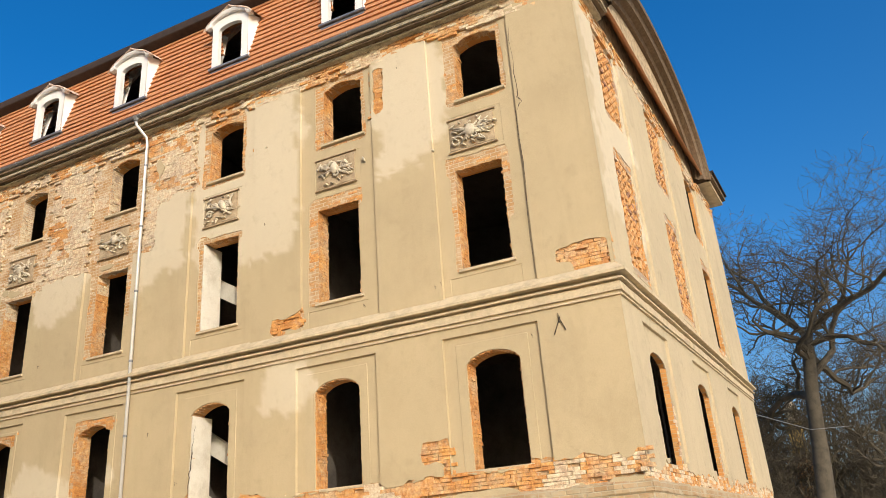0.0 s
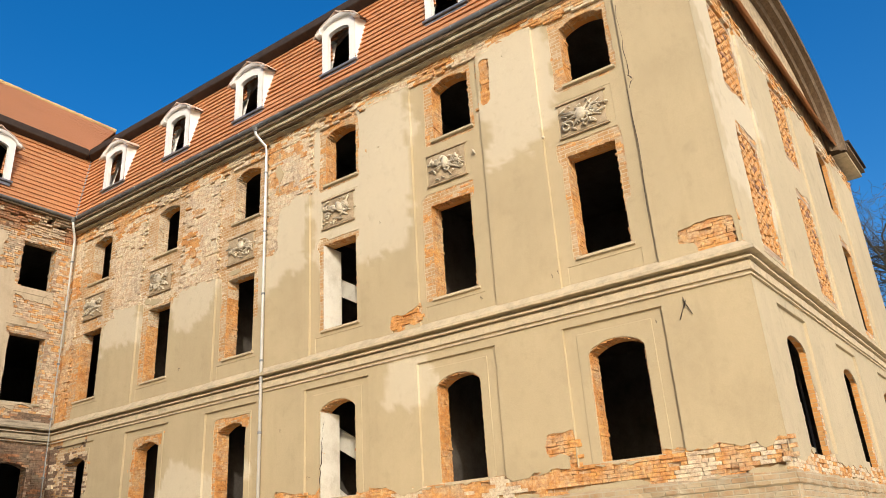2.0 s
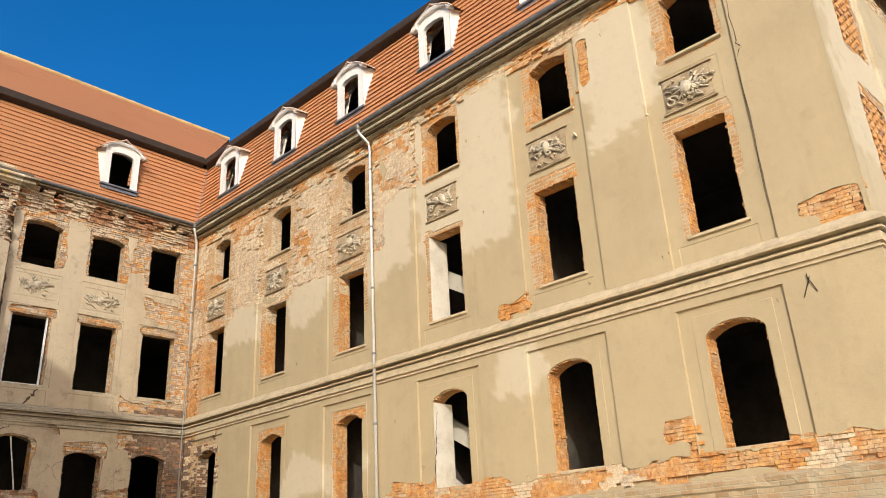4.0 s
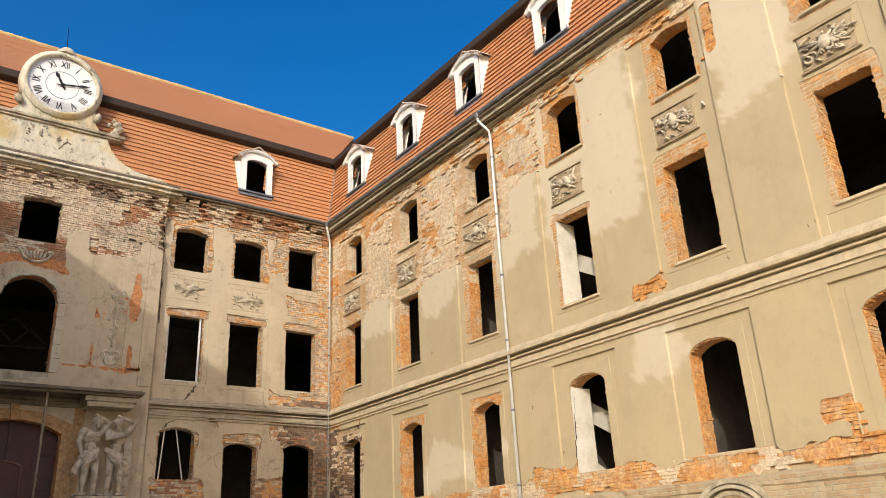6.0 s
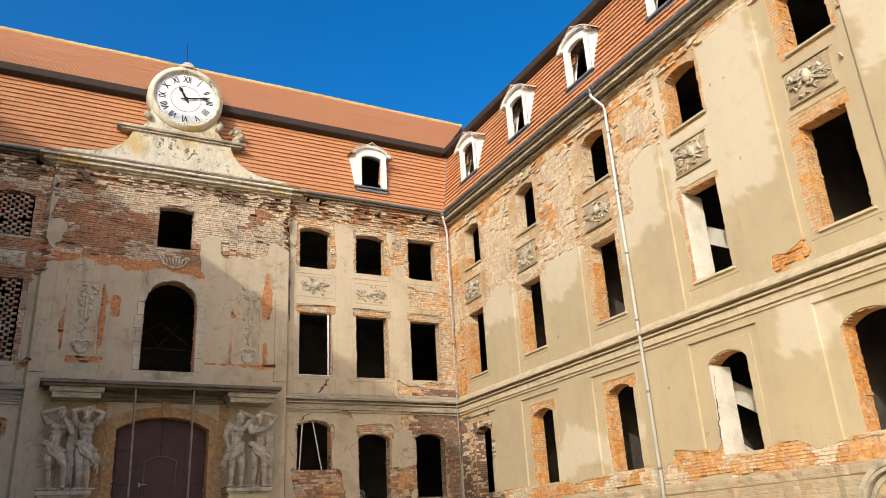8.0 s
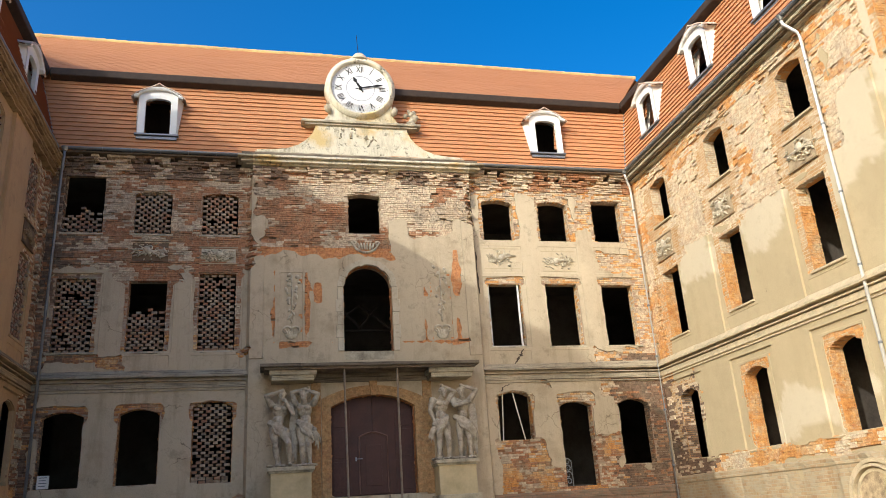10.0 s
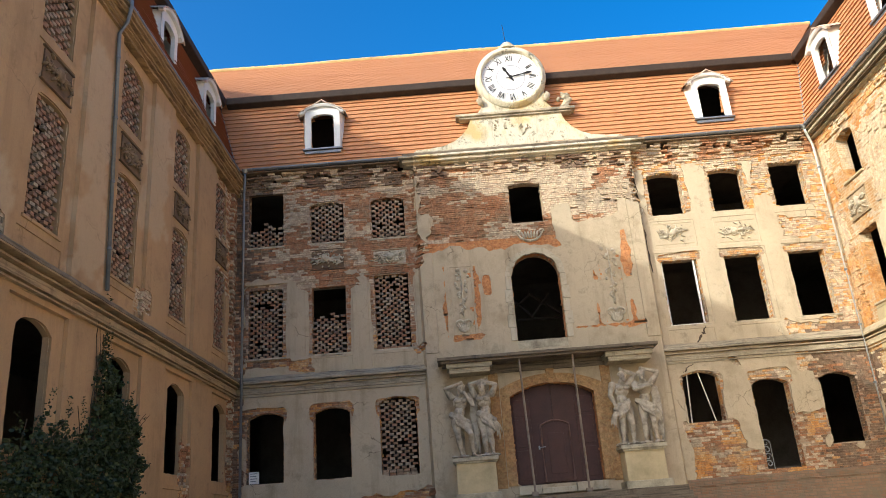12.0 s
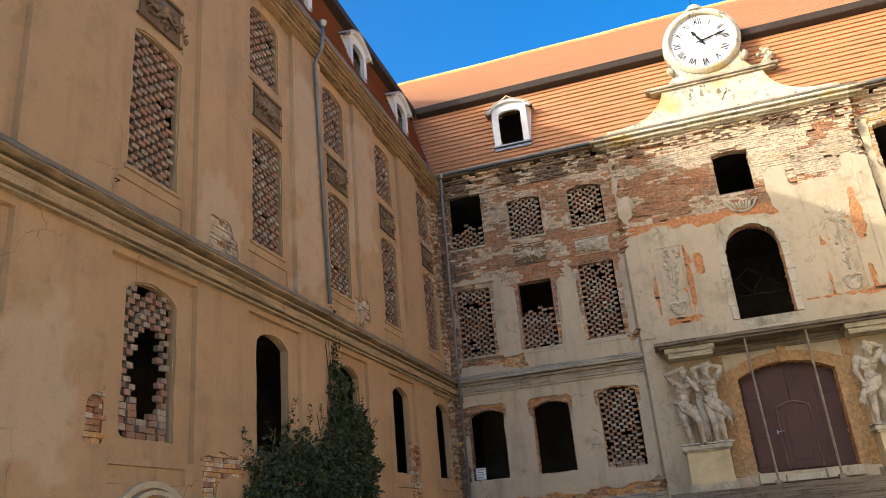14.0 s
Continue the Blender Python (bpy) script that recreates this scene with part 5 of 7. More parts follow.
for i, c in enumerate(C_R):
    relief(at_r, c + (0.02 if i else 0.05), 10.98 if i != 1 else 11.05, 1.12, 0.78, 60 + i, "weathered stucco trophy panel between two windows of the wing", ground=M_STUCCO_TAN)
for i, c in enumerate(C_L):
    relief(at_l, c, 11.03, 1.1, 0.66, 80 + i, "brown stucco trophy panel, darkened for shade, between two bricked-up windows", ground=M_STUCCO_DARK, raised=M_STUCCO_BROWN)
relief(at_b, C_B[1], 11.08, 1.15, 0.66, 91, "stucco trophy panel with a shade-darkened ground on the bare brick wall", ground=M_STUCCO_DARK)
relief(at_b, C_B[2], 10.98, 1.15, 0.5, 92, "broken pale stucco panel on the bare brick wall")
relief(at_b, C_B[3], 11.0, 1.25, 0.7, 93, "sunlit stucco trophy panel with a leaf on cream plaster")
relief(at_b, C_B[4], 10.92, 1.25, 0.7, 94, "sunlit stucco scroll panel on cream plaster")
relief(at_b, -0.02, 11.25, 1.0, 0.6, 95, "stucco bowl with handles over the arched balcony door", False, "bowl")
relief(at_b, -2.62, 9.05, 0.62, 2.3, 96, "hanging stucco garland with a crest on a grey plaster panel", False, "garland")
relief(at_b, 2.62, 9.2, 0.66, 2.7, 97, "hanging stucco garland with a crest beside the arched door", False, "garland")

# ---- dormers ----


def dormer_proto():
    """A dormer whose front looks along -y; its sill's middle at the origin."""
    th = thing("dormer", "white segment-arched dormer window with no glass", "dormer", "roof dormers")
    n = 12
    ai = [(0.43 * math.cos(math.pi - math.pi * k / n), 1.32 + 0.15 * math.sin(math.pi * k / n)) for k in range(n + 1)]
    ao = [(0.66 * math.cos(math.pi - math.pi * k / n), 1.52 + 0.26 * math.sin(math.pi * k / n)) for k in range(n + 1)]
    inner = [(-0.43, 0.05)] + ai + [(0.43, 0.05)]
    outer = [(-0.66, 0.02)] + ao + [(0.66, 0.02)]
    bm = bmesh.new()
    rows = []
    for ring, y in ((outer, 0.0), (inner, 0.0), (inner, 0.13), (outer, 0.13)):
        rows.append([bm.verts.new((x, y, z)) for x, z in ring])
    for a, b in zip(rows, rows[1:]):
        for k in range(len(a) - 1):
            bm.faces.new((a[k], a[k + 1], b[k + 1], b[k]))
    part("front", bm, M_WHITE, th)
    bm = bmesh.new()
    box(bm, -0.74, 0.74, -0.06, 0.3, -0.03, 0.04, 0.012)
    part("sill", bm, M_LEAD, th)
    bm = bmesh.new()
    box(bm, -0.68, 0.68, 0.0, 0.25, -0.16, -0.06)
    part("apron", bm, M_LEAD, th)
    for s in (-1, 1):
        bm = bmesh.new()
        v = [bm.verts.new(p) for p in ((s * 0.66, 0.02, 0.0), (s * 0.66, 0.02, 1.55), (s * 0.86, 0.62, 1.6), (s * 0.72, 0.25, 0.0), (s * 0.6, 0.3, 0.0), (s * 0.6, 0.6, 1.55))]
        for q in ((0, 1, 2, 3), (3, 2, 5, 4), (0, 3, 4), (1, 5, 2)):
            bm.faces.new([v[i] for i in q])
        part("cheek", bm, M_WHITE, th)
    # moulded arched hood and its small tiled cap
    bm = bmesh.new()
    prof = [(0.0, -0.02), (0.0, -0.1), (0.05, -0.13), (0.09, -0.14), (0.1, 0.05), (0.0, 0.05)]
    rings = []
    for k in range(n + 5):
        t = (k - 2) / n
        a = math.pi - math.pi * min(1, max(0, t))
        x, z = 0.66 * math.cos(a), 1.5 + 0.28 * math.sin(a)
        if t < 0:
            x, z = -0.66 + t * 1.0, 1.5 + t * 0.35
        if t > 1:
            x, z = 0.66 + (t - 1) * 1.0, 1.5 - (t - 1) * 0.35
        rings.append([bm.verts.new((x, y, z + d)) for d, y in prof])
    for r, s in zip(rings, rings[1:]):
        for j in range(len(prof)):
            bm.faces.new((r[j], s[j], s[(j + 1) % len(prof)], r[(j + 1) % len(prof)]))
    bm.faces.new(rings[0])
    bm.faces.new(rings[-1][::-1])
    part("hood", bm, M_WHITE, th)
    bm = bmesh.new()
    cols = []
    for k in range(13):
        t = k / 12 * 2 - 1
        x = 0.92 * t
        z = 1.5 + 0.42 * math.cos(t * math.pi / 2) ** 0.9 + (0.13 * (1 - abs(t) * 4) if abs(t) < 0.25 else 0) - (0.05 if abs(t) > 0.9 else 0)
        cols.append([bm.verts.new((x, y, zz)) for y, zz in ((-0.1, z - 0.07), (-0.15, z - 0.05), (-0.13, z), (0.75, z + 0.08), (0.75, z - 0.1))])
    for r, s in zip(cols, cols[1:]):
        for j in range(4):
            bm.faces.new((r[j], s[j], s[j + 1], r[j + 1]))
    part("cap_roof", bm, M_DORMER, th, "tiled dormer cap")
    return th


M_DORMER = plain_mat("lime_edged_tiles", (0.56, 0.46, 0.37), (0.40, 0.18, 0.09), 5, 0.8, 0, 0.85, 0.2, 0.3)
d0 = dormer_proto()
d0.matrix_world = pose(-7.33, -0.40, 15.34)
copy_thing(d0, pose(7.36, -0.40, 15.32))
for y in DORMER_R:
    copy_thing(d0, pose(XR - 0.3, y, 15.44, 0, 0, -90))
for y in DORMER_L:
    copy_thing(d0, pose(XL - 0.12, y, 15.18, 0, 0, 90))

# ---- clock gable ----
cg = thing("clock_gable", "weathered pale stone gable with scrolls and a round clock", "clock gable", "", Matrix.Translation((-0.04, -0.36, 0)))
bm = bmesh.new()
side = [(1.72, 16.1), (1.74, 15.95), (1.85, 15.7), (2.05, 15.45), (2.35, 15.22), (2.75, 15.05), (3.3, 14.98), (3.84, 14.95), (3.84, 14.72)]
prism(bm, [(-x, z) for x, z in side[::-1]] + side, -0.05, 0.4)
part("scrolled_base", bm, M_GABLE, cg, "pale stone block with concave scrolled shoulders")
for x0, x1, y0, z0, z1 in ((-4.35, 4.35, -0.32, 14.62, 14.72), (-4.25, 4.25, -0.24, 14.54, 14.62), (-2.25, 2.25, -0.2, 16.14, 16.24), (-2.12, 2.12, -0.13, 16.06, 16.14), (-3.9, 3.9, -0.12, 14.72, 14.86)):
    bm = bmesh.new()
    box(bm, x0, x1, y0, 0.45, z0, z1, 0.02)
    part("ledge", bm, M_SOOT_STONE if z0 < 14.7 else M_STONE, cg, "soot-stained stone ledge")
bm = bmesh.new()
for s in (-1, 1):
    prism(bm, [(s * x, z) for x, z in ((0.0, 16.24), (1.5, 16.24), (1.4, 16.34), (1.27, 16.5), (1.2, 16.75), (1.18, 17.1), (0.0, 17.1))][::s], -0.02, 0.36)
part("clock_foot", bm, M_GABLE, cg)
bm = bmesh.new()
n = 48
prof = [(1.11, 0.02), (1.11, -0.12), (1.15, -0.17), (1.21, -0.18), (1.24, -0.12), (1.33, -0.1), (1.35, 0.0), (1.36, 0.36), (0.3, 0.36)]
rings = [[bm.verts.new((r * math.cos(a * math.tau / n), y, 17.76 + r * math.sin(a * math.tau / n))) for r, y in prof] for a in range(n)]
for k in range(n):
    r, s = rings[k], rings[(k + 1) % n]
    for j in range(len(prof) - 1):
        bm.faces.new((r[j], s[j], s[j + 1], r[j + 1]))
part("clock_surround", bm, M_GABLE, cg, "round moulded pale stone surround", True)
M_DIAL = plain_mat("white_enamel", (0.84, 0.84, 0.83), (0.76, 0.76, 0.74), 2, 0.35, 0, 0.3, 0.03, 0.02)
M_BLACK = plain_mat("black_paint", (0.018, 0.018, 0.02), (0.03, 0.03, 0.03), 4, 0.95)
bm = bmesh.new()
bmesh.ops.create_cone(bm, cap_ends=True, segments=64, radius1=1.12, radius2=1.12, depth=0.04, matrix=Matrix.Translation((0, 0, 17.76)) @ Matrix.Rotation(math.pi / 2, 4, "X"))
dial = part("dial", bm, M_DIAL, cg, "white dial with black Roman numerals")


def flat_text(body, size, parent, m, material):
    cu = bpy.data.curves.new("numeral", "FONT")
    cu.body, cu.size, cu.align_x, cu.align_y, cu.extrude = body, size, "CENTER", "CENTER", 0.006
    cu.offset = 0.002
    tmp = bpy.data.objects.new("numeral", cu)
    me = bpy.data.meshes.new_from_object(tmp)
    bpy.data.objects.remove(tmp)
    me.materials.append(material)
    ob = new("numeral", me)
    ob.parent = parent
    ob.matrix_basis = m
    return ob


for k, s in enumerate(("XII", "I", "II", "III", "IIII", "V", "VI", "VII", "VIII", "IX", "X", "XI")):
    a = math.radians(30 * k)
    m = Matrix.Translation((0.83 * math.sin(a), -0.030, 17.76 + 0.83 * math.cos(a))) @ Matrix.Rotation(a, 4, "Y") @ Matrix.Rotation(math.pi / 2, 4, "X") @ Matrix.Diagonal((0.66, 1.0, 1, 1))
    flat_text(s, 0.37, dial, m, M_BLACK)
bm = bmesh.new()
for k in range(60):
    a = math.tau * k / 60
    r = 0.022 if k % 5 == 0 else 0.009
    bmesh.ops.create_cone(bm, cap_ends=True, segments=8, radius1=r, radius2=r, depth=0.006, matrix=Matrix.Translation((1.05 * math.sin(a), -0.024, 17.76 + 1.05 * math.cos(a))) @ Matrix.Rotation(math.pi / 2, 4, "X"))
tagged(part("minute_track", bm, M_BLACK, dial), kind="stuff")
bm = bmesh.new()
tube(bm, [(0.54 * math.sin(a * math.tau / 40), -0.022, 17.76 + 0.54 * math.cos(a * math.tau / 40)) for a in range(41)], 0.011, 5, False)
part("inner_ring", bm, M_LEAD, dial)
for nm, ang, ln, w in (("hour_hand", -30, 0.56, 0.05), ("minute_hand", 78, 0.92, 0.035)):
    bm = bmesh.new()
    prism(bm, [(-w * 0.6, -0.2), (w * 0.6, -0.2), (w * 0.5, 0), (w, ln * 0.35), (w * 0.45, ln * 0.5), (w * 1.5, ln * 0.72), (0, ln), (-w * 1.5, ln * 0.72), (-w * 0.45, ln * 0.5), (-w, ln * 0.35), (-w * 0.5, 0)], -0.006, 0.006)
    bmesh.ops.create_cone(bm, cap_ends=True, segments=16, radius1=0.07, radius2=0.07, depth=0.02, matrix=Matrix.Rotation(math.pi / 2, 4, "X"))
    h = part(nm, bm, M_BLACK, dial)
    h.matrix_basis = Matrix.Translation((0, -0.05 if nm == "hour_hand" else -0.075, 17.76)) @ Matrix.Rotation(math.radians(ang), 4, "Y")
bm = bmesh.new()
tube(bm, [(0, 0.15, 19.08), (0, 0.15, 19.2), (0, 0.15, 19.28), (0, 0.15, 19.36), (0, 0.15, 19.42)], [0.36, 0.33, 0.26, 0.2, 0.06], 16)
part("finial", bm, M_STONE_PALE, cg)
bm = bmesh.new()
tube(bm, [(-0.02, 0.15, 19.4), (-0.08, 0.15, 20.3)], 0.012, 6)
part("lightning_rod", bm, M_BLACK, cg)
rng = random.Random(5)
for s in (-1, 1):
    bm = bmesh.new()
    tube(bm, [(s * 1.28, -0.08, 16.98), (s * 1.3, -0.1, 16.85), (s * 1.24, -0.1, 16.7), (s * 1.18, -0.06, 16.6)], [0.05, 0.12, 0.13, 0.06], 10)
    part("volute", bm, M_STONE_PALE, cg, "", True)
for k in range(22):
    bm = bmesh.new()
    x = rng.choice((-0.55, 0.25)) + rng.gauss(0, 0.16)
    blob(bm, (x, -0.06, 15.72 - 0.22 * (x > 0) + rng.gauss(0, 0.1)), (rng.uniform(0.04, 0.12), 0.05, 0.03), rng.uniform(0, 3), 6)
    part("carving_remnant", bm, M_STONE, cg)
bm = bmesh.new()
for k in range(16):
    t = k / 15
    blob(bm, (1.98 + rng.gauss(0, 0.1), 0.1, 16.3 + 0.62 * t), (0.2 * (1 - 0.6 * t), 0.12, 0.09), rng.uniform(0, 3), 6)
vase = tagged(part("stone_vase", bm, M_STONE, None), "worn stone ornament on the clock gable's shoulder", "ornament")
vase.matrix_world = Matrix.Translation((-0.04, -0.36, 0))
md = vase.modifiers.new("blend", "REMESH")
md.mode, md.voxel_size = "VOXEL", 0.035

# ---- portal, balcony and bearers ----
M_POLE = plain_mat("rusty_steel_pole", (0.30, 0.25, 0.20), (0.20, 0.12, 0.08), 6, 0.6, 0.4)
portal = thing("portal", "arched stone portal with a brown double gate", "portal")
n = 16
g0, g1, gz0, gz1, gr = GATE
def gate_arc(grow, k):
    op = (g0 - grow, g1 + grow, gz0, gz1 + grow, gr + 0.05 * grow)
    u = op[0] + (op[1] - op[0]) * k / n
    return u, arch_top(op, u)
bm = bmesh.new()
inner = [(g0, gz0)] + [gate_arc(0.0, k) for k in range(n + 1)] + [(g1, gz0)]
outer = [(g0 - 0.3, gz0)] + [gate_arc(0.3, k) for k in range(n + 1)] + [(g1 + 0.3, gz0)]
rows = [[bm.verts.new((x, y, z)) for x, z in ring] for ring, y in ((outer, -0.31), (outer, -0.40), (inner, -0.40), (inner, -0.1))]
for a, b in zip(rows, rows[1:]):
    for k in range(len(a) - 1):
        bm.faces.new((a[k], a[k + 1], b[k + 1], b[k]))
part("arch_surround", bm, M_PORTAL, portal, "yellow sandstone arch surround")
leaf = [(g0, gz0 + 0.03)] + [gate_arc(0.0, k) for k in range(n + 1)] + [(g1, gz0 + 0.03)]
mid = (g0 + g1) / 2
for s in (-1, 1):
    half = [(x, z) for x, z in leaf if (x - mid) * s > 0.001]
    top_z = gate_arc(0, n / 2)[1]
    half = half + [(mid + s * 0.006, gz0 + 0.03), (mid + s * 0.006, top_z)] if s < 0 else [(mid + 0.006, top_z)] + half + [(mid + 0.006, gz0 + 0.03)]
    c = Vector((sum(p[0] for p in half) / len(half), sum(p[1] for p in half) / len(half)))
    half.sort(key=lambda p: math.atan2(p[1] - c.y, p[0] - c.x))
    bm = bmesh.new()
    prism(bm, half, 0.0, 0.07)
    gl = part("gate_leaf", bm, M_DOOR, portal)
    for z0, z1 in ((2.95, 3.9), (4.0, 4.9), (5.0, 5.55)):
        bm = bmesh.new()
        x0, x1 = sorted((mid + s * 0.75, mid + s * 1.3))
        box(bm, x0, x1, -0.022, 0.0, z0, z1, 0.015)
        part("raised_panel", bm, M_DOOR, gl)
bm = bmesh.new()
wa = [(-0.36 + 0.86 * k / 12, 4.62 + 0.14 * math.sin(math.pi * k / 12)) for k in range(13)]
prism(bm, [(-0.36, 2.86)] + wa + [(0.5, 2.86)], -0.06, 0.0)
wk = part("wicket_door", bm, M_DOOR, portal, "small arched door within the gate")
bm = bmesh.new()
tube(bm, [(-0.40, -0.05, 2.88), (-0.40, -0.05, 4.62)] + [(x * 1.08 - 0.006, -0.05, z + 0.05) for x, z in wa] + [(0.54, -0.05, 4.62), (0.54, -0.05, 2.88)], 0.035, 6)
part("wicket_frame", bm, M_DOOR_EDGE, wk, "light-brown arched door frame")
bm = bmesh.new()
box(bm, -0.2, 0.34, -0.085, -0.06, 3.1, 4.4, 0.012)
part("raised_panel", bm, M_DOOR, wk)
bm = bmesh.new()
tube(bm, [(-0.5, -0.05, 3.96), (-0.5, -0.1, 3.96), (-0.3, -0.1, 3.97)], 0.016, 6)
box(bm, -0.53, -0.48, -0.06, -0.045, 3.9, 4.02)
part("door_handle", bm, M_ZINC, wk, "bright metal lever handle")
for x0, x1 in ((-1.98, -1.66), (1.76, 2.08)):
    bm = bmesh.new()
    box(bm, x0, x1, -0.36, -0.25, 2.75, 6.45, 0.01)
    part("side_strip", bm, M_PORTAL, portal)
bm = bmesh.new()
box(bm, -1.95, 2.0, -0.42, -0.25, 6.45, 6.73)
part("lintel_band", bm, M_SOOT_STONE, portal, "warm stone band under the balcony")
bm = bmesh.new()
prism(bm, [(0.0, 5.98), (0.16, 5.98), (0.22, 6.46), (-0.06, 6.46)], -0.46, -0.3)
part("keystone", bm, M_PORTAL, portal)

ds = thing("door_surround", "pale stone arch blocks round the balcony door", "door surround")
u0, u1, z0, z1, rs = ARCH_DOOR
na = 15
for k in range(na):
    bm = bmesh.new()
    a0, a1 = math.pi * (k + 0.012) / na, math.pi * (k + 0.988) / na
    jag = 0.03 * ((k * 7) % 3)
    ring = [(r * math.cos(a), 9.78 + r * 0.965 * math.sin(a)) for r, aa in ((0.85 - 0.03 * ((k * 5) % 4 == 0), (a0, (a0 + a1) / 2, a1)), (1.03 + jag * 0.5, (a1, (a0 + a1) / 2, a0))) for a in aa]
    prism(bm, ring, -0.40, -0.28)
    part("arch_block", bm, M_STONE_PALE, ds)
for s_ in (-1, 1):
    for k in range(5):
        bm = bmesh.new()
        x0, x1 = sorted((s_ * 0.85, s_ * (1.06 + 0.06 * (k % 2))))
        box(bm, x0, x1, -0.39, -0.28, 7.5 + 0.455 * k + 0.008, 7.5 + 0.455 * (k + 1), 0.012)
        part("jamb_block", bm, M_STONE_PALE, ds)

timbers = thing("inner_timbers", "dim old roof timbers inside the arched doorway", "timber frame")
for p_, q_ in (((-1.3, 8.95), (1.3, 8.95)), ((-1.3, 8.95), (0.05, 9.95)), ((1.3, 8.95), (0.05, 9.95)), ((-0.7, 9.9), (0.1, 9.0)), ((0.75, 9.9), (0.0, 9.0)), ((-1.3, 7.1), (-1.3, 9.0)), ((1.3, 7.1), (1.3, 9.0))):
    bm = bmesh.new()
    tube(bm, [(p_[0], 2.6, p_[1]), (q_[0], 2.62, q_[1])], 0.05, 6)
    part("beam", bm, M_FASCIA, timbers)

balcony = thing("balcony", "thin cracked stone balcony slab without a railing", "balcony")
bm = bmesh.new()
box(bm, -3.62, 3.58, -1.34, -0.2, 6.82, 6.93, 0.02)
part("slab", bm, M_SOOT_STONE, balcony)
bm = bmesh.new()
box(bm, -3.5, 3.46, -1.24, -0.22, 6.74, 6.82, 0.02)
part("moulding", bm, M_SOOT_STONE, balcony)
bm = bmesh.new()
box(bm, -3.3, 3.26, -0.32, -0.2, 6.93, 7.5, 0.01)
part("upstand", bm, M_STONE, balcony, "grey stone base course behind the slab")
for s, x0, x1 in ((-1, -3.34, -1.84), (1, 1.86, 3.42)):
    bm = bmesh.new()
    box(bm, x0, x1, -1.14, -0.26, 6.58, 6.74, 0.02)
    box(bm, x0 + 0.08, x1 - 0.08, -1.08, -0.26, 6.42, 6.58, 0.02)
    part("bearer_block", bm, M_BELT_TAN, balcony, "stained stone block over two bearers")
for xt, xb in ((-0.95, -0.88), (0.8, 0.8)):
    pp = thing("support_pole", "slender steel pole propping up the balcony", "pole", "balcony poles")
    bm = bmesh.new()
    tube(bm, [(xt, -1.08, 6.74), (xb, -1.05, 2.56)], 0.036, 8)
    part("shaft", bm, M_POLE, pp)
    bm = bmesh.new()
    box(bm, xb - 0.09, xb + 0.09, -1.14, -0.96, 2.42, 2.56)
    part("foot_plate", bm, M_POLE, pp)
for x0, x1 in ((-3.36, -1.92), (1.92, 3.36)):
    pd = thing("statue_pedestal", "pale yellow plastered pedestal with a worn stone cap", "pedestal", "statue pedestals")
    bm = bmesh.new()
    box(bm, x0 + 0.1, x1 - 0.1, -1.12, -0.3, 2.55, 3.58, 0.015)
    part("die", bm, M_DIE, pd)
    bm = bmesh.new()
    box(bm, x0, x1, -1.24, -0.28, 3.62, 3.74, 0.02)
    box(bm, x0 + 0.05, x1 - 0.05, -1.18, -0.28, 3.56, 3.62, 0.01)
    part("cap", bm, M_STONE, pd, "soot-edged stone cap")
    bm = bmesh.new()
    box(bm, x0, x1, -1.25, -0.28, 2.42, 2.66, 0.02)
    part("base_course", bm, M_STONE, pd)

M_STATUE = plain_mat("grey_white_statue_stone", (0.52, 0.45, 0.35), (0.14, 0.105, 0.07), 4.0, 0.9, 0, 0.8, 0.25, 0.3)


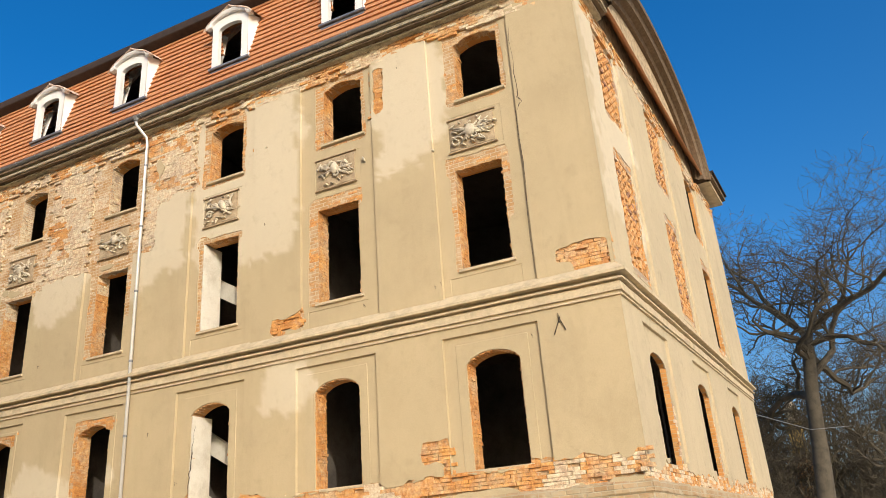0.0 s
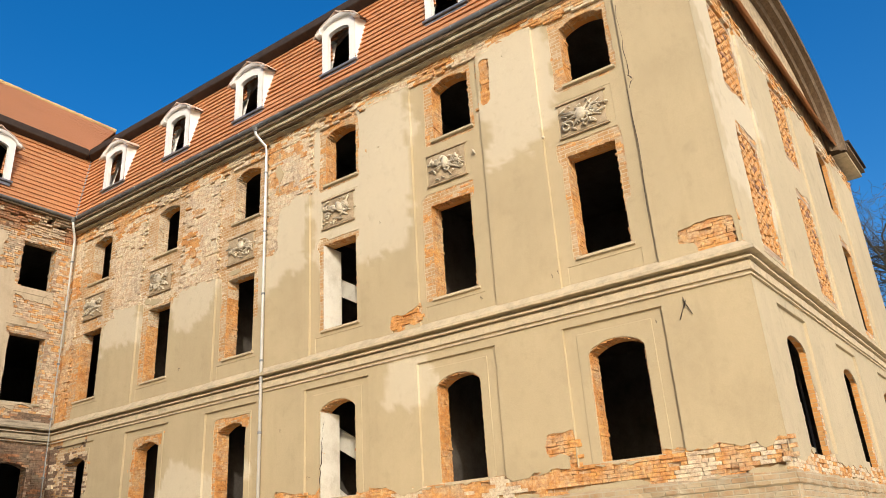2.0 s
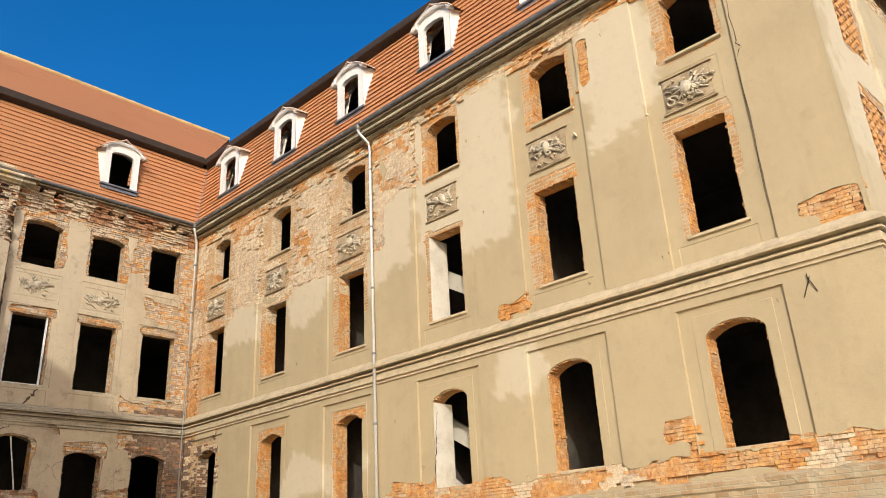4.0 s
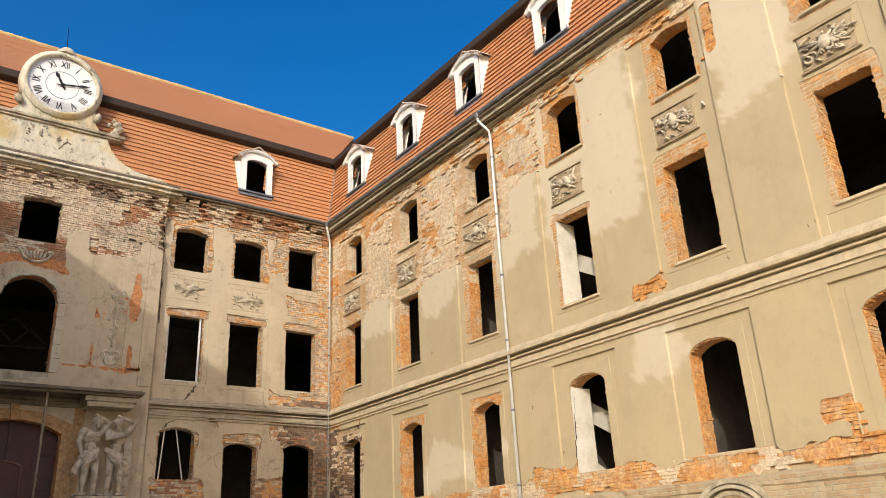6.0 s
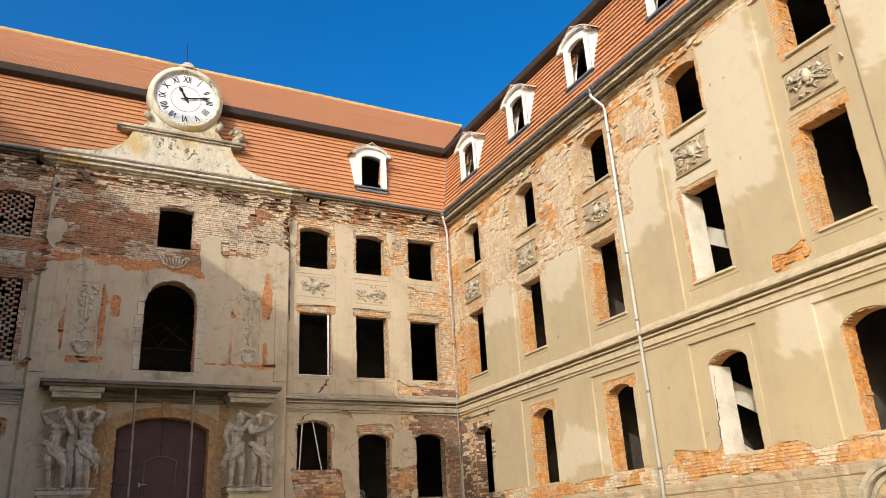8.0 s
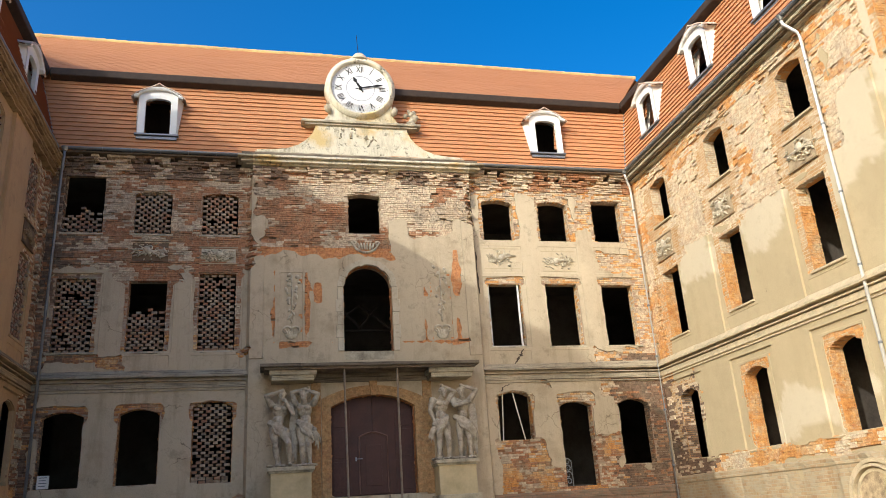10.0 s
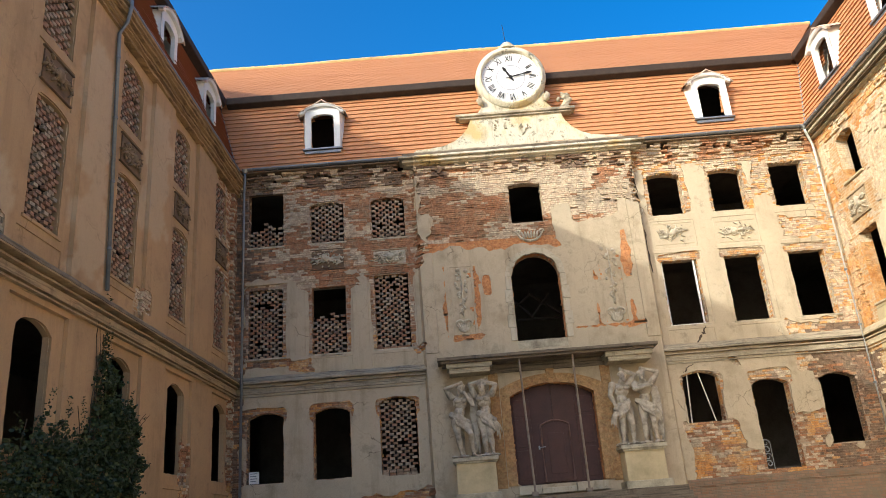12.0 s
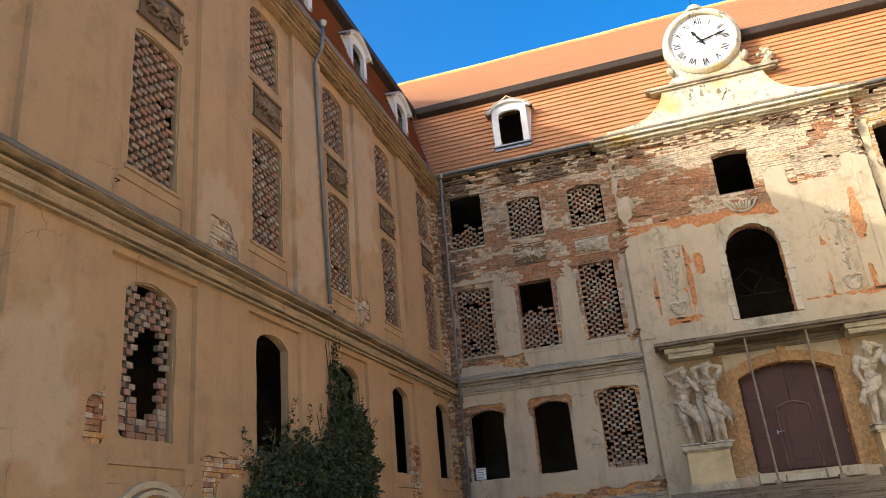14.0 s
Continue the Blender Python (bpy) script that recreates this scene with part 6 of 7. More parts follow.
def statue(x, J, cloth, turn, seed, cloak=0):
    """A half-draped bearer carved in stone, one mesh: J holds the joints, cloth the side on which the drapery hangs."""
    rng = random.Random(seed)
    bm = bmesh.new()

    def limb(pts, rad):
        """A tapered limb with swellings between its joints."""
        pts = [Vector(p) for p in pts]
        for (p, r), (q, r2) in zip(zip(pts, rad), zip(pts[1:], rad[1:])):
            seg = [p.lerp(q, k / 6) for k in range(7)]
            tube(bm, seg, [(r + (r2 - r) * k / 6) * (1 + 0.16 * math.sin(math.pi * min(1, k / 6 * 1.5))) for k in range(7)], 12)
        for p, r in zip(pts, rad):
            blob(bm, p, (r, r, r), 0, 10)

    for s in ("l", "r"):
        f = Vector(J["foot_" + s])
        limb([J["hip_" + s], J["knee_" + s], f], [0.135, 0.085, 0.052])
        blob(bm, Vector(J["knee_" + s]) + Vector((0, -0.03, 0)), (0.08, 0.08, 0.085))
        blob(bm, f + Vector((0, -0.09, -0.02)), (0.058, 0.15, 0.05))
        limb([J["sho_" + s], J["elb_" + s], J["hand_" + s]], [0.095, 0.066, 0.047])
        blob(bm, J["sho_" + s], (0.115, 0.11, 0.11))
        blob(bm, J["hand_" + s], (0.06, 0.06, 0.075))
    P, C, H = Vector(J["pelvis"]), Vector(J["chest"]), Vector(J["head"])
    blob(bm, P, (0.205, 0.15, 0.16))
    blob(bm, P.lerp(C, 0.42), (0.165, 0.125, 0.2))
    blob(bm, C + Vector((0, 0.02, -0.02)), (0.225, 0.155, 0.22))
    blob(bm, C + Vector((0, 0.03, 0.15)), (0.25, 0.11, 0.1))
    for s in (-1, 1):
        blob(bm, C + Vector((s * 0.1, -0.11, 0.06)), (0.115, 0.065, 0.085))
        blob(bm, P.lerp(C, 0.35) + Vector((s * 0.06, -0.1, 0.0)), (0.06, 0.05, 0.15))
    limb([C + Vector((0, 0.02, 0.16)), H], [0.085, 0.08])
    blob(bm, H + Vector((0, 0, 0.02)), (0.105, 0.13, 0.14))
    blob(bm, H + Vector((0, -0.09, -0.1)), (0.065, 0.07, 0.1))
    blob(bm, H + Vector((0, -0.135, 0.0)), (0.025, 0.03, 0.045))
    for k in range(16):
        a = rng.uniform(0, math.tau)
        blob(bm, H + Vector((0.105 * math.cos(a), 0.03 + 0.05 * rng.uniform(-1, 1), 0.06 + 0.1 * abs(math.sin(a)))), (0.045, 0.045, 0.04))
    # drapery: a slanting sash wound round the hips, a knot, folds that hang from its lower side
    for k in range(6):
        t = k / 5
        ring = [P + Vector(((0.225 + 0.03 * t) * math.cos(a), -(0.185 + 0.03 * t) * math.sin(a), 0.08 - 0.2 * t - cloth * (0.13 + 0.12 * t) * math.cos(a) + 0.012 * math.sin(5 * a + k))) for a in [math.pi * j / 10 for j in range(-2, 13)]]
        tube(bm, ring, 0.03 + 0.014 * rng.random(), 7)
    knot = P + Vector((cloth * 0.23, -0.12, -0.1))
    blob(bm, knot, (0.085, 0.09, 0.08))
    for k in range(5):
        a = -0.6 + 1.5 * k / 4
        ln = 0.62 - 0.35 * abs(a - 0.5) + rng.uniform(-0.1, 0.1)
        q = knot + Vector((cloth * 0.1 * a, -0.04 + 0.13 * (a + 0.5) * 0.5, 0))
        tube(bm, [knot, q + Vector((cloth * 0.03, -0.02, -ln * 0.4)), q + Vector((cloth * (0.03 + 0.05 * a), 0.03, -ln * 0.75)), q + Vector((cloth * 0.09 * a, 0.05, -ln))], [0.03, 0.034, 0.03, 0.014], 7)
    for k in range(4):
        q = P + Vector((-cloth * 0.16 + cloth * 0.085 * k, -0.19, 0.0 - 0.05 * k))
        tube(bm, [q, q + Vector((cloth * 0.05, -0.02, -0.16)), q + Vector((cloth * 0.12, 0.02, -0.26 - 0.02 * k))], [0.03, 0.036, 0.016], 7)
    # the cloak that falls behind to the ground
    if cloak:
        for k in range(7):
            x0 = cloak * (0.17 + 0.032 * k)
            tube(bm, [(x0, 0.12, 2.02 - 0.03 * k), (x0 + cloak * 0.05, 0.1, 1.4), (x0 + cloak * (0.02 + 0.02 * rng.random()), 0.06 + 0.02 * (k % 2), 0.7), (x0 + cloak * rng.uniform(-0.02, 0.05), 0.1, rng.uniform(0.05, 0.25))], [0.035, 0.032, 0.034, 0.02], 7)
    tube(bm, [(0, 0.2, 0.0), (0.02, 0.2, 0.5), (0.0, 0.16, 1.1)], [0.1, 0.07, 0.08], 9)
    for k in range(12):
        blob(bm, (rng.uniform(-0.32, 0.32), rng.uniform(-0.25, 0.25), 0.03), (rng.uniform(0.07, 0.13), rng.uniform(0.07, 0.13), 0.05))
    me = bpy.data.meshes.new("statue")
    bm.to_mesh(me)
    bm.free()
    me.materials.append(M_STATUE)
    ob = new("statue", me)
    ob.matrix_world = pose(x, -0.78, 3.76, 0, 0, turn) @ Matrix.Diagonal((1.12, 1.12, 0.97, 1))
    md = ob.modifiers.new("blend", "REMESH")
    md.mode, md.voxel_size, md.use_smooth_shade = "VOXEL", 0.017, True
    sm = ob.modifiers.new("soften", "SMOOTH")
    sm.factor, sm.iterations = 0.5, 1
    return tagged(ob, "grey-white stone bearer with a loincloth on a pedestal", "statue", "portal statues")


base_j = dict(hip_l=(-0.11, 0, 1.2), hip_r=(0.11, 0, 1.2), knee_l=(-0.13, -0.06, 0.64), knee_r=(0.13, -0.12, 0.64), foot_l=(-0.14, 0.02, 0.08), foot_r=(0.16, -0.02, 0.08), pelvis=(0, 0, 1.26), chest=(0, -0.03, 1.8),
              head=(0.02, -0.12, 2.25), sho_l=(-0.255, 0.0, 2.0), sho_r=(0.255, 0.0, 2.0), elb_l=(-0.4, -0.1, 2.27), elb_r=(0.4, -0.1, 2.27), hand_l=(-0.04, -0.06, 2.47), hand_r=(0.06, -0.06, 2.47))
statue(-2.98, {**base_j, "pelvis": (-0.07, 0, 1.26), "hip_l": (-0.18, 0, 1.2), "hip_r": (0.04, 0, 1.18), "elb_l": (-0.42, -0.12, 2.26), "hand_l": (0.04, -0.2, 2.42), "elb_r": (0.32, -0.24, 1.66), "hand_r": (0.1, -0.27, 2.08), "knee_l": (-0.14, -0.08, 0.64), "foot_l": (-0.06, 0.02, 0.08), "knee_r": (0.2, -0.26, 0.72), "foot_r": (0.27, -0.05, 0.1)}, 1, 8, 1)
statue(-2.22, {**base_j, "pelvis": (0.05, 0, 1.26), "elb_l": (-0.34, -0.14, 2.36), "hand_l": (0.12, -0.1, 2.5), "elb_r": (0.4, -0.1, 2.3), "hand_r": (0.0, -0.14, 2.46), "head": (-0.02, -0.14, 2.24), "foot_l": (-0.04, 0, 0.08), "knee_l": (-0.06, -0.08, 0.64)}, 1, -6, 2, -1)
statue(2.28, {**base_j, "elb_l": (-0.38, -0.04, 1.64), "hand_l": (-0.28, -0.12, 1.28), "elb_r": (0.42, -0.1, 2.28), "hand_r": (0.0, -0.14, 2.47), "head": (0.04, -0.14, 2.22), "pelvis": (-0.05, 0, 1.26)}, -1, 10, 3)
statue(3.02, {**base_j, "elb_l": (-0.28, -0.28, 1.74), "hand_l": (0.2, -0.28, 1.86), "elb_r": (0.44, -0.1, 2.3), "hand_r": (-0.02, -0.14, 2.46), "head": (-0.03, -0.14, 2.22), "pelvis": (-0.03, 0, 1.26)}, 1, -8, 4, 1)

# steps and landing before the gate
land = thing("stone_stairs", "worn dark stone landing and steps before the gate", "stairs")
bm = bmesh.new()
box(bm, -3.9, 3.6, -2.0, -0.28, 0.0, 2.42, 0.02)
part("landing", bm, M_SOOT_STONE, land)
for k in range(13):
    bm = bmesh.new()
    box(bm, -3.9, 3.6, -2.0 - 0.32 * (k + 1), -2.0 - 0.32 * k, 0.0, 2.42 - 0.178 * (k + 1), 0.012)
    part("step", bm, M_SOOT_STONE, land)
for x0, x1 in ((-1.34, -0.62), (0.5, 1.5), (-0.6, 0.48)):
    bm = bmesh.new()
    box(bm, x0, x1, -0.62, 0.2, 2.5, 2.78 if x0 != -0.6 else 2.68, 0.02)
    part("threshold_block", bm, M_STONE_PALE, land, "pale stone threshold block")

# ---- rainwater pipes ----


def downpipe(pts, label, clips, metal=None):
    th = thing("downpipe", label, "downpipe", "rainwater pipes")
    bm = bmesh.new()
    tube(bm, pts, 0.046, 10)
    part("pipe", bm, metal or M_PIPE, th, "", True)
    bm = bmesh.new()
    p = Vector(pts[0])
    tube(bm, [p + Vector((0, 0, 0.02)), p + Vector((0, 0, 0.16))], [0.06, 0.13], 10)
    part("hopper", bm, M_ZINC, th)
    a, b = Vector(pts[-2]), Vector(pts[-1])
    for k in range(clips):
        q = a.lerp(b, (k + 0.4) / clips)
        d = (b - a).normalized()
        bm = bmesh.new()
        tube(bm, [q - d * 0.03, q + d * 0.03], 0.057, 10)
        part("clip", bm, M_LEAD, th)


downpipe([(XR - 0.5, -10.55, 14.5), (XR - 0.48, -10.57, 14.38), (XR - 0.2, -10.7, 14.05), (XR - 0.16, -10.72, 13.9), (XR - 0.26, -10.92, 0.1)], "bright zinc downpipe fixed to the sunlit plaster wall", 7)
downpipe([(XR - 0.55, -0.52, 14.5), (XR - 0.5, -0.48, 14.36), (XR - 0.3, -0.32, 14.0), (XR - 0.27, -0.3, 13.8), (XR - 0.3, -0.32, 0.1)], "bright zinc downpipe in the sunlit inner corner", 7)
downpipe([(XL + 0.52, -0.52, 14.5), (XL + 0.52, -0.5, 14.36), (XL + 0.48, -0.42, 14.0), (XL + 0.46, -0.38, 13.8), (XL + 0.46, -0.38, 0.1)], "zinc downpipe in the shaded inner corner", 7, M_LEAD)
downpipe([(XL + 0.52, -10.62, 14.5), (XL + 0.52, -10.6, 14.3), (XL + 0.4, -10.5, 13.9), (XL + 0.21, -10.48, 13.6), (XL + 0.21, -10.1, 7.2)], "zinc downpipe on the shaded wing", 4, M_LEAD)

# ---- small things on the walls ----
ow = thing("window_frame", "old white wooden frame left in an open window", "window frame")
u0, u1, z0, z1, _ = PB[3]
for nm, a in (("stile", (u0 + 0.03, u0 + 0.09, z0, z1)), ("stile", (u1 - 0.13, u1 - 0.07, z0, z1)), ("rail", (u0, u1, z0, z0 + 0.05))):
    bm = bmesh.new()
    box(bm, a[0], a[1], 0.08, 0.14, a[2], a[3], 0.006)
    part(nm, bm, M_WHITE, ow)
for xa, xb in ((4.72, 4.62), (5.1, 5.42)):
    bm = bmesh.new()
    tube(bm, [(xa, 0.06, 6.0), (xb, 0.04, 4.37)], 0.022, 6)
    tagged(part("leaning_lath", bm, M_LIGHT_PLASTER, None), "pale wooden lath leaning in an open window", "lath", "laths in the window")
M_IRON = plain_mat("rusted_iron", (0.04, 0.03, 0.025), (0.08, 0.045, 0.03), 8, 0.8, 0.3)
an = thing("wall_anchor", "crossed black iron tie anchor on the plaster wall", "anchor")
for p, q in (((0.22, -0.3), (-0.02, 0.18)), ((-0.14, -0.22), (0.04, 0.2)), ((0.03, 0.02), (0.03, 0.26))):
    bm = bmesh.new()
    tube(bm, [at_r(-22.6 + p[0] * 0.7, 5.98 + p[1] * 0.7, 0.1), at_r(-22.6 + q[0] * 0.8, 5.98 + q[1] * 0.8, 0.11)], 0.009, 6)
    part("bar", bm, M_IRON, an)
hooks = [(-22.3, 11.4), (-21.95, 5.85), (-19.85, 7.35), (-15.1, 10.1), (-18.0, 7.3), (-19.2, 13.4), (-20.0, 7.4), (-12.5, 3.9), (-7.0, 7.7), (-11.5, 5.2)]
for k, (u, z) in enumerate(hooks):
    bm = bmesh.new()
    tube(bm, [at_r(u, z, 0.0), at_r(u - 0.02, z + 0.02, 0.13), at_r(u - 0.05, z - 0.07, 0.15)], 0.005, 5)
    tagged(part("wire_hook", bm, M_IRON, None), "thin rusty wire hook sticking out of the plaster", "hook", "wire hooks")
for k, (u, z) in enumerate([(-17.2, 7.35), (-14.6, 6.9), (-18.9, 5.0), (-19.4, 5.7)]):
    bm = bmesh.new()
    tube(bm, [at_l(u, z, 0.0), at_l(u - 0.02, z, 0.12), at_l(u - 0.14, z - 0.02, 0.13)], 0.009, 5)
    tagged(part("wire_hook", bm, M_IRON, None), "thin rusty wire hook sticking out of the plaster", "hook", "wire hooks")
nb = thing("paper_notice", "small white paper notice in a dark window", "notice")
bm = bmesh.new()
box(bm, -10.08, -9.74, -0.03, -0.02, 3.52, 3.9)
part("sheet", bm, M_WHITE, nb)
for k in range(4):
    bm = bmesh.new()
    box(bm, -10.03, -9.8 - 0.03 * (k % 2), -0.034, -0.03, 3.83 - 0.08 * k, 3.855 - 0.08 * k)
    part("grey_bar", bm, M_LEAD, nb)
gr_ = thing("window_grille", "remains of a pale curled iron grille in a tall opening", "grille")
for k in range(4):
    bm = bmesh.new()
    scroll(bm, 6.9, 2.9 + 0.22 * k, 0.13, 1 if k % 2 else -1, 1.2, 0.02, 0.15)
    part("curl", bm, M_ZINC, gr_)
for x in (6.76, 7.05):
    bm = bmesh.new()
    tube(bm, [(x, 0.15, 2.73), (x, 0.15, 3.62)], 0.014, 6)
    part("bar", bm, M_ZINC, gr_)


def crack(to, pts, w, seed):
    """An open crack: a ragged dark sliver that stands a hair before the plaster."""
    rng = random.Random(seed)
    v, f = [], []
    fine = []
    for (a, b), (c, d) in zip(pts, pts[1:]):
        for k in range(6):
            t = k / 6
            fine.append((a + (c - a) * t + rng.uniform(-0.035, 0.035), b + (d - b) * t + rng.uniform(-0.03, 0.03)))
    fine.append(pts[-1])
    for k, (u, z) in enumerate(fine):
        q = w * rng.uniform(0.3, 1.0) * (0.4 + math.sin(math.pi * (k + 0.5) / len(fine)))
        v += [to(u - q, z, 0.082), to(u + q, z, 0.082)]
    for k in range(len(fine) - 1):
        f.append((2 * k, 2 * k + 1, 2 * k + 3, 2 * k + 2))
    return v, f


M_CRACK = plain_mat("crack_shadowed_rubble", (0.10, 0.075, 0.055), (0.05, 0.04, 0.03), 9, 0.95)
for to, wall, pts, w in ((at_b, wall_b, [(5.62, 7.55), (5.5, 7.3), (5.2, 6.95)], 0.05), (at_b, wall_b, [(5.05, 6.3), (4.75, 6.2), (4.6, 6.0)], 0.03), (at_r, wall_r, [(-22.28, 13.4), (-22.28, 11.5), (-22.36, 11.35), (-22.24, 11.1), (-22.2, 7.4)], 0.011),
                         (at_b, wall_b, [(4.03, 13.7), (4.06, 12.6), (4.05, 11.8), (4.1, 10.9), (4.16, 9.6)], 0.055), (at_l, wall_l, [(-18.9, 4.1), (-17.9, 4.0), (-16.9, 3.9)], 0.008), (at_r, wall_r, [(-13.05, 5.2), (-12.95, 4.2), (-12.9, 3.5)], 0.014)):
    v, f = crack(to, pts, w, int(w * 1000))
    mesh_ob("crack", v, f, M_CRACK, wall)

# hooded basement arches
for to, c, top, seed in ((at_r, -17.12, 2.9, 1), (at_l, -16.2, 3.08, 2), (at_r, -9.6, 2.75, 3)):
    hood = thing("basement_arch", "moulded stone hood over a basement window", "arch", "basement arches")
    for r, d, th_ in ((0.98, 0.2, 0.1), (0.84, 0.26, 0.07), (0.72, 0.18, 0.09)):
        v, f = [], []
        for k in range(21):
            a = math.pi * k / 20
            for rr, dd in ((r, 0.02), (r, d), (r - th_, d), (r - th_, 0.02)):
                v.append(to(c + rr * math.cos(a), top - 0.98 + rr * 0.92 * math.sin(a), dd + 0.012 * noise.noise(Vector((k * 0.5, r * 9, seed)))))
        for k in range(20):
            for j in range(4):
                f.append((k * 4 + j, k * 4 + (j + 1) % 4, k * 4 + 4 + (j + 1) % 4, k * 4 + 4 + j))
        mesh_ob("moulding", v, f, M_STONE if seed == 1 else M_CORNICE, hood)
    v = [to(c + 0.66 * math.cos(math.pi * k / 20), top - 0.98 + 0.6 * math.sin(math.pi * k / 20), 0.145) for k in range(21)] + [to(c - 0.66, 0.2, 0.145), to(c + 0.66, 0.2, 0.145)]
    mesh_ob("infill", v, [tuple(range(23))], M_RUBBLE, hood, "rough brick filling")

# white inner walls seen through one column of windows: a plastered jamb, and behind it a wall with a hole broken through
for u0, u1, z0, z1, rise in (OPS_R[2], OPS_R[8]):
    slab("wall_inner_splay", XR - 0.03, XR + 0.66, u1 - 0.045, u1 - 0.02, z0 + 0.02, z1 - (0.24 if rise else 0.03), M_LIGHT_PLASTER)
    c, m = (u0 + u1) / 2, z0 - 7.62
    for ring in ([(c + 0.2, 8.5 + m), (c + 0.2, 9.0 + m), (c + 1.6, 9.85 + m), (c + 1.6, 9.3 + m)], [(c + 0.2, 6.95 + m), (c + 1.7, 6.95 + m), (c + 1.7, 8.35 + m), (c + 0.55, 7.55 + m)]):
        v = [at_r(u, z, d) for d in (-1.15, -1.32) for u, z in ring]
        piece = mesh_ob("wall_inner_white", v, [(0, 1, 2, 3), (7, 6, 5, 4)] + [(i, (i + 1) % 4, (i + 1) % 4 + 4, i + 4) for i in range(4)], M_LIGHT_PLASTER)
        tagged(piece, "broken white plastered inner wall behind a window", "interior", kind="structure")

# ---- ivy on the shaded wing ----
M_IVY = plain_mat("ivy_leaves", (0.062, 0.078, 0.028), (0.022, 0.03, 0.012), 9.0, 0.38, 0, 0.95, 0.3, 0.1)
M_STEM = plain_mat("ivy_stems", (0.10, 0.07, 0.045), (0.05, 0.04, 0.03), 5, 0.9)
ivy = thing("ivy", "dark green ivy bush climbing the shaded wall", "ivy", "", Matrix.Translation((XL + 0.3, -11.4, 0)))
rng = random.Random(21)
IVY_H = [(-13.95, 2.45), (-13.75, 3.35), (-13.25, 3.65), (-12.45, 3.90), (-12.15, 4.35), (-11.95, 3.95), (-11.49, 4.20), (-11.05, 4.00), (-10.65, 4.15), (-10.37, 4.75), (-10.20, 5.40), (-10.07, 5.85), (-9.80, 5.90), (-9.65, 5.45), (-9.50, 5.10), (-9.05, 4.90), (-8.50, 5.00), (-8.25, 4.55), (-8.15, 3.75), (-8.00, 2.05)]


def ivy_top(y):
    for (a, h0), (b, h1) in zip(IVY_H, IVY_H[1:]):
        if a <= y <= b:
            return h0 + (h1 - h0) * (y - a) / (b - a)
    return 0.0


v, f = [], []
made = 0
while made < 27000:
    y, z = rng.uniform(-14.5, -8.2), rng.uniform(0.6, 6.1)
    top = ivy_top(y + 0.18 * fbm(z * 2.2, 7.7)) + 0.22 * fbm(y * 2.6, 4.4) + 0.3 * fbm(y * 9.0, z * 2.0)
    clump = fbm(y * 3.4, z * 3.4, 9.0) + 0.5 * fbm(y * 8.0, z * 8.0, 1.0)
    if z > top or (z > top - 0.3 and rng.random() < 0.6) or (clump < -0.12 and rng.random() < 0.75):
        continue
    bulge = 0.17 + 0.34 * min(1, max(0, (top - z) / 0.9)) * (0.75 + 0.9 * fbm(y * 1.4, z * 1.4, 2.0)) + 0.16 * clump
    d = max(0.15, bulge * (1 - rng.random() ** 2 * 0.5) + (0.12 if rng.random() < 0.04 else 0.0))
    s = rng.uniform(0.022, 0.046)
    q = pose(XL + d - (XL + 0.3), y + 11.4, z, rng.uniform(-60, 60), rng.uniform(-60, 60), rng.uniform(0, 360)).to_4x4() @ pose(0, 0, 0, 0, 70, 0)
    k = len(v)
    v += [tuple(q @ Vector(p)) for p in ((0, -s, 0), (s * 0.9, -s * 0.3, 0.01), (s * 0.55, s * 0.7, 0), (0, s * 1.3, -0.012), (-s * 0.55, s * 0.7, 0), (-s * 0.9, -s * 0.3, 0.01))]
    f.append(tuple(range(k, k + 6)))
    made += 1
# loose shoots with leaves above the bush, one of them up to the belt
for y0, z0, h, lean in ((-9.95, 5.6, 1.65, 0.04), (-9.75, 5.5, 1.0, -0.02), (-10.05, 5.5, 0.8, 0.1), (-12.15, 4.2, 0.6, 0.3), (-13.75, 3.2, 0.8, -0.05), (-13.6, 3.3, 0.5, 0.02), (-11.3, 4.0, 0.7, 0.02), (-10.6, 4.2, 0.6, -0.1), (-8.6, 4.8, 0.5, 0.25), (-8.3, 4.4, 0.35, 0.6), (-12.8, 3.7, 0.5, -0.2), (-8.25, 3.5, 0.4, 0.5)):
    for j in range(int(h * 75)):
        a = rng.random()
        s = rng.uniform(0.013, 0.027)
        q = pose(0.3 - 0.12 + rng.uniform(-0.04, 0.07) - 0.3, y0 + lean * a + 11.4 + 0.06 * fbm(a * 4, y0) + rng.gauss(0, 0.05 * (1.1 - a)), z0 + h * a, rng.uniform(-60, 60), rng.uniform(-60, 60), rng.uniform(0, 360)) @ pose(0, 0, 0, 0, 70, 0)
        k = len(v)
        v += [tuple(q @ Vector(p)) for p in ((0, -s, 0), (s * 0.9, -s * 0.3, 0.01), (0, s * 1.3, -0.012), (-s * 0.9, -s * 0.3, 0.01))]
        f.append(tuple(range(k, k + 4)))
tagged(mesh_ob("foliage", v, f, M_IVY, ivy), kind="stuff")
for k in range(14):
    y = rng.uniform(-14.2, -8.8) if k > 3 else -10.35 + 0.1 * k
    h = ivy_top(y) * rng.uniform(0.9, 1.12) if k > 3 else 6.8 - 0.5 * k
    bm = bmesh.new()
    tube(bm, [(-0.13 + 0.04 * rng.random(), y + 11.4 + 0.3 * fbm(j * 0.7, k * 3.1), h * j / 10) for j in range(11)], [0.03 - 0.0022 * j for j in range(11)], 5)
    part("stem", bm, M_STEM, ivy)
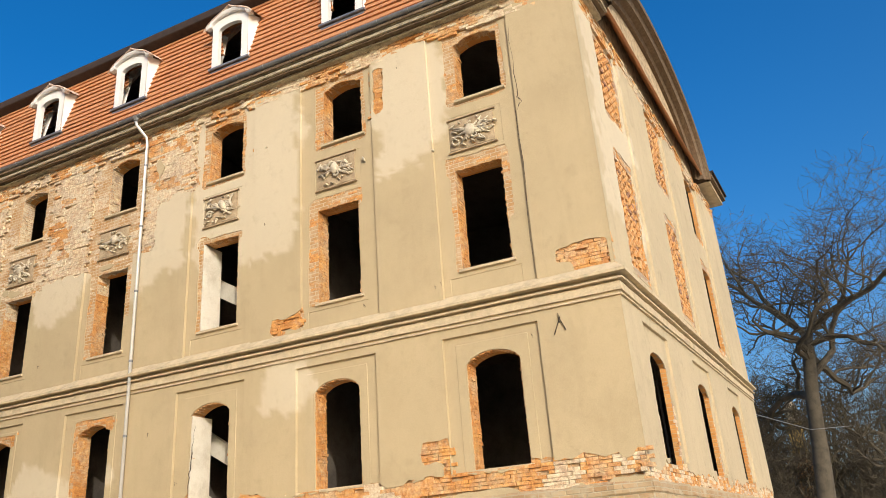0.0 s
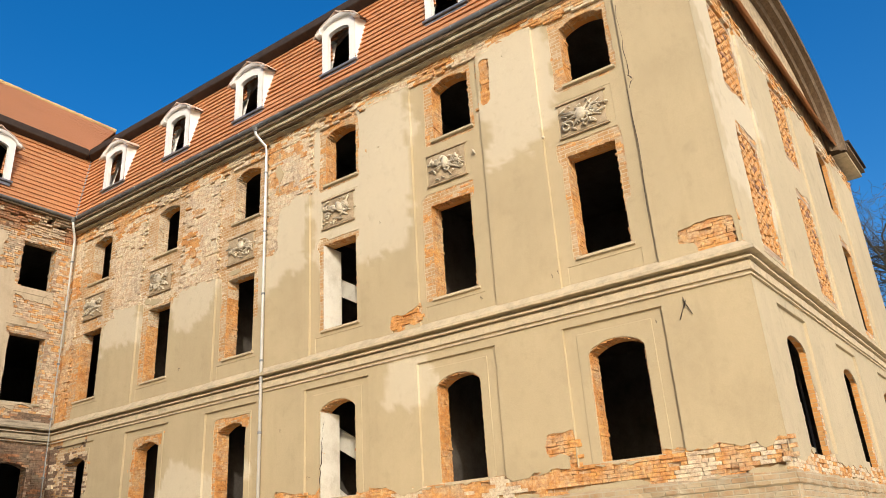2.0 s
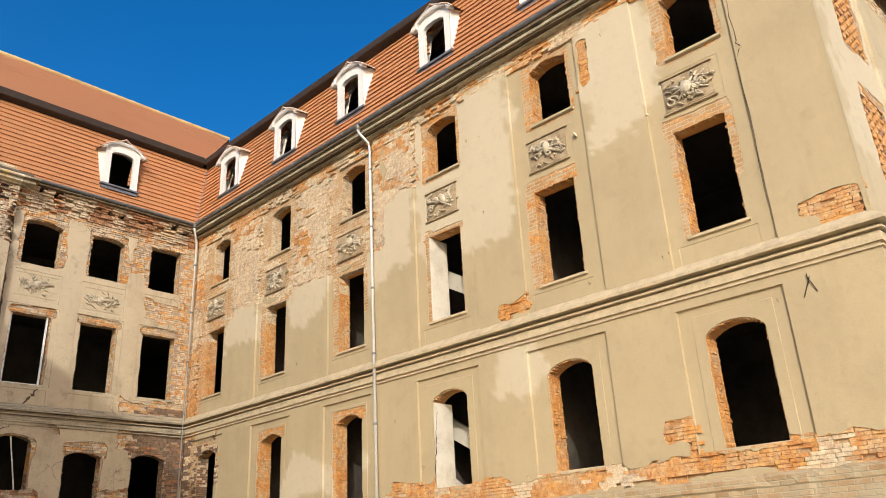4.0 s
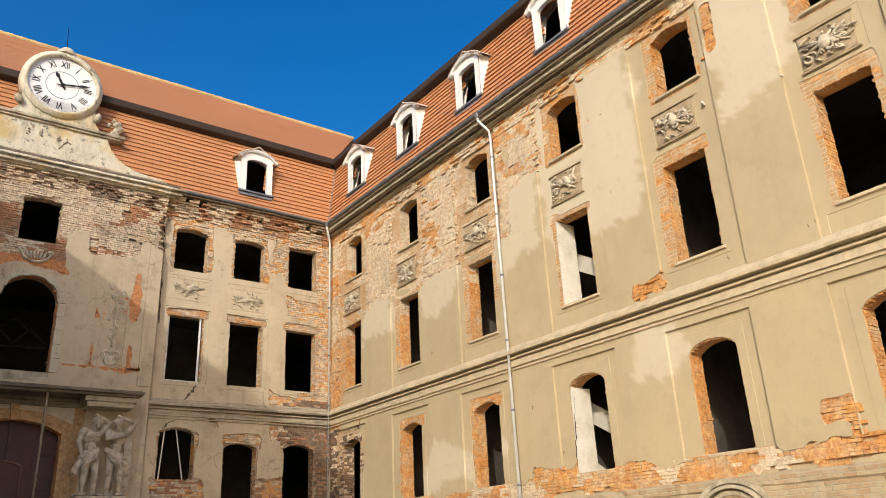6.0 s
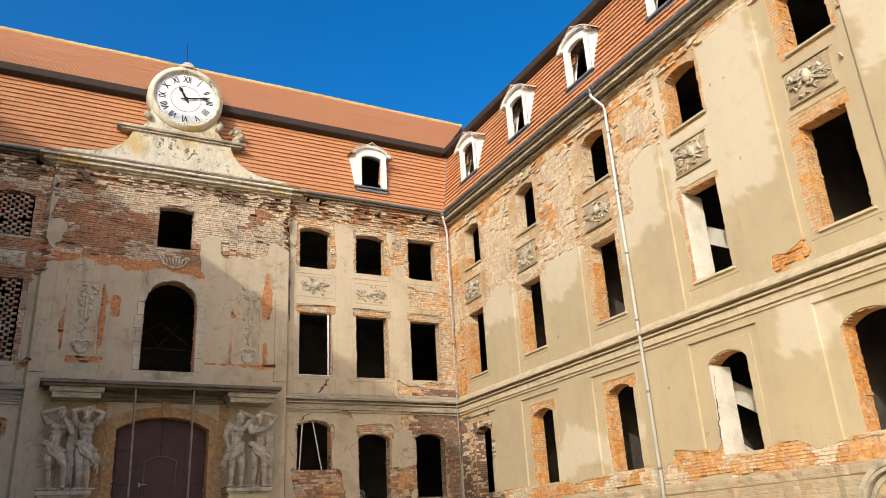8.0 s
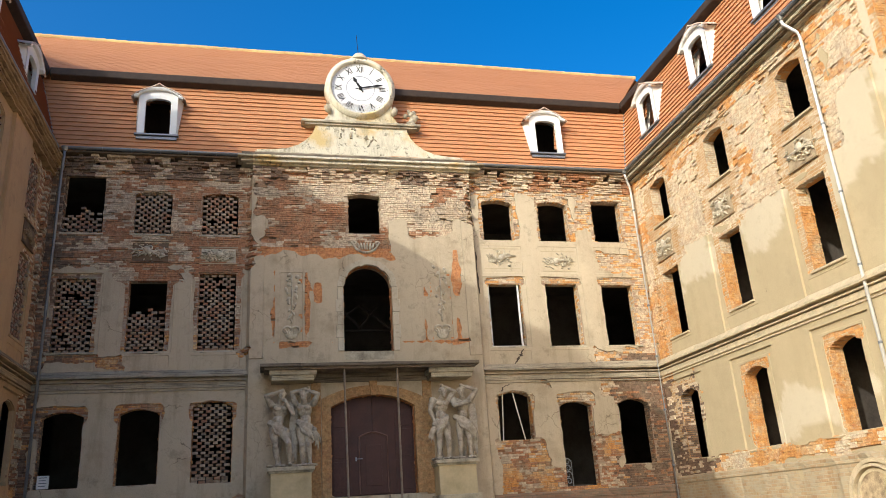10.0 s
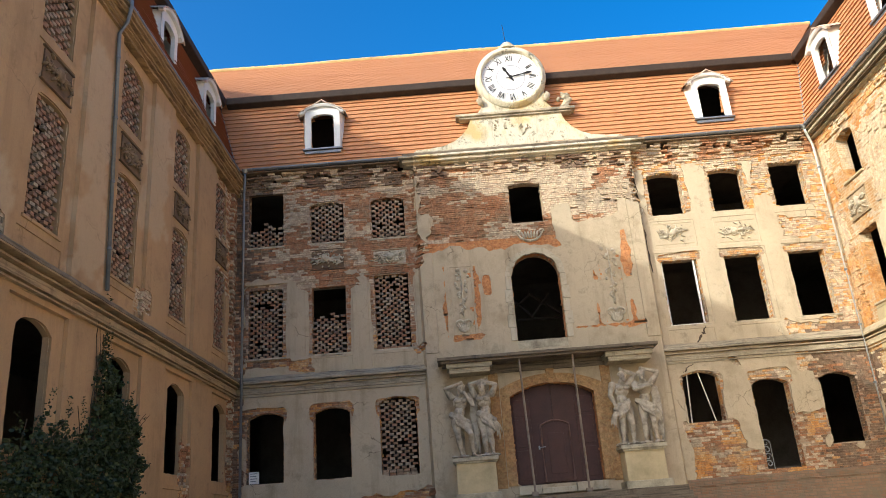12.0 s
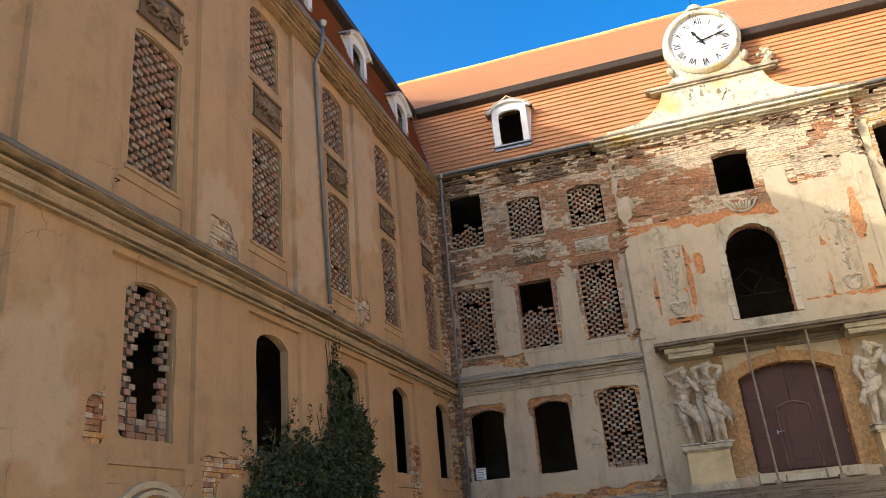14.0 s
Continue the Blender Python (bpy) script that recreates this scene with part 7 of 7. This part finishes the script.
for k in range(7):
    y = (-14.6, -14.2, -12.2, -8.6, -8.4, -14.0, -12.0)[k]
    h = ivy_top(max(-14.5, min(-8.6, y))) * 0.8
    bm = bmesh.new()
    s = -1 if y < -12.5 else 1
    tube(bm, [(-0.1 + 0.06 * j, y + 11.4 + s * 0.05 * j + 0.1 * fbm(j, k), h + 0.2 * j - 0.01 * j * j) for j in range(6)], [0.012 - 0.0015 * j for j in range(6)], 4)
    part("loose_twig", bm, M_STEM, ivy)

# ---- trees beyond the wing ----
M_BARK = plain_mat("grey_brown_bark", (0.095, 0.08, 0.058), (0.04, 0.034, 0.026), 2.5, 0.95, 0, 0.8, 0.3, 0.8)


def bare_tree(x, y, h, spread, seed, r0, label, forks, levels, first=0.3, bole=0.72, limb=0.5, lean=0.0):
    rng = random.Random(seed)
    th = thing("bare_tree", label, "tree", "bare winter trees", Matrix.Translation((x, y, 0)))
    trunk, crown = bmesh.new(), bmesh.new()

    def grow(bm, p, d, ln, r, lev):
        pts, rad = [p.copy()], [r]
        n_ = 7
        q, e = p.copy(), d.copy()
        for k in range(n_):
            e = (e + Vector((rng.gauss(0, 1), rng.gauss(0, 1), rng.gauss(0, 0.8))) * (0.05 if lev == 0 else 0.36) + Vector((0, 0, 0.05))).normalized()
            q = q + e * ln / n_
            pts.append(q.copy())
            rad.append(max(0.009, r * (1 - (0.4 if lev == 0 else 0.7) * (k + 1) / n_)))
        tube(bm, pts, rad, 9 if lev == 0 else 6 if lev < 3 else 3, lev == 0)
        if lev >= levels:
            return
        for k in range(forks[lev]):
            t = rng.uniform(first if lev == 0 else 0.25, 1.0) if k else 0.999
            i = min(int(t * n_), n_ - 1)
            s = pts[i].lerp(pts[i + 1], t * n_ - i)
            a = rng.uniform(0, math.tau)
            out = Vector((math.cos(a), math.sin(a), rng.uniform(-0.1, 0.6))) * spread + e * 0.5
            grow(crown, s, out.normalized(), ln * rng.uniform(*((limb - 0.12, limb + 0.12) if lev == 0 else (0.4, 0.62))), rad[i] * (rng.uniform(0.5, 0.78) if lev == 0 else rng.uniform(0.42, 0.62)), lev + 1)

    grow(trunk, Vector((0, 0, 0)), Vector((0, lean, 1)), h * bole, r0, 0)
    part("trunk", trunk, M_BARK, th, "", True)
    part("crown", crown, M_BARK, th)


bare_tree(42.0, -26.0, 20.0, 1.35, 23, 0.52, "large bare oak with a thick trunk against blue sky", [10, 9, 8, 6], 4, 0.66, 0.6, 0.62, -0.02)
rng = random.Random(77)
for k, (x, y, h) in enumerate([(52, -19.5, 14), (56, -24, 13), (60, -29, 14), (52, -31.5, 12), (66, -21, 15), (48, -22.5, 9), (50, -27.5, 8), (58, -34, 14), (70, -27, 15), (47, -30, 9), (50, -24.5, 11), (54, -28.5, 11), (49, -20.5, 10), (62, -25, 13), (55, -22, 11)]):
    bare_tree(x, y, h, 1.0, 30 + k, 0.2, "slender bare tree in the winter thicket", [12, 8, 7, 5], 4 if k < 7 else 3, 0.1)
M_SCRUB = plain_mat("brown_scrub", (0.085, 0.07, 0.045), (0.04, 0.034, 0.024), 1.2, 0.95)
v, f = [], []
for k in range(12000):
    x, y = rng.uniform(45, 64), rng.uniform(-36, -16)
    z = rng.random() ** 1.3 * 9
    a, l_ = Vector((x, y, z)), rng.uniform(0.4, 1.3)
    b_ = a + Vector((rng.gauss(0, 0.5), rng.gauss(0, 0.5), rng.uniform(0.1, 1))).normalized() * l_
    q = len(v)
    w_ = 0.03
    v += [tuple(a + Vector((0, -w_, 0))), tuple(a + Vector((0, w_, 0))), tuple(b_ + Vector((0, w_ * 0.3, 0))), tuple(b_ + Vector((w_, 0, 0)))]
    f += [(q, q + 1, q + 2), (q, q + 2, q + 3)]
tagged(mesh_ob("scrub", v, f, M_SCRUB, None), "tangled brown winter scrub behind the trees", "scrub", kind="stuff")
gp = thing("gate_pillar", "far yellow plastered gate pillar with a stone top", "pillar")
M_YELLOW = plain_mat("yellow_plaster", (0.62, 0.42, 0.12), (0.4, 0.26, 0.1), 2, 0.9)
bm = bmesh.new()
box(bm, 59.5, 60.5, -25.62, -24.6, 6.6, 9.2, 0.03)
part("shaft", bm, M_YELLOW, gp)
bm = bmesh.new()
box(bm, 59.3, 60.7, -25.7, -24.5, 0.0, 6.6, 0.03)
part("base", bm, M_BRICK, gp)
bm = bmesh.new()
box(bm, 59.3, 60.7, -25.75, -24.45, 9.2, 9.45, 0.03)
blob(bm, (60, -25.1, 10.1), (0.5, 0.5, 0.75), 0, 10)
part("stone_top", bm, M_STONE, gp)
wire = bmesh.new()
tube(wire, [(27.6, -24.75, 5.9), (35, -26.4, 5.9), (46, -28.4, 7.0)], 0.013, 5)
tagged(part("overhead_cable", wire, M_ZINC, None), "thin overhead cable slung from the wing to the trees", "cable")

# ---- bricks of the bare walls ----


def choose_r(u, z, rng):
    # sooty bricks that also deepen the shadow filling this inner corner
    if u > -3.0 + 0.9 * fbm(u * 0.8, z * 0.8, 1.1) and z < 6.2:
        return 2 if rng.random() < 0.75 else 1
    if z < 3.3:
        return 0 if fbm(u * 0.5, z * 0.5, 2.2) > -0.1 else 1
    if u > -12.9 and z > 9.5:
        return 1 if fbm(u * 0.5, z * 0.9, 8.2) + rng.uniform(-0.08, 0.08) > -0.3 else 0
    return 0


def choose_b(u, z, rng):
    # same dark bricks across the corner: soot, with the corner's shadow coloured in
    if u > 8.9 + 0.9 * fbm(u * 0.8, z * 0.8, 1.1) and z < 7.3:
        return 3 if rng.random() < 0.75 else 2
    if abs(u) < 4 and z > 11.2:
        k = fbm(u * 0.6, z * 1.3, 4.4) + rng.uniform(-0.12, 0.12)
        # shade is put into the brick choice: darker ones left of the shadow's slanting edge
        if u < 0.9 - 0.5 * (z - 12.5):
            return 1 if k > 0.06 else 2
        return 1 if k > -0.3 else 2
    if u < -9.75 + 0.5 * fbm(u * 0.8, z * 0.8, 1.1) and rng.random() < 0.7:
        return 3
    if u < -4 and z < 8.2:
        return 0 if rng.random() < 0.5 else 2
    if u < -4:
        return 1 if fbm(u * 0.5, z * 1.6, 6.1) + rng.uniform(-0.05, 0.05) > 0.22 else 2
    if z > 13.4:
        return 1 if rng.random() < 0.7 else 0
    if u > 4 and z > 5.5:
        return 1 if rng.random() < 0.6 else 0
    if abs(u) < 3.7 and z < 11.3:
        return 4
    return 0 if fbm(u * 1.2, z * 1.2, 2.7) > 0.0 else 2 if rng.random() < 0.6 else 1


skin_r.bricks(wall_r, [M_BRICK, M_BRICK_TAN, M_BRICK_SOOT_SHADE], choose_r, singles=(-19.6, -16.2, 2.4, 3.5))
skin_b.bricks(wall_b, [M_BRICK, M_BRICK_PALE, M_BRICK_RED, M_BRICK_SOOT_SHADE, M_UNDERCOAT], choose_b, singles=(8.4, 10.4, 5.8, 7.4))
skin_l.bricks(wall_l, [M_BRICK_RED, M_BRICK_PALE, M_BRICK], lambda u, z, rng: 1 if 6.5 < z < 8 and rng.random() < 0.8 else 2 if z < 3.6 and rng.random() < 0.6 else 0 if rng.random() < 0.6 else 1)
skin_e.bricks(wall_e, [M_BRICK, M_BRICK_TAN], lambda u, z, rng: 0 if rng.random() < 0.5 else 1)
